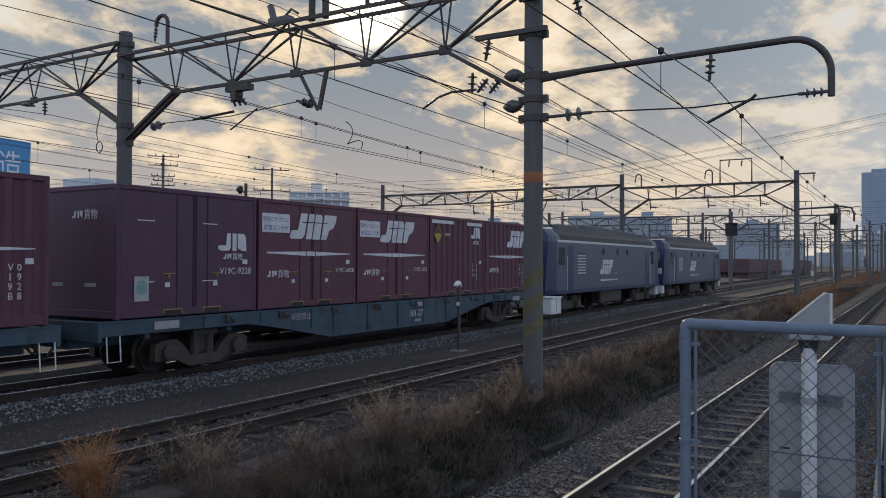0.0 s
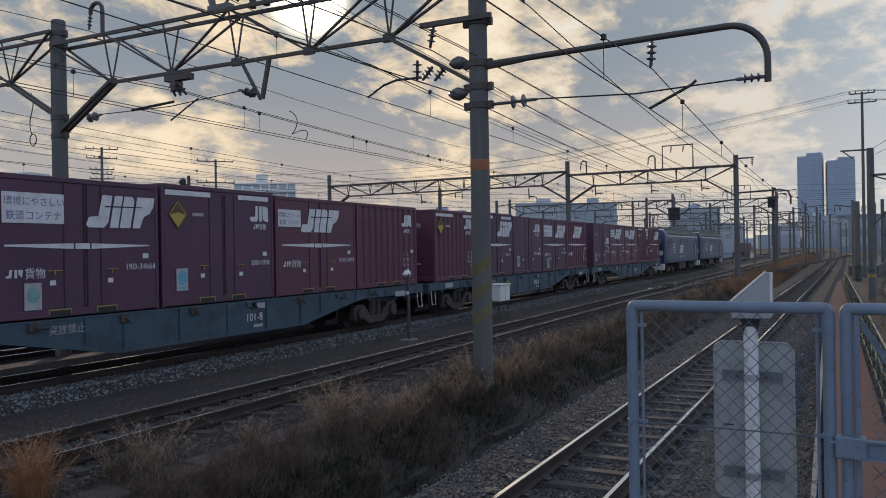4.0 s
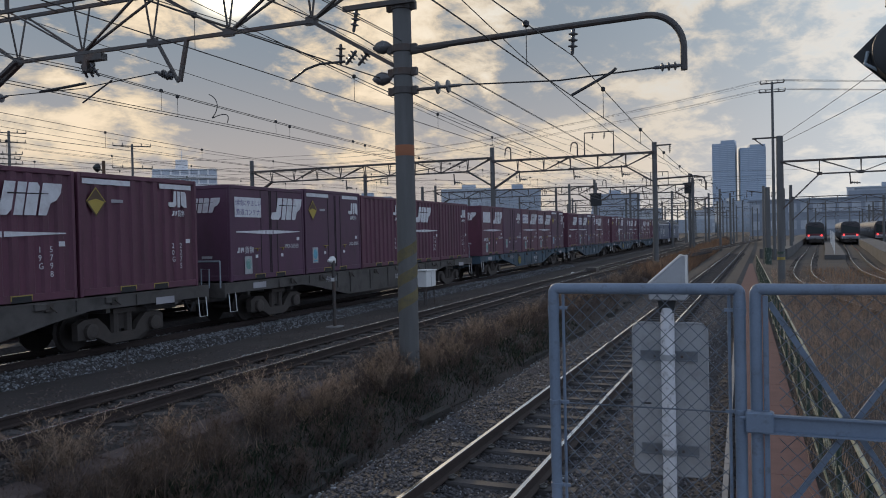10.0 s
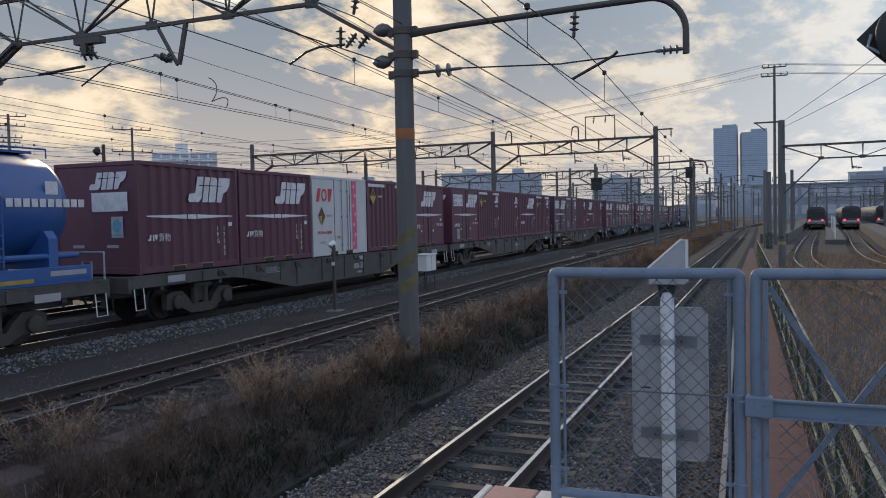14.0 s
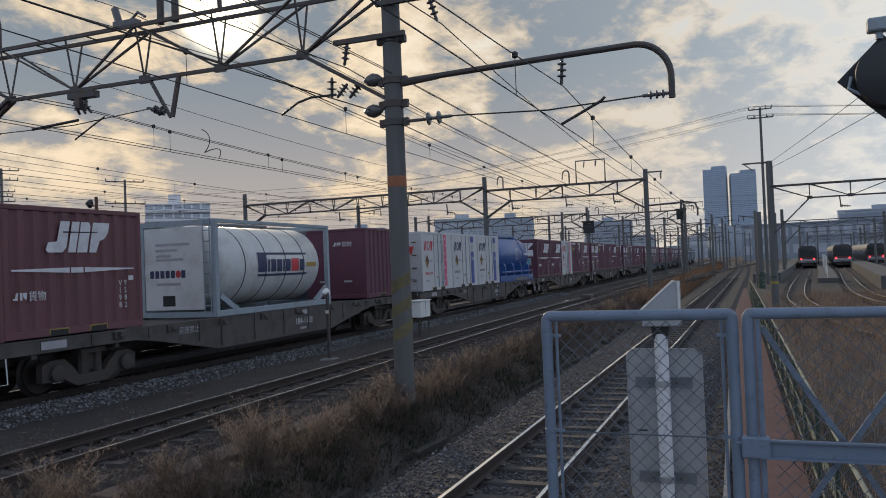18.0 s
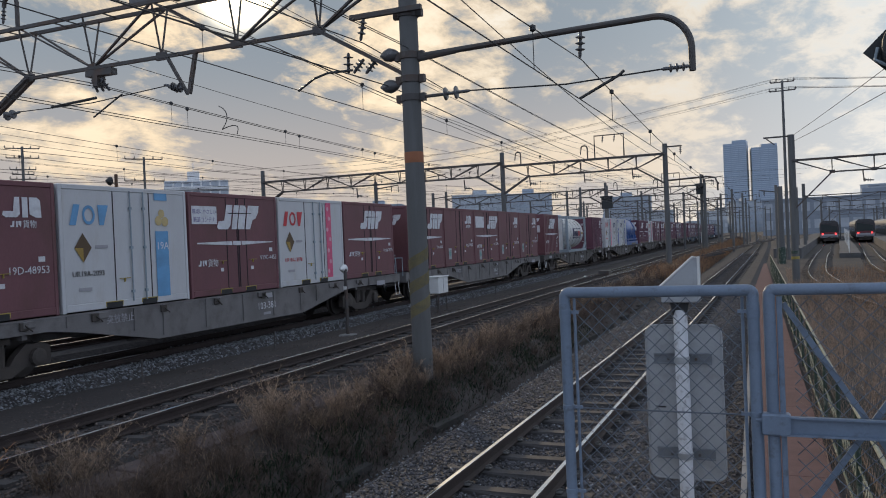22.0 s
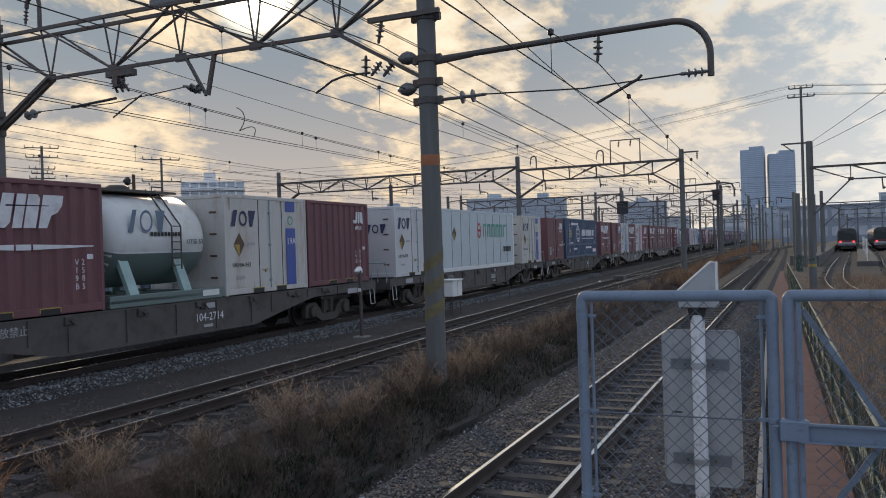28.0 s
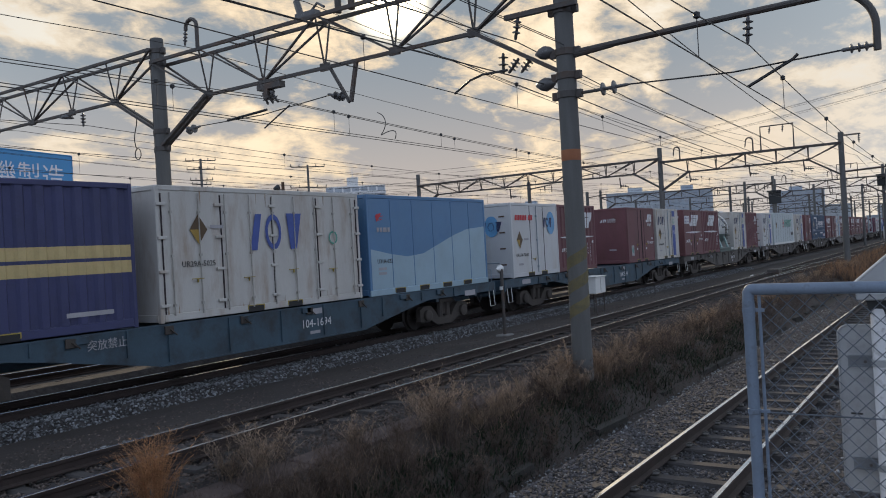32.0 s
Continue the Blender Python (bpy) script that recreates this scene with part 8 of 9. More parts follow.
def make_track_sign():
    y = 5.0
    s = thing("track_sign", "grey sign plate on a chipped white post with a lamp hood", "sign")
    part("sign_plate", Shape().prism(rounded(-0.765, -0.315, 1.10, 2.045, 0.055), 0.004, ((0, y + 0.052, 0), (1, 0, 0), (0, 0, 1), (0, 1, 0))), "sign_back", s)
    part("plate_rim", Shape().tube([(a, y + 0.050, b) for a, b in rounded(-0.762, -0.318, 1.103, 2.042, 0.055)], 0.006, 6, True), "sign_back", s)
    part("post", Shape().lathe([(0.041, ground_z(-0.545, y)), (0.041, 2.12), (0.035, 2.14), (0.001, 2.145)], (-0.545, y, 0), "z", 18), "post_white", s, smooth=True)
    for z in (1.26, 1.84):
        part("rail_bracket", Shape().box(-0.715, -0.375, y + 0.030, y + 0.050, z - 0.032, z - 0.024).box(-0.715, -0.375, y + 0.030, y + 0.050, z + 0.024, z + 0.032).box(-0.715, -0.375, y + 0.044, y + 0.050, z - 0.032, z + 0.032), "bracket", s)
        part("band_clamp", Shape().lathe([(0.043, -0.02), (0.047, -0.018), (0.047, 0.018), (0.043, 0.02)], (-0.545, y, z), "z", 18), "sign_back", s, smooth=True)
        for x in (-0.625, -0.465):
            part("bolt", Shape().lathe([(0.009, -0.010), (0.009, 0.0), (0.001, 0.001)][::-1], (x, y + 0.025, z), "y", 8), "steel", s)
    # black strip painted as the dark inside of a slot
    part("slot", Shape().box(-0.715, -0.655, y + 0.048, y + 0.0515, 1.535, 1.545), "black", s)
    # lamp hood on top: a wedge open towards the line
    hood = Shape().prism([(-0.70, 2.235), (-0.43, 2.235), (-0.43, 2.455), (-0.455, 2.455)], 0.20, ((0, y - 0.06, 0), (1, 0, 0), (0, 0, 1), (0, 1, 0)))
    part("lamp_hood", hood, "sign_back", s)
    part("hood_rim", Shape().tube([(-0.705, y - 0.06, 2.24), (-0.455, y - 0.06, 2.462), (-0.425, y - 0.06, 2.462), (-0.425, y - 0.06, 2.235)], 0.007, 6), "white", s)
    part("hood_base", Shape().box(-0.645, -0.425, y - 0.07, y + 0.15, 2.19, 2.232, 0.006), "sign_back", s)
    part("swivel", Shape().prism([(-0.60, 2.19), (-0.49, 2.19), (-0.505, 2.11), (-0.585, 2.11)], 0.05, ((0, y - 0.025, 0), (1, 0, 0), (0, 0, 1), (0, 1, 0))), "signal_dark", s)


make_track_sign()


def make_repeater():
    y, cx, cz, d = 6.0, 0.865, 3.745, 0.285
    s = thing("repeater_signal", "black diamond-shaped repeater signal hanging from a grey bracket", "signal")
    part("backboard", Shape().prism([(-d, 0), (0, -d), (d, 0), (0, d)], 0.012, ((cx, y, cz), (1, 0, 0), (0, 0, 1), (0, 1, 0))), "signal_dark", s)
    part("lamp_drum", Shape().lathe([(0.20, -0.13), (0.215, -0.12), (0.215, 0.0)], (cx + 0.03, y, cz), "y", 24), "signal_dark", s, smooth=True)
    part("cable", Shape().tube([(cx - 0.20, y - 0.02, cz + 0.02), (cx - 0.22, y - 0.03, cz - 0.06), (cx - 0.15, y - 0.05, cz - 0.11)], 0.012, 6), "frame_grey", s)
    part("hanger", Shape().tube([(cx - 0.02, y, cz + d - 0.03), (cx - 0.02, y, 4.06)], 0.024, 10), "frame_grey", s)
    part("bracket", Shape().box(cx - 0.09, 2.3, y - 0.05, y + 0.05, 4.05, 4.14, 0.01), "frame_grey", s)
    part("post", Shape().lathe([(0.07, ground_z(2.25, y)), (0.06, 4.3)], (2.25, y, 0), "z", 14), "frame_grey", s, smooth=True)


make_repeater()


# ---- walkway and green fence beside the track ----
def rail_fence_x(y):
    return 0.855 - 0.023 * y


def make_walkway():
    w = thing("walkway", "narrow red-brown painted concrete walkway", "walkway", kind="structure")
    y = 4.3
    while y < 70:
        L_ = 1.95
        a, b = rail_fence_x(y) - 0.10, rail_fence_x(y + L_) - 0.10
        z = -0.30
        s = Shape().add([(a - 0.86, y + 0.006, z), (a, y + 0.006, z), (b, y + L_ - 0.006, z), (b - 0.86, y + L_ - 0.006, z),
                         (a - 0.86, y + 0.006, z - 0.12), (a, y + 0.006, z - 0.12), (b, y + L_ - 0.006, z - 0.12), (b - 0.86, y + L_ - 0.006, z - 0.12)],
                        [(0, 1, 2, 3), (4, 7, 6, 5), (0, 4, 5, 1), (1, 5, 6, 2), (2, 6, 7, 3), (3, 7, 4, 0)])
        part("slab", s, "walkway", w)
        y += L_
    k = thing("white_kerb", "thin weathered pale kerb along the walkway", "kerb", kind="structure")
    for i in range(14):
        y = 4.3 + 2.0 * i
        part("kerb_stone", Shape().add([(rail_fence_x(q) - 1.10 + dx, q, zz) for q in (y + 0.01, y + 1.99) for dx in (0.0, 0.06) for zz in (-0.45, -0.26)], [(0, 1, 3, 2), (4, 6, 7, 5), (0, 4, 5, 1), (2, 3, 7, 6), (1, 5, 7, 3), (0, 2, 6, 4)]), "concrete", k)


make_walkway()


def make_green_fence():
    f = thing("green_fence", "peeling green pipe-and-mesh fence along the walkway", "fence")
    ys = [4.6 + 2.0 * i for i in range(27)]
    for y in ys:
        part("post", Shape().tube([(rail_fence_x(y), y, -0.5), (rail_fence_x(y), y, 0.80)], 0.026, 8), "green_paint", f)
    for a, b in zip(ys, ys[1:]):
        for z, r in ((0.80, 0.020), (0.28, 0.012), (-0.22, 0.016)):
            part("rail", Shape().tube([(rail_fence_x(a), a, z), (rail_fence_x(b), b, z)], r, 8), "peeled_rail" if z > 0.5 else "green_paint", f)
    s = Shape()
    y = 4.7
    while y < 40:
        step = 0.16 if y < 16 else 0.36
        for sg in (1, -1):
            z0, z1 = (-0.2, 0.78) if sg > 0 else (0.78, -0.2)
            s.beam((rail_fence_x(y), y, z0), (rail_fence_x(y + 0.98), y + 0.98, z1), 0.0035)
        y += step
    part("mesh", s, "green_mesh", f, kind="stuff")
    t = thing("cable_duct", "old pale pipes lying at the foot of the green fence", "pipe")
    part("pipe", Shape().tube([(rail_fence_x(y) + 0.16 + 0.02 * math.sin(y), y, -0.24) for y in np.arange(4.5, 40, 1.5)], 0.040, 8), "peeled_rail", t)
    part("pipe", Shape().tube([(rail_fence_x(y) + 0.30, y, -0.30) for y in np.arange(4.5, 40, 1.5)], 0.05, 8), "rusty", t)


make_green_fence()

# ---- lineside things ----
def make_lineside():
    s = thing("track_phone_post", "slim grey post with a small white horn lamp", "signal post")
    x, y = -11.55, 20.2
    part("post", Shape().tube([(x, y, -0.1), (x, y, 1.95)], 0.05, 10), "steel", s, smooth=True)
    part("horn", Shape().lathe([(0.03, -0.14), (0.06, -0.04), (0.13, 0.10), (0.12, 0.11), (0.001, 0.02)], (x - 0.06, y - 0.05, 1.95), "y", 14), "white", s, smooth=True)
    part("plate", Shape().box(x - 0.05, x + 0.05, y - 0.062, y - 0.05, 1.35, 1.45), "white", s)
    part("foot_block", Shape().box(x - 0.2, x + 0.2, y - 0.2, y + 0.2, -0.1, 0.06, 0.02), "concrete", s)
    b = thing("relay_box", "white lineside relay box on thin legs", "relay box")
    x, y = -11.6, 27.0
    part("cabinet", Shape().box(x - 0.25, x + 0.25, y - 0.45, y + 0.45, 0.74, 1.32, 0.015), "white", b)
    part("lid", Shape().box(x - 0.29, x + 0.29, y - 0.49, y + 0.49, 1.32, 1.36, 0.008), "white", b)
    for dx in (-0.2, 0.2):
        for dy in (-0.38, 0.38):
            part("leg", Shape().tube([(x + dx, y + dy, -0.1), (x + dx, y + dy, 0.75)], 0.025, 8), "steel", b)
    part("door_line", Shape().box(x + 0.251, x + 0.256, y - 0.005, y + 0.005, 0.78, 1.28), "seal", b)
    for yy in (12.8, 17.6, 36.0):
        m = solid("marker_stake", Shape().tube([(-12.1 - 0.01 * yy, yy, -0.1), (-12.1 - 0.01 * yy, yy, 0.45)], 0.02, 6), "steel", "thin lineside marker stake", "stake", "marker stakes")
    w = solid("white_stone_marker", Shape().lathe([(0.12, 0.0), (0.16, 0.08), (0.10, 0.18), (0.001, 0.22)], (-10.7, 47.5, 0.0), "z", 10), "white", "small white-painted stone marker", "marker")
    # concrete trough lids along the bank
    t = thing("cable_trough", "row of weathered concrete trough lids along the bank", "cable trough", kind="structure")
    y = 2.0
    while y < 48:
        L_ = 0.98
        xx = -6.86 + 0.016 * (y - 8) if y < 20 else -6.67
        p = part("trough_lid", Shape().box(-0.25, 0.25, 0.006, L_ - 0.006, 0, 0.12, 0.012), "trough", t)
        p.matrix_basis = pose(xx, y, 0.055 + random.uniform(-0.012, 0.012), random.uniform(-0.6, 0.6), random.uniform(-1, 1), random.uniform(-0.5, 0.5))
        y += L_
    # broken edge blocks at the foot of the bank above the platform track
    e = thing("bank_edging", "dark broken concrete blocks edging the foot of the weedy bank", "edging", kind="structure")
    y = 3.0
    while y < 60:
        L_ = random.uniform(0.7, 1.5)
        if random.random() < 0.62:
            h_ = random.uniform(0.16, 0.27)
            p = part("edge_block", Shape().add([(-0.09 + random.uniform(-0.03, 0.03), 0.01, -0.1), (0.07, 0.02, -0.1), (0.06, L_ * 0.97, -0.1), (-0.09, L_ - 0.02, -0.1), (-0.08, 0.03, h_ + random.uniform(-0.05, 0.02)), (0.04 + random.uniform(-0.03, 0.02), 0.05, h_), (0.05 + random.uniform(-0.04, 0.02), L_ * 0.93, h_ + random.uniform(-0.04, 0.03)), (-0.08, L_ - 0.03, h_)], [(0, 3, 2, 1), (4, 5, 6, 7), (0, 1, 5, 4), (1, 2, 6, 5), (2, 3, 7, 6), (3, 0, 4, 7)]), "edging", e)
            p.matrix_basis = pose(-5.0 - 0.008 * (y - 10) + random.uniform(-0.05, 0.04), y, -0.52, random.uniform(-1.5, 1.5), random.uniform(-6, 6), random.uniform(-2, 2))
        y += L_
    # point blades and rodding at the crossover
    pt = thing("point_machine", "grey point machine beside the turnout", "point machine")
    part("case", Shape().box(-9.6, -9.0, 46.0, 46.9, 0.25, 0.55, 0.03), "steel", pt)
    part("rod", Shape().tube([(-9.0, 46.4, 0.3), (-7.9, 46.4, 0.32)], 0.025, 6), "rusty", pt)


make_lineside()


def make_cabinet(x, y, z, w, h, label):
    """A pale lineside equipment cabinet with a lid and a door."""
    c = thing("relay_cabinet", label, "relay box")
    part("cabinet", Shape().box(x - w / 2, x + w / 2, y - 0.3, y + 0.3, z, z + h, 0.02), "white", c)
    part("lid", Shape().box(x - w / 2 - 0.05, x + w / 2 + 0.05, y - 0.35, y + 0.35, z + h, z + h + 0.07, 0.01), "white", c)
    part("door", Shape().box(x - w / 2 + 0.06, x + w / 2 - 0.06, y - 0.325, y - 0.298, z + 0.12, z + h - 0.10, 0.008), "white", c)
    part("plinth", Shape().box(x - w / 2 + 0.04, x + w / 2 - 0.04, y - 0.26, y + 0.26, z - 0.45, z), "concrete", c)


make_cabinet(-11.9, 148.0, 0.45, 1.0, 1.9, "tall white equipment cabinet at the foot of a signal pole")
make_cabinet(-15.7, 150.0, 0.45, 0.7, 0.7, "low white box between the far tracks")


# ---- passenger yard on the right ----
def yard_gantry(y, x0, x1, top, bot, k):
    g = thing("yard_gantry", "grey lattice gantry over the passenger yard", "gantry", "gantries over the yard")
    for i, x in enumerate((x0, x1)):
        concrete_pole(g, x, y, -0.7, top + (1.35 if i == 0 else 0.6), 0.20, 0.17)
    truss(g, y, x0, x1, top, bot, 10 if x1 - x0 > 20 else 6, 0.2, 0.07, joined=k > 0, knee=1.9)
    for i in range(4):
        x = x0 + (x1 - x0) * (i + 0.6) / 4.2
        part("hanger_leg", Shape().beam((x, y, bot), (x + 0.05, y, bot - 0.6), 0.06), "steel", g)
        insulator(g, (x, y, bot - 0.5), (x + 0.5, y, bot - 0.56), 3, 0.08)
    if k == 0:
        part("crossarm", Shape().beam((x0 - 1.35, y, top + 1.30), (x0, y, top + 1.30), 0.08), "steel", g)
        part("steady_arm", Shape().tube([(x0 - 1.25, y, top + 1.28), (x0 - 0.8, y, top + 0.9)], 0.03, 6), "steel", g)
        for i in range(2):
            part("hazard_stripe", Shape().lathe([(0.198, 0.0), (0.202, 0.01), (0.202, 0.14), (0.198, 0.15)], (x0, y, 0.9 + 0.3 * i), "z", 16), "green_paint" if i else "yellow", g)
    return g


yard_gantry(46.0, 0.86, 24.0, 6.10, 5.38, 0)
for i_, y_ in enumerate((76, 98, 118, 142, 160, 180, 202, 225, 250, 280)):
    yard_gantry(y_, (1.25 if i_ % 3 == 1 else 12.6) + 0.075 * (y_ - 76), 32 + 0.06 * (y_ - 46), 6.0, 5.2, i_ + 1)
for x_, y_, t_ in ((0.05, 71.5, 6.1), (2.2, 98, 7.0), (4.0, 126, 7.0), (17.5, 120, 7.0), (25, 150, 7.2), (10.5, 160, 7.2), (32, 190, 7.2), (18, 200, 7.0), (40, 140, 7.2)):
    single_pole(x_, y_, t_, "dark steel-capped pole in the passenger yard", -1.3, False, 0.13)


def make_stub_pole():
    p = thing("transformer_pole", "dark concrete pole with a green guard at its foot", "pole")
    x, y = 0.33, 70.0
    concrete_pole(p, x, y, -0.6, 5.9, 0.24, 0.20)
    part("guard", Shape().lathe([(0.26, -0.4), (0.28, -0.38), (0.28, 1.0), (0.26, 1.02)], (x, y, 0), "z", 18), "green_paint", p, smooth=True)


make_stub_pole()


def make_power_pole(x, y, top, label, arms=((0.15, 1.0), (0.95, 1.1)), r=0.16, turn=0.0):
    p = thing("power_pole", label, "power pole", "power poles")
    part("pole", Shape().lathe([(r, -0.6), (r * 0.65, top)], (x, y, 0), "z", 12), "pole", p, smooth=True)
    c, s = math.cos(turn), math.sin(turn)
    for d, w in arms:
        z = top - d
        part("crossarm", Shape().beam((x - w * c, y - w * s, z), (x + w * c, y + w * s, z), 0.10), "steel", p)
        for u in (-1, -0.5, 0.5, 1):
            insulator(p, (x + u * w * c, y + u * w * s, z), (x + u * w * c, y + u * w * s + 0.0, z + 0.32), 2, 0.10)
    return p


make_power_pole(0.93, 80.0, 16.1, "tall slim power pole with two crossarms")
make_power_pole(-72.2, 60.0, 14.4, "distant power pole crowded with crossarms", ((0.2, 1.6), (1.2, 1.5), (2.4, 1.2), (2.9, 1.0), (3.4, 1.2)), 0.2, 0.9)
make_power_pole(-56.0, 60.0, 12.0, "distant power pole with two crossarms", ((0.2, 1.7), (2.3, 1.8)), 0.16, 0.9)
ph = thing("horn_post", "short post topped by a loudspeaker", "post")
part("post", Shape().tube([(-59.6, 60, -0.3), (-59.6, 60, 10.6)], 0.16, 8), "rusty", ph)
part("speaker", Shape().lathe([(0.1, -0.3), (0.45, 0.2), (0.001, 0.1)], (-60.6, 60, 10.0), "y", 10).beam((-60.6, 60, 10.0), (-59.6, 60, 9.6), 0.12), "signal_dark", ph)


def span_wire(a, b, sag, r, n=16):
    pts = []
    for i in range(n + 1):
        u = i / n
        pts.append([a[j] + (b[j] - a[j]) * u - (4 * sag * u * (1 - u) if j == 2 else 0) for j in range(3)])
    solid("power_line", Shape().tube(pts, r, 5), "wire", "thin power line high over the yard", "power line", "power lines")


for d_, z_ in ((-0.95, 15.97), (-0.5, 15.97), (0.5, 15.97), (-1.05, 15.17), (-0.55, 15.17), (0.55, 15.17)):
    span_wire((0.93 + d_, 80, z_ + 0.3), (-76 + d_, 119, z_ + 0.3), 1.6, 0.011)
    span_wire((0.93 + d_, 80, z_ + 0.3), (58.0, 104 + d_, z_ + 0.2), 0.5, 0.014)
span_wire((0.95, 46.0, 7.42), (6.5, 8.0, 8.1), 0.15, 0.012)
span_wire((0.95, 46.0, 7.10), (6.5, 8.0, 6.8), 0.15, 0.012)
for z_, a_ in ((10.6, -100), (9.6, -100), (8.8, -100), (11.6, -100), (10.0, -100)):
    span_wire((a_, 40, z_), (-10 + 6 * (z_ - 8), 190, z_ + 3.5), 1.2, 0.02)
    if z_ != 8.8:
        span_wire((a_, 62, z_ + 1.2), (-30, 72, z_ - 0.4), 0.8, 0.016)


def make_emu(x, y, heading):
    """The tail of a parked commuter train with lit tail lamps."""
    ob = thing("commuter_train", "parked commuter train with black front and red tail lamps", "train", "parked trains", at=pose(x, y, -0.28, 0, 0, heading))
    sec = [(-1.40, 0.75), (-1.46, 1.1), (-1.46, 2.9), (-1.35, 3.35), (-0.9, 3.66), (0.9, 3.66), (1.35, 3.35), (1.46, 2.9), (1.46, 1.1), (1.40, 0.75)]
    k = len(sec)
    for j in range(3):
        y0, y1 = j * 20.2 + (0.35 if j == 0 else 0.1), j * 20.2 + 19.9
        s = Shape().add([(a, yy, b) for yy in (y0, y1) for a, b in sec], [(i, i + k, (i + 1) % k + k, (i + 1) % k) for i in range(k)] + [tuple(range(k)), tuple(range(2 * k - 1, k - 1, -1))])
        part("car_body", s, "emu_body", ob)
        for i in range(5):
            part("side_window", Shape().box(-1.475, 1.475, y0 + 1.6 + 3.8 * i, y0 + 3.4 + 3.8 * i, 1.75, 2.6), "glass", ob)
    front = Shape()
    f2 = [(a * 0.96, 0.0 if b < 2.2 else (b - 2.2) * 0.16, b) for a, b in sec]
    front.add([(a, 0.36, b) for a, b in sec] + f2, [(i, (i + 1) % k, (i + 1) % k + k, i + k) for i in range(k)] + [tuple(range(k, 2 * k))])
    part("front_shell", front, "emu_red", ob)
    part("windscreen", Shape().add([(-1.25, -0.02, 1.75), (1.25, -0.02, 1.75), (1.15, 0.18, 3.2), (-1.15, 0.18, 3.2)], [(0, 1, 2, 3)]), "emu_glass", ob)
    part("front_mask", Shape().box(-1.30, 1.30, -0.03, 0.3, 1.42, 1.72, 0.03), "emu_band", ob, "dark red front band")
    part("bumper", Shape().box(-1.2, 1.2, -0.06, 0.3, 0.85, 1.15, 0.05), "emu_body", ob)
    part("number_box", Shape().box(-0.55, 0.55, 0.12, 0.2, 3.25, 3.45), "glass", ob)
    part("lower_panel", Shape().box(-1.34, 1.34, -0.05, 0.25, 0.82, 1.40, 0.04), "emu_lower", ob)
    for sx in (-1, 1):
        part("tail_lamp", Shape().lathe([(0.001, -0.05), (0.15, -0.04), (0.15, 0.06)], (sx * 0.98, -0.07, 1.44), "y", 12), "tail", ob, "lit red tail lamp")
    part("coupler", Shape().box(-0.2, 0.2, -0.5, 0.2, 0.6, 0.95, 0.04).box(-0.9, 0.9, 0.1, 0.9, 0.25, 0.75, 0.05), "bogie", ob)
    part("underframe", Shape().box(-1.2, 1.2, 1.0, 60, 0.3, 0.75), "bogie", ob)


make_emu(8.05, 148, -3.5)
make_emu(13.2, 146, -3.5)
make_emu(18.6, 150, -3.5)


def low_platform(name, xf, w, y0, y1, z, label):
    s = Shape()
    for a, b in zip(np.arange(y0, y1, 8.0), np.arange(y0 + 8.0, y1 + 8.0, 8.0)):
        v = [(xf(q) + dx, q, zz) for q in (a, b - 0.03) for dx in (0, w) for zz in (-0.7, z)]
        s.add(v, [(0, 1, 3, 2), (4, 6, 7, 5), (0, 4, 5, 1), (2, 3, 7, 6), (1, 5, 7, 3), (0, 2, 6, 4)])
    solid(name, s, "yard_concrete", label, "platform", kind="structure")


low_platform("yard_platform_1", lambda y: yard_x(y) - 4.2, 2.5, 84, 240, 0.55, "low concrete servicing platform beside a yard track")
low_platform("yard_platform_2", lambda y: yard_x(y) + 1.55, 1.75, 82, 240, -0.02, "narrow concrete servicing platform between two yard tracks")
low_platform("yard_platform_3", lambda y: yard_line_2(y) + 1.6, 2.2, 66, 240, 0.55, "long concrete servicing platform at the yard's edge")
for i_ in range(5):
    y_ = 84 + 14 * i_
    solid("floor_lamp_post", Shape().tube([(yard_x(y_) + 2.4, y_, -0.3), (yard_x(y_) + 2.4, y_, 2.0)], 0.04, 6), "white", "small white post on a servicing platform", "post", "platform posts")


# ---- far city ----
def far_building(name, x, y, w, d, h, mat, label, floors, bays, cat="building", turn=0.0, win="window_far", base=0.0):
    b = thing(name, label, cat, "distant buildings", at=pose(x, y, base, 0, 0, turn))
    part("wall", Shape().box(-w / 2, w / 2, -d / 2, d / 2, -3, h), mat, b)
    part("roof", Shape().box(-w / 2 - 0.3, w / 2 + 0.3, -d / 2 - 0.3, d / 2 + 0.3, h, h + 0.5), mat, b)
    part("roof_hut", Shape().box(-w * 0.14, w * 0.10, -d * 0.2, d * 0.2, h + 0.5, h + 3.0), mat, b)
    fh = h / floors
    me = Shape().box(-w / bays * 0.34, w / bays * 0.34, -0.12, 0.12, fh * 0.28, fh * 0.80).mesh("window", win)
    for i in range(floors):
        for j in range(bays):
            o = part("window", me, win, b)
            o.location = (-w / 2 + w * (j + 0.5) / bays, -d / 2, fh * i)
    return b


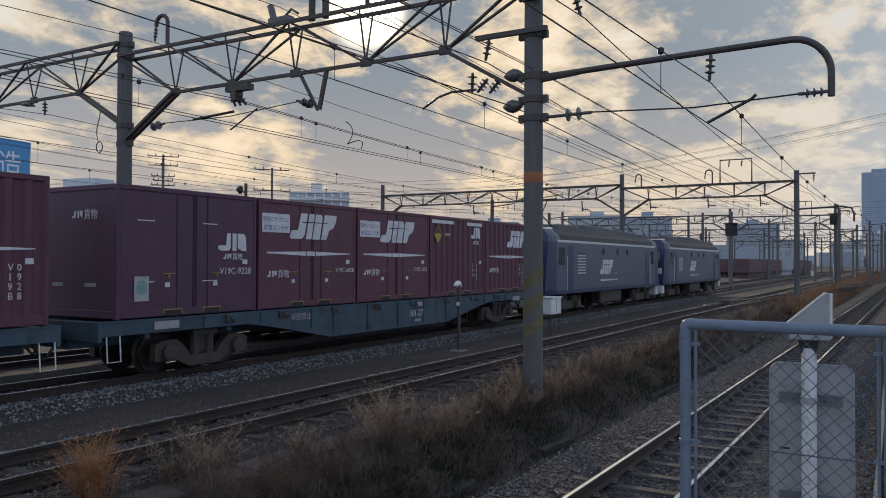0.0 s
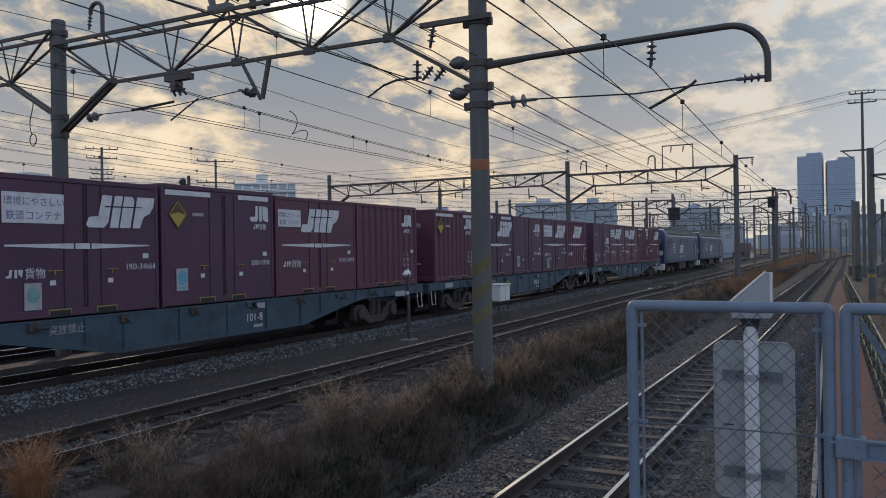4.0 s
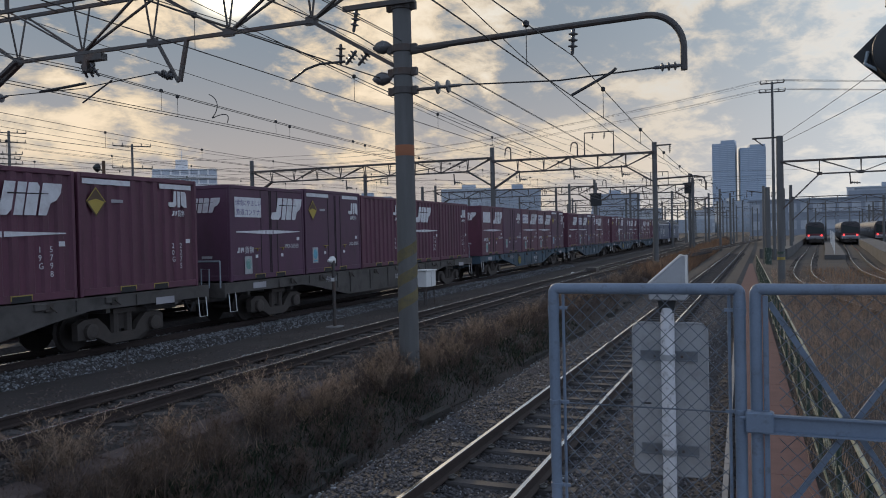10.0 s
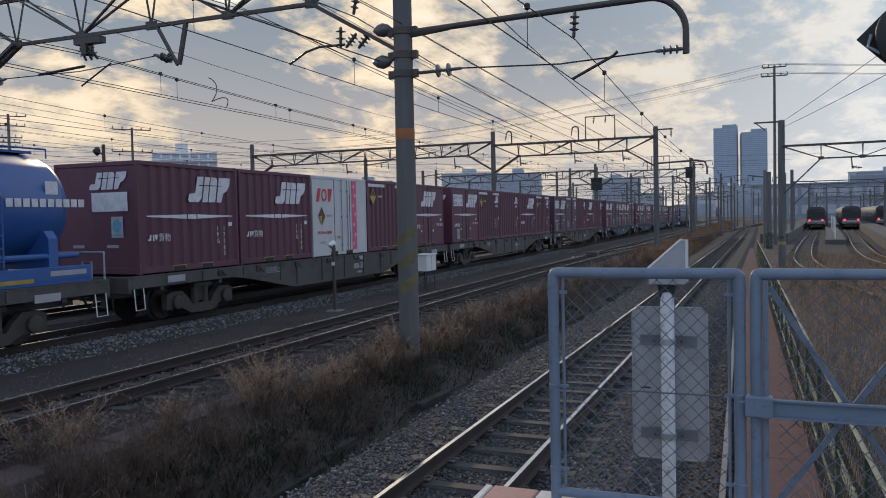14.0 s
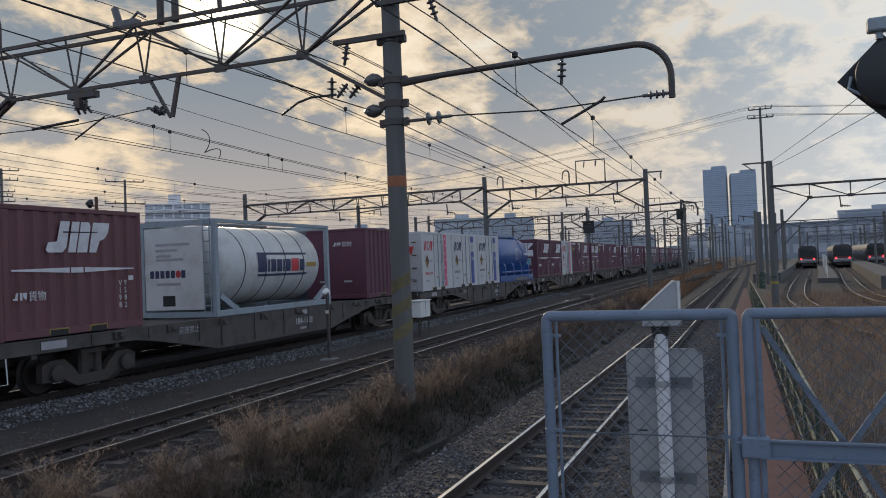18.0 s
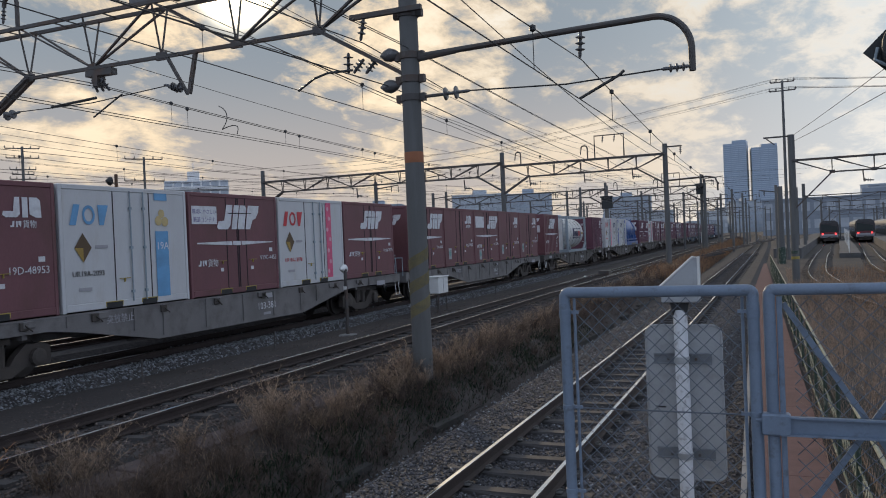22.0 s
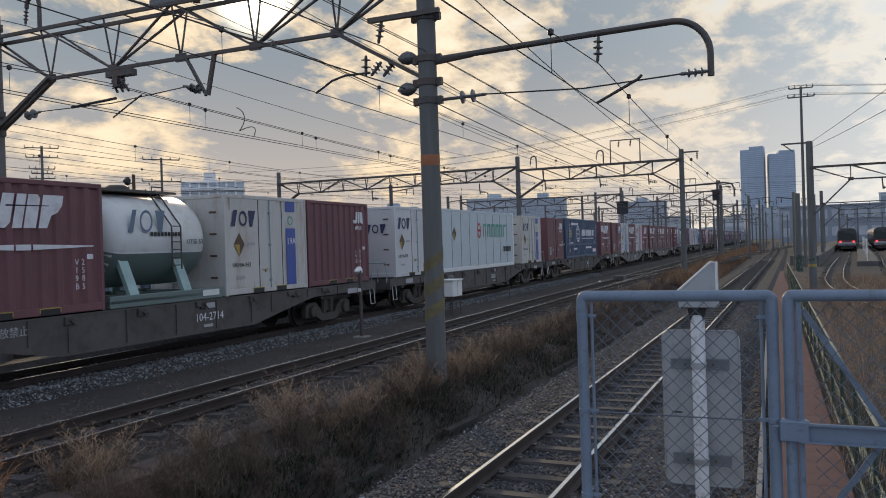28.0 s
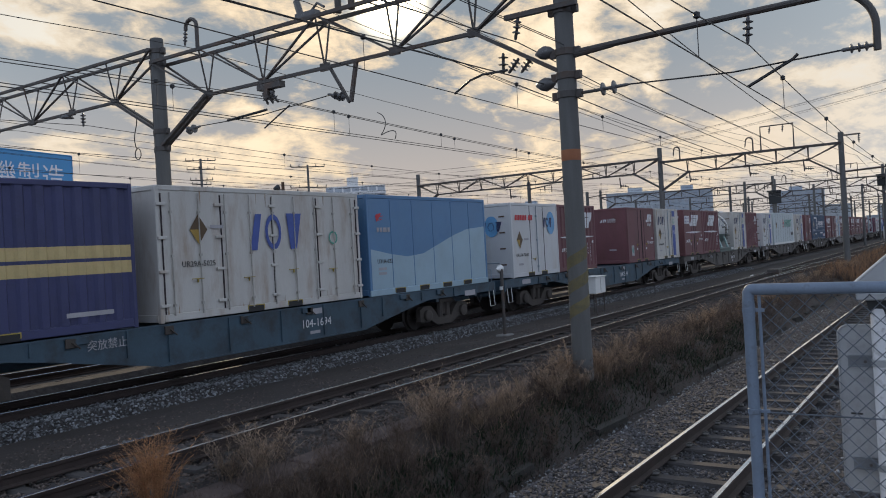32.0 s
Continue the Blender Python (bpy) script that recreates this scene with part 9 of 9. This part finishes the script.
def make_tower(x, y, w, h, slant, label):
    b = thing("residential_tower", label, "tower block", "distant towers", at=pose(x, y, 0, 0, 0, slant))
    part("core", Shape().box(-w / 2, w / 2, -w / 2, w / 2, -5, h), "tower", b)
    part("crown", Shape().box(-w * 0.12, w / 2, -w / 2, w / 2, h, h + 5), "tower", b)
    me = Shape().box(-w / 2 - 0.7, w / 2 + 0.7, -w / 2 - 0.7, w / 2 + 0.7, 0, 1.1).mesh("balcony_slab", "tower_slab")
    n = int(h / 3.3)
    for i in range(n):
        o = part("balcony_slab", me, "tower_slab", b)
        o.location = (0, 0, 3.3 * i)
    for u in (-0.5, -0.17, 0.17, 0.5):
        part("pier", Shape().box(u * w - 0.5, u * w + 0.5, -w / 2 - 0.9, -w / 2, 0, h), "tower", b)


make_tower(-62, 1500, 37, 152, -3, "tall haze-blue residential tower with stacked balconies")
make_tower(-17.5, 1510, 41.0, 143, 6, "second haze-blue residential tower standing turned")

apt = thing("apartment_block", "white apartment block with rows of balconies", "apartment block", "distant buildings", at=pose(-170, 205, 0, 0, 0, 38))
part("wall", Shape().box(-9.6, 9.6, -6, 6, -1, 25), "apartment", apt)
part("roof_hut", Shape().box(-2.8, 0.8, -4, 2, 25, 28.0).box(-1.1, -0.9, -1, -0.8, 28.0, 31.0), "apartment", apt)
_w = Shape().box(-1.1, 1.1, -0.1, 0.1, 0.3, 2.1).mesh("window", "window_far")
_b = Shape().box(-9.7, 9.7, -0.7, 0.0, 0, 0.95).mesh("balcony", "apartment")
for i_ in range(9):
    bl = part("balcony", _b, "apartment", apt)
    bl.location = (0, -6.0, 2.75 * i_ + 0.2)
    for j_ in range(7):
        o_ = part("window", _w, "window_far", apt)
        o_.location = (-8.3 + 2.76 * j_, -6.05, 2.75 * i_ + 0.55)


def make_billboard():
    b = thing("billboard", "large blue rooftop signboard with white characters", "signboard", at=pose(-60, 36.9, 0, 0, 0, 12))
    part("board", Shape().box(-0.12, 0.12, -14, 0, 8.25, 11.75, 0.03), "sign_blue", b)
    for i in range(8):
        part("strut", Shape().beam((-0.3, -0.4 - 1.9 * i, 7.5), (-0.3, -0.4 - 1.9 * i, 11.9), 0.12), "steel", b)
    part("rim", Shape().tube([(0.13, -14, 11.78), (0.13, 0, 11.78), (0.13, 0, 8.22), (0.13, -14, 8.22)], 0.05, 6), "sign_blue", b)
    lettering("電機製造", 2.2, "decal", b, (0.14, -9.6, 9.1))


make_billboard()
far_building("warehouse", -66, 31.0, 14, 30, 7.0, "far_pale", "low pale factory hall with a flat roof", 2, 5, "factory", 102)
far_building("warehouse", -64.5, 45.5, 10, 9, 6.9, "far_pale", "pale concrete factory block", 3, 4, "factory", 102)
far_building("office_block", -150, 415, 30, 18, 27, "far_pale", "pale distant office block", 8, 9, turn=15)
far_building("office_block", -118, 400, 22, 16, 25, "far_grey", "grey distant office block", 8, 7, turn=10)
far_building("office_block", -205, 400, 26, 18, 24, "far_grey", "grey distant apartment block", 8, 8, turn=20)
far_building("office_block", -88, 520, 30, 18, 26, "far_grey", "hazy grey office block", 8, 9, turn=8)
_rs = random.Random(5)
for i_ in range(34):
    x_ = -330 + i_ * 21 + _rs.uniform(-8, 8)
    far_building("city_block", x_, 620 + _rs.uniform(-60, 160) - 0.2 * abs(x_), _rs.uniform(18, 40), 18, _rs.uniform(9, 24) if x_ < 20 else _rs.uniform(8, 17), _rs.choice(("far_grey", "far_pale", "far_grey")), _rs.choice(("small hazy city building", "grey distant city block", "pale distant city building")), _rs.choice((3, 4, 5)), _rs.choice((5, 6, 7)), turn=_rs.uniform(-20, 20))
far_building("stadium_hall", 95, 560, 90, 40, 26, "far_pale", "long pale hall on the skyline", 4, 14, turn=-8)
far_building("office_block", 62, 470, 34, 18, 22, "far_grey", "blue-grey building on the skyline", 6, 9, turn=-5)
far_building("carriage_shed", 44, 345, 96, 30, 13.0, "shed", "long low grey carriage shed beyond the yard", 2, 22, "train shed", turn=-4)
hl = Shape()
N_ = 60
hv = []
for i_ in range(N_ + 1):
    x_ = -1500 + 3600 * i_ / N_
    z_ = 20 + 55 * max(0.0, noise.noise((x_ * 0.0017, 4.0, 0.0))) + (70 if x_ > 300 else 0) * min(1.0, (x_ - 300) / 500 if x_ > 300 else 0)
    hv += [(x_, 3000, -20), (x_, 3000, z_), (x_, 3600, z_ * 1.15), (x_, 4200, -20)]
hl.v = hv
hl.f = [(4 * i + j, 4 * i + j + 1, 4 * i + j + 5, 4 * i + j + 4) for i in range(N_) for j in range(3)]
solid("distant_hills", hl, "hill", "low haze-blue hills on the horizon", "hills", kind="structure")
# rows of parked wagons in the left yard
for k_ in range(3):
    for i_ in range(5):
        y_ = 150 + 21 * i_ + 9 * k_
        c_ = solid("parked_wagon", Shape().box(-1.3, 1.3, -9.6, 9.6, 0.8, 3.2, 0.05).box(-1.0, 1.0, -9.0, 9.0, -0.2, 0.8), ("parked", "parked", "far_grey")[(i_ + k_) % 3], "distant parked goods wagon in the yard", "goods wagon", "parked wagons")
        c_.matrix_basis = pose(line_x(-24 - 5 * k_, y_), y_, 0.1, 0, 0, HEAD)

# ---- dry plants ----
rng = np.random.default_rng(7)


def blades(name, base, height, lean, width, mat, label, category="dry grass"):
    """Many bent blades in one mesh: base (n, 3), height, lean (n, 2) and width for each."""
    n = len(base)
    ang = rng.uniform(0, 2 * math.pi, n)
    side = np.stack([np.cos(ang), np.sin(ang), np.zeros(n)], 1) * width[:, None] * 0.5
    off = np.stack([lean[:, 0], lean[:, 1], np.zeros(n)], 1)
    up = np.zeros((n, 3))
    up[:, 2] = height
    mid = base + up * 0.55 + off * 0.35
    tip = base + up * np.clip(1.0 - 0.25 * np.linalg.norm(lean, axis=1)[:, None] / np.maximum(height[:, None], 0.05), 0.45, 1) + off
    v = np.stack([base - side, base + side, mid + side * 0.7, mid - side * 0.7, tip], 1).reshape(-1, 3)
    i = np.arange(n)[:, None] * 5
    me = bpy.data.meshes.new(name)
    quads = np.concatenate([i, i + 1, i + 2, i + 3], 1)
    tris = np.concatenate([i + 3, i + 2, i + 4], 1)
    me.vertices.add(len(v))
    me.vertices.foreach_set("co", v.ravel())
    me.loops.add(n * 7)
    me.loops.foreach_set("vertex_index", np.concatenate([quads, tris], 1).ravel())
    me.polygons.add(n * 2)
    start = np.stack([np.arange(n) * 7, np.arange(n) * 7 + 4], 1).ravel()
    me.polygons.foreach_set("loop_start", start)
    me.materials.append(M[mat])
    me.update(calc_edges=True)
    me.validate()
    return tagged(new(name, me), label, category, kind="stuff")


def zs(x, y):
    return np.array([ground_z(a, b) for a, b in zip(x, y)])


def patch(n, xs, ys, dens=1.0, power=1.0):
    """Random places, thicker near the camera."""
    y = ys[0] + (ys[1] - ys[0]) * rng.random(n) ** power
    x = rng.uniform(xs[0], xs[1], n)
    keep = np.array([noise.noise((a * 0.9, b * 0.9, 1.7)) for a, b in zip(x, y)]) > rng.uniform(-0.9, 0.35, n) * dens
    return x[keep], y[keep]


def grass(name, n, xs, ys, h, w, mat, label, power=1.6, lean=0.35, dens=1.0):
    x, y = patch(n, xs, ys, dens, power)
    x = x - ALPHA * (y - 10) * (x < -3.5)
    base = np.stack([x, y, zs(x, y) - 0.02], 1)
    k = len(x)
    hh = rng.uniform(h[0], h[1], k) * (0.6 + 0.6 * rng.random(k))
    blades(name, base, hh, rng.normal(0, lean, (k, 2)) * hh[:, None], rng.uniform(w[0], w[1], k), mat, label)


def bushes(name, spots, mat, label, stems=(7, 12), h=(0.5, 0.95), twig=0.16, width=0.006, per=16, spread=0.28):
    """Feathery dead weeds: stems with side twigs and seed heads."""
    base, hh, lean, ww = [], [], [], []
    for x, y, s in spots:
        z = ground_z(x, y) - 0.02
        for _ in range(rng.integers(stems[0], stems[1])):
            H_ = rng.uniform(h[0], h[1]) * s
            a, b = rng.normal(0, spread, 2) * H_
            x0, y0 = x + rng.normal(0, 0.10) * s, y + rng.normal(0, 0.10) * s
            base.append((x0, y0, z)); hh.append(H_); lean.append((a, b)); ww.append(width * 1.5)
            for q in range(per):
                u = rng.uniform(0.25, 1.0)
                px, py, pz = x0 + a * u * u, y0 + b * u * u, z + H_ * u * 0.95
                L_ = twig * s * (1.25 - u) * rng.uniform(0.5, 1.3) + 0.03
                th = rng.uniform(0, 2 * math.pi)
                base.append((px, py, pz)); hh.append(L_ * rng.uniform(0.3, 0.9)); lean.append((L_ * math.cos(th), L_ * math.sin(th))); ww.append(width * rng.uniform(0.8, 2.2))
    blades(name, np.array(base), np.array(hh), np.array(lean), np.array(ww), mat, label, "dead weeds")


grass("bank_grass", 44000, (-6.45, -4.85), (3.0, 62), (0.08, 0.28), (0.004, 0.010), "brush", "brown dead grass covering the bank", 1.7, 1.0)
grass("bank_straw", 4500, (-6.4, -5.6), (3.0, 70), (0.2, 0.6), (0.003, 0.006), "straw", "pale dry straw on the bank", 1.5, 0.9)
grass("low_litter", 30000, (-7.5, -4.8), (2.5, 45), (0.02, 0.09), (0.006, 0.018), "litter", "dead leaf litter between the siding and the bank", 1.7, 1.2)
grass("tall_bank_grass", 6000, (-6.5, -5.6), (13, 62), (0.25, 0.6), (0.004, 0.009), "warm_grass", "tall warm-brown grass along the top of the bank", 1.2, 0.45)
grass("green_weeds", 11000, (-5.9, -4.95), (4.0, 24), (0.05, 0.20), (0.012, 0.028), "weed_green", "low green weeds on the shaded bank", 1.2, 0.7)
grass("siding_weeds", 5000, (-10.3, -7.0), (2.0, 60), (0.04, 0.18), (0.004, 0.010), "straw", "sparse weeds among the siding's sleepers", 1.6, 0.6)
grass("yard_grass", 26000, (1.0, 9.5), (6.0, 46), (0.10, 0.36), (0.005, 0.012), "yard_straw", "tall pale grass on the waste ground by the yard", 1.0, 0.4)
grass("yard_brush", 14000, (0.9, 9.5), (6.0, 60), (0.2, 0.6), (0.004, 0.010), "brush", "brown brush on the waste ground by the yard", 1.0, 0.4)
grass("rusty_grass", 5000, (2.5, 9.0), (30, 62), (0.3, 0.7), (0.006, 0.014), "rust_grass", "rust-coloured grass beside the yard tracks", 1.0, 0.3)
grass("far_bank_grass", 16000, (-6.6, -4.4), (45, 190), (0.35, 0.9), (0.015, 0.035), "rust_grass", "rusty tall grass on the far bank", 1.1, 0.35)
grass("far_bank_brush", 12000, (-6.9, -4.4), (45, 230), (0.3, 0.8), (0.02, 0.04), "brush", "brown brush on the far bank", 1.1, 0.35)
grass("fence_grass", 6000, (0.45, 1.2), (6.0, 60), (0.15, 0.5), (0.004, 0.009), "yard_straw", "dry grass along the green fence", 1.3, 0.4)

spots = [(-6.35, 8.8, 1.0), (-6.15, 9.6, 0.9), (-6.55, 6.3, 0.95), (-6.9, 5.9, 0.9), (-6.3, 12.7, 0.95), (-5.95, 12.2, 0.8), (-6.0, 14.2, 0.8), (-5.8, 16.0, 0.8), (-6.4, 7.4, 0.7), (-7.1, 6.8, 0.6)]
for _ in range(460):
    y_ = 3.6 + 52 * rng.random() ** 1.6
    x_ = -4.95 - 1.5 * rng.random() ** 0.7
    spots.append((x_ - ALPHA * (y_ - 10), y_, rng.uniform(0.4, 0.85) * (1.0 if x_ < -5.6 else 0.7)))
bushes("bank_weeds", spots, "brush", "feathery brown dead weeds standing on the bank", width=0.0042, per=24, spread=0.42)
pale = [(-6.35, 8.9, 1.05), (-6.25, 9.4, 1.0), (-6.5, 9.1, 0.8), (-6.1, 8.6, 0.8), (-6.75, 6.15, 1.0), (-6.95, 6.35, 0.9), (-7.1, 6.0, 0.7), (-6.25, 12.9, 1.0), (-6.35, 13.1, 0.8), (-5.9, 15.2, 0.8), (-6.1, 11.0, 0.7), (-5.85, 13.9, 0.8), (-6.5, 7.5, 0.7)]
for _ in range(75):
    y_ = 9.0 + 50 * rng.random() ** 1.2
    pale.append((rng.uniform(-6.5, -5.75) - ALPHA * (y_ - 10), y_, rng.uniform(0.4, 0.8)))
bushes("seed_head_weeds", pale, "straw", "pale feathery seed heads of dead goldenrod", stems=(12, 20), per=46, twig=0.20, width=0.0045, spread=0.40)
yard_spots = [(rng.uniform(1.2, 7.0), 8 + 34 * rng.random(), rng.uniform(0.7, 1.3)) for _ in range(300)]
bushes("yard_weeds", yard_spots, "yard_straw", "pale bushy weeds on the waste ground", per=18)
# single orange tuft close to the siding: drooping plumes on thin stems
tb, th, tl, tw = [], [], [], []
for _ in range(170):
    a_, r_ = rng.uniform(0, 2 * math.pi), abs(rng.normal(0, 0.09))
    H_ = rng.uniform(0.42, 0.92)
    out = 0.10 + 1.6 * r_ + rng.uniform(0, 0.12)
    x_, y_ = -7.15 + r_ * math.cos(a_), 5.05 + r_ * math.sin(a_)
    tb.append((x_, y_, 0.10)); th.append(H_); tl.append((out * 0.7 * math.cos(a_), out * 0.7 * math.sin(a_))); tw.append(0.006)
    for q in range(26):
        u = rng.uniform(0.35, 1.0)
        e_ = out * 0.7 * u * u
        L_ = rng.uniform(0.05, 0.13)
        t_ = a_ + rng.normal(0, 0.9)
        tb.append((x_ + e_ * math.cos(a_), y_ + e_ * math.sin(a_), 0.10 + H_ * (u - 0.12 * u * u)))
        th.append(L_ * rng.uniform(-0.35, 0.75)); tl.append((L_ * math.cos(t_), L_ * math.sin(t_))); tw.append(rng.uniform(0.004, 0.009))
blades("pampas_tuft", np.array(tb), np.array(th), np.array(tl), np.array(tw), "tuft", "drooping tuft of orange pampas grass", "grass tuft")


# ---- loose stones ----
def stones(name, n, xs, ys, zf, size, mat, label, power=1.5, follow=True):
    """Crushed stones as rough eight-sided lumps in one mesh."""
    base = np.array([(1, 0, 0), (-1, 0, 0), (0, 1, 0), (0, -1, 0), (0, 0, 1), (0, 0, -1)], float)
    faces = np.array([(0, 2, 4), (2, 1, 4), (1, 3, 4), (3, 0, 4), (2, 0, 5), (1, 2, 5), (3, 1, 5), (0, 3, 5)])
    y = ys[0] + (ys[1] - ys[0]) * rng.random(n) ** power
    x = rng.uniform(xs[0], xs[1], n)
    z = np.array([zf(a, b) for a, b in zip(x, y)])
    if follow:
        x = x - ALPHA * (y - 10)
    sc = size[0] + (size[1] - size[0]) * rng.random(n) ** 2
    v = base[None] * (sc[:, None, None] * rng.uniform(0.55, 1.15, (n, 6, 1)))
    v[:, :, 2] *= 0.75
    ang = rng.uniform(0, 2 * math.pi, n)
    c, s = np.cos(ang)[:, None], np.sin(ang)[:, None]
    vx, vy = v[:, :, 0] * c - v[:, :, 1] * s, v[:, :, 0] * s + v[:, :, 1] * c
    tilt = rng.uniform(-0.6, 0.6, (n, 1))
    vz = v[:, :, 2] + vx * tilt
    out = np.stack([vx + x[:, None], vy + y[:, None], vz + z[:, None]], 2).reshape(-1, 3)
    idx = (faces[None] + 6 * np.arange(n)[:, None, None]).reshape(-1)
    me = bpy.data.meshes.new(name)
    me.vertices.add(len(out))
    me.vertices.foreach_set("co", out.ravel())
    me.loops.add(len(idx))
    me.loops.foreach_set("vertex_index", idx)
    me.polygons.add(len(idx) // 3)
    me.polygons.foreach_set("loop_start", np.arange(0, len(idx), 3))
    me.materials.append(M[mat])
    me.update(calc_edges=True)
    return tagged(new(name, me), label, "ballast", kind="stuff")


def bed(xc, half, slope, top, dip=0.0):
    def f(x, y):
        d = abs(x - xc)
        if d < 0.72:
            return top - dip
        return top - (0.32 * min(1.0, (d - half) / slope) if d > half else 0.0)
    return f


stones("cess_stones", 12000, (-1.25, -0.28), (4.6, 34), lambda x, y: ground_z(x, y) + 0.012, (0.014, 0.036), "stone_dark", "crushed stone between the track and the walkway", 1.6, False)
stones("ballast_stones_near", 62000, (NEAR_X - 2.1, NEAR_X + 2.1), (5.0, 42), bed(NEAR_X, 1.55, 0.55, -0.163, 0.057), (0.016, 0.042), "stone_dark", "grey crushed stone round the platform track", 1.9, False)
stones("ballast_stones_pale", 6000, (NEAR_X - 2.3, NEAR_X + 2.6), (5.0, 30), bed(NEAR_X, 1.55, 0.75, -0.161, 0.057), (0.014, 0.034), "stone", "paler chips among the ballast", 1.6, False)
stones("freight_shoulder_stones", 24000, (FAR_X + 0.65, FAR_X + 1.75), (3.0, 60), bed(FAR_X, 1.2, 0.5, FAR_Z - 0.15), (0.014, 0.046), "stone", "pale crushed stone shoulder of the freight line", 1.6)
stones("freight_inner_stones", 9000, (FAR_X - 1.7, FAR_X + 0.65), (3.0, 45), bed(FAR_X, 1.2, 0.5, FAR_Z - 0.15), (0.020, 0.050), "stone", "pale crushed stone between the freight rails", 1.5)
stones("siding_shoulder_stones", 9000, (MID_X - 1.9, MID_X - 0.7), (2.5, 32), bed(MID_X, 1.3, 0.6, MID_Z - 0.19), (0.018, 0.055), "stone", "patches of pale stone beside the siding", 1.6)
stones("yard_gravel", 16000, (-12.1, -9.6), (3.0, 46), lambda x, y: ground_z(x, 10) - 0.004, (0.010, 0.034), "gravel", "red-brown gravel and dirt beside the freight line", 1.5)
stones("path_gravel", 20000, (-7.4, -5.6), (2.5, 30), lambda x, y: max(ground_z(x, 10), bed(MID_X, 1.3, 0.5, MID_Z - 0.20)(x, y)) - 0.002, (0.008, 0.032), "gravel", "gravel and debris along the cable trough", 1.5)
stones("siding_stones", 22000, (MID_X - 1.3, MID_X + 1.7), (2.5, 40), bed(MID_X, 1.3, 0.5, MID_Z - 0.19), (0.010, 0.045), "gravel", "dirty stones in the siding", 1.6)


# ---- what moves ----
def motions():
    times = [0, 2, 4, 6, 8, 10, 12, 14, 16, 18, 20, 22, 24, 26, 28, 30, 32]
    for ob, back, height in MOVING:
        rows = []
        for t in times:
            y = gap_at(t) - back
            rows.append((t, pose(far_line(y), y, FAR_Z + height, 0, 0, HEAD)))
        walk(ob, rows)
    # wheelsets roll as far as the train runs
    ticks = [i / 15 for i in range(481)]
    turns = [math.degrees((gap_at(t) - gap_at(0)) / 0.43) for t in ticks]
    for ob, _, axle, radius in WHEELS:
        walk(ob, [(t, pose(0, axle, radius, -a * 0.43 / radius)) for t, a in zip(ticks, turns)])


motions()
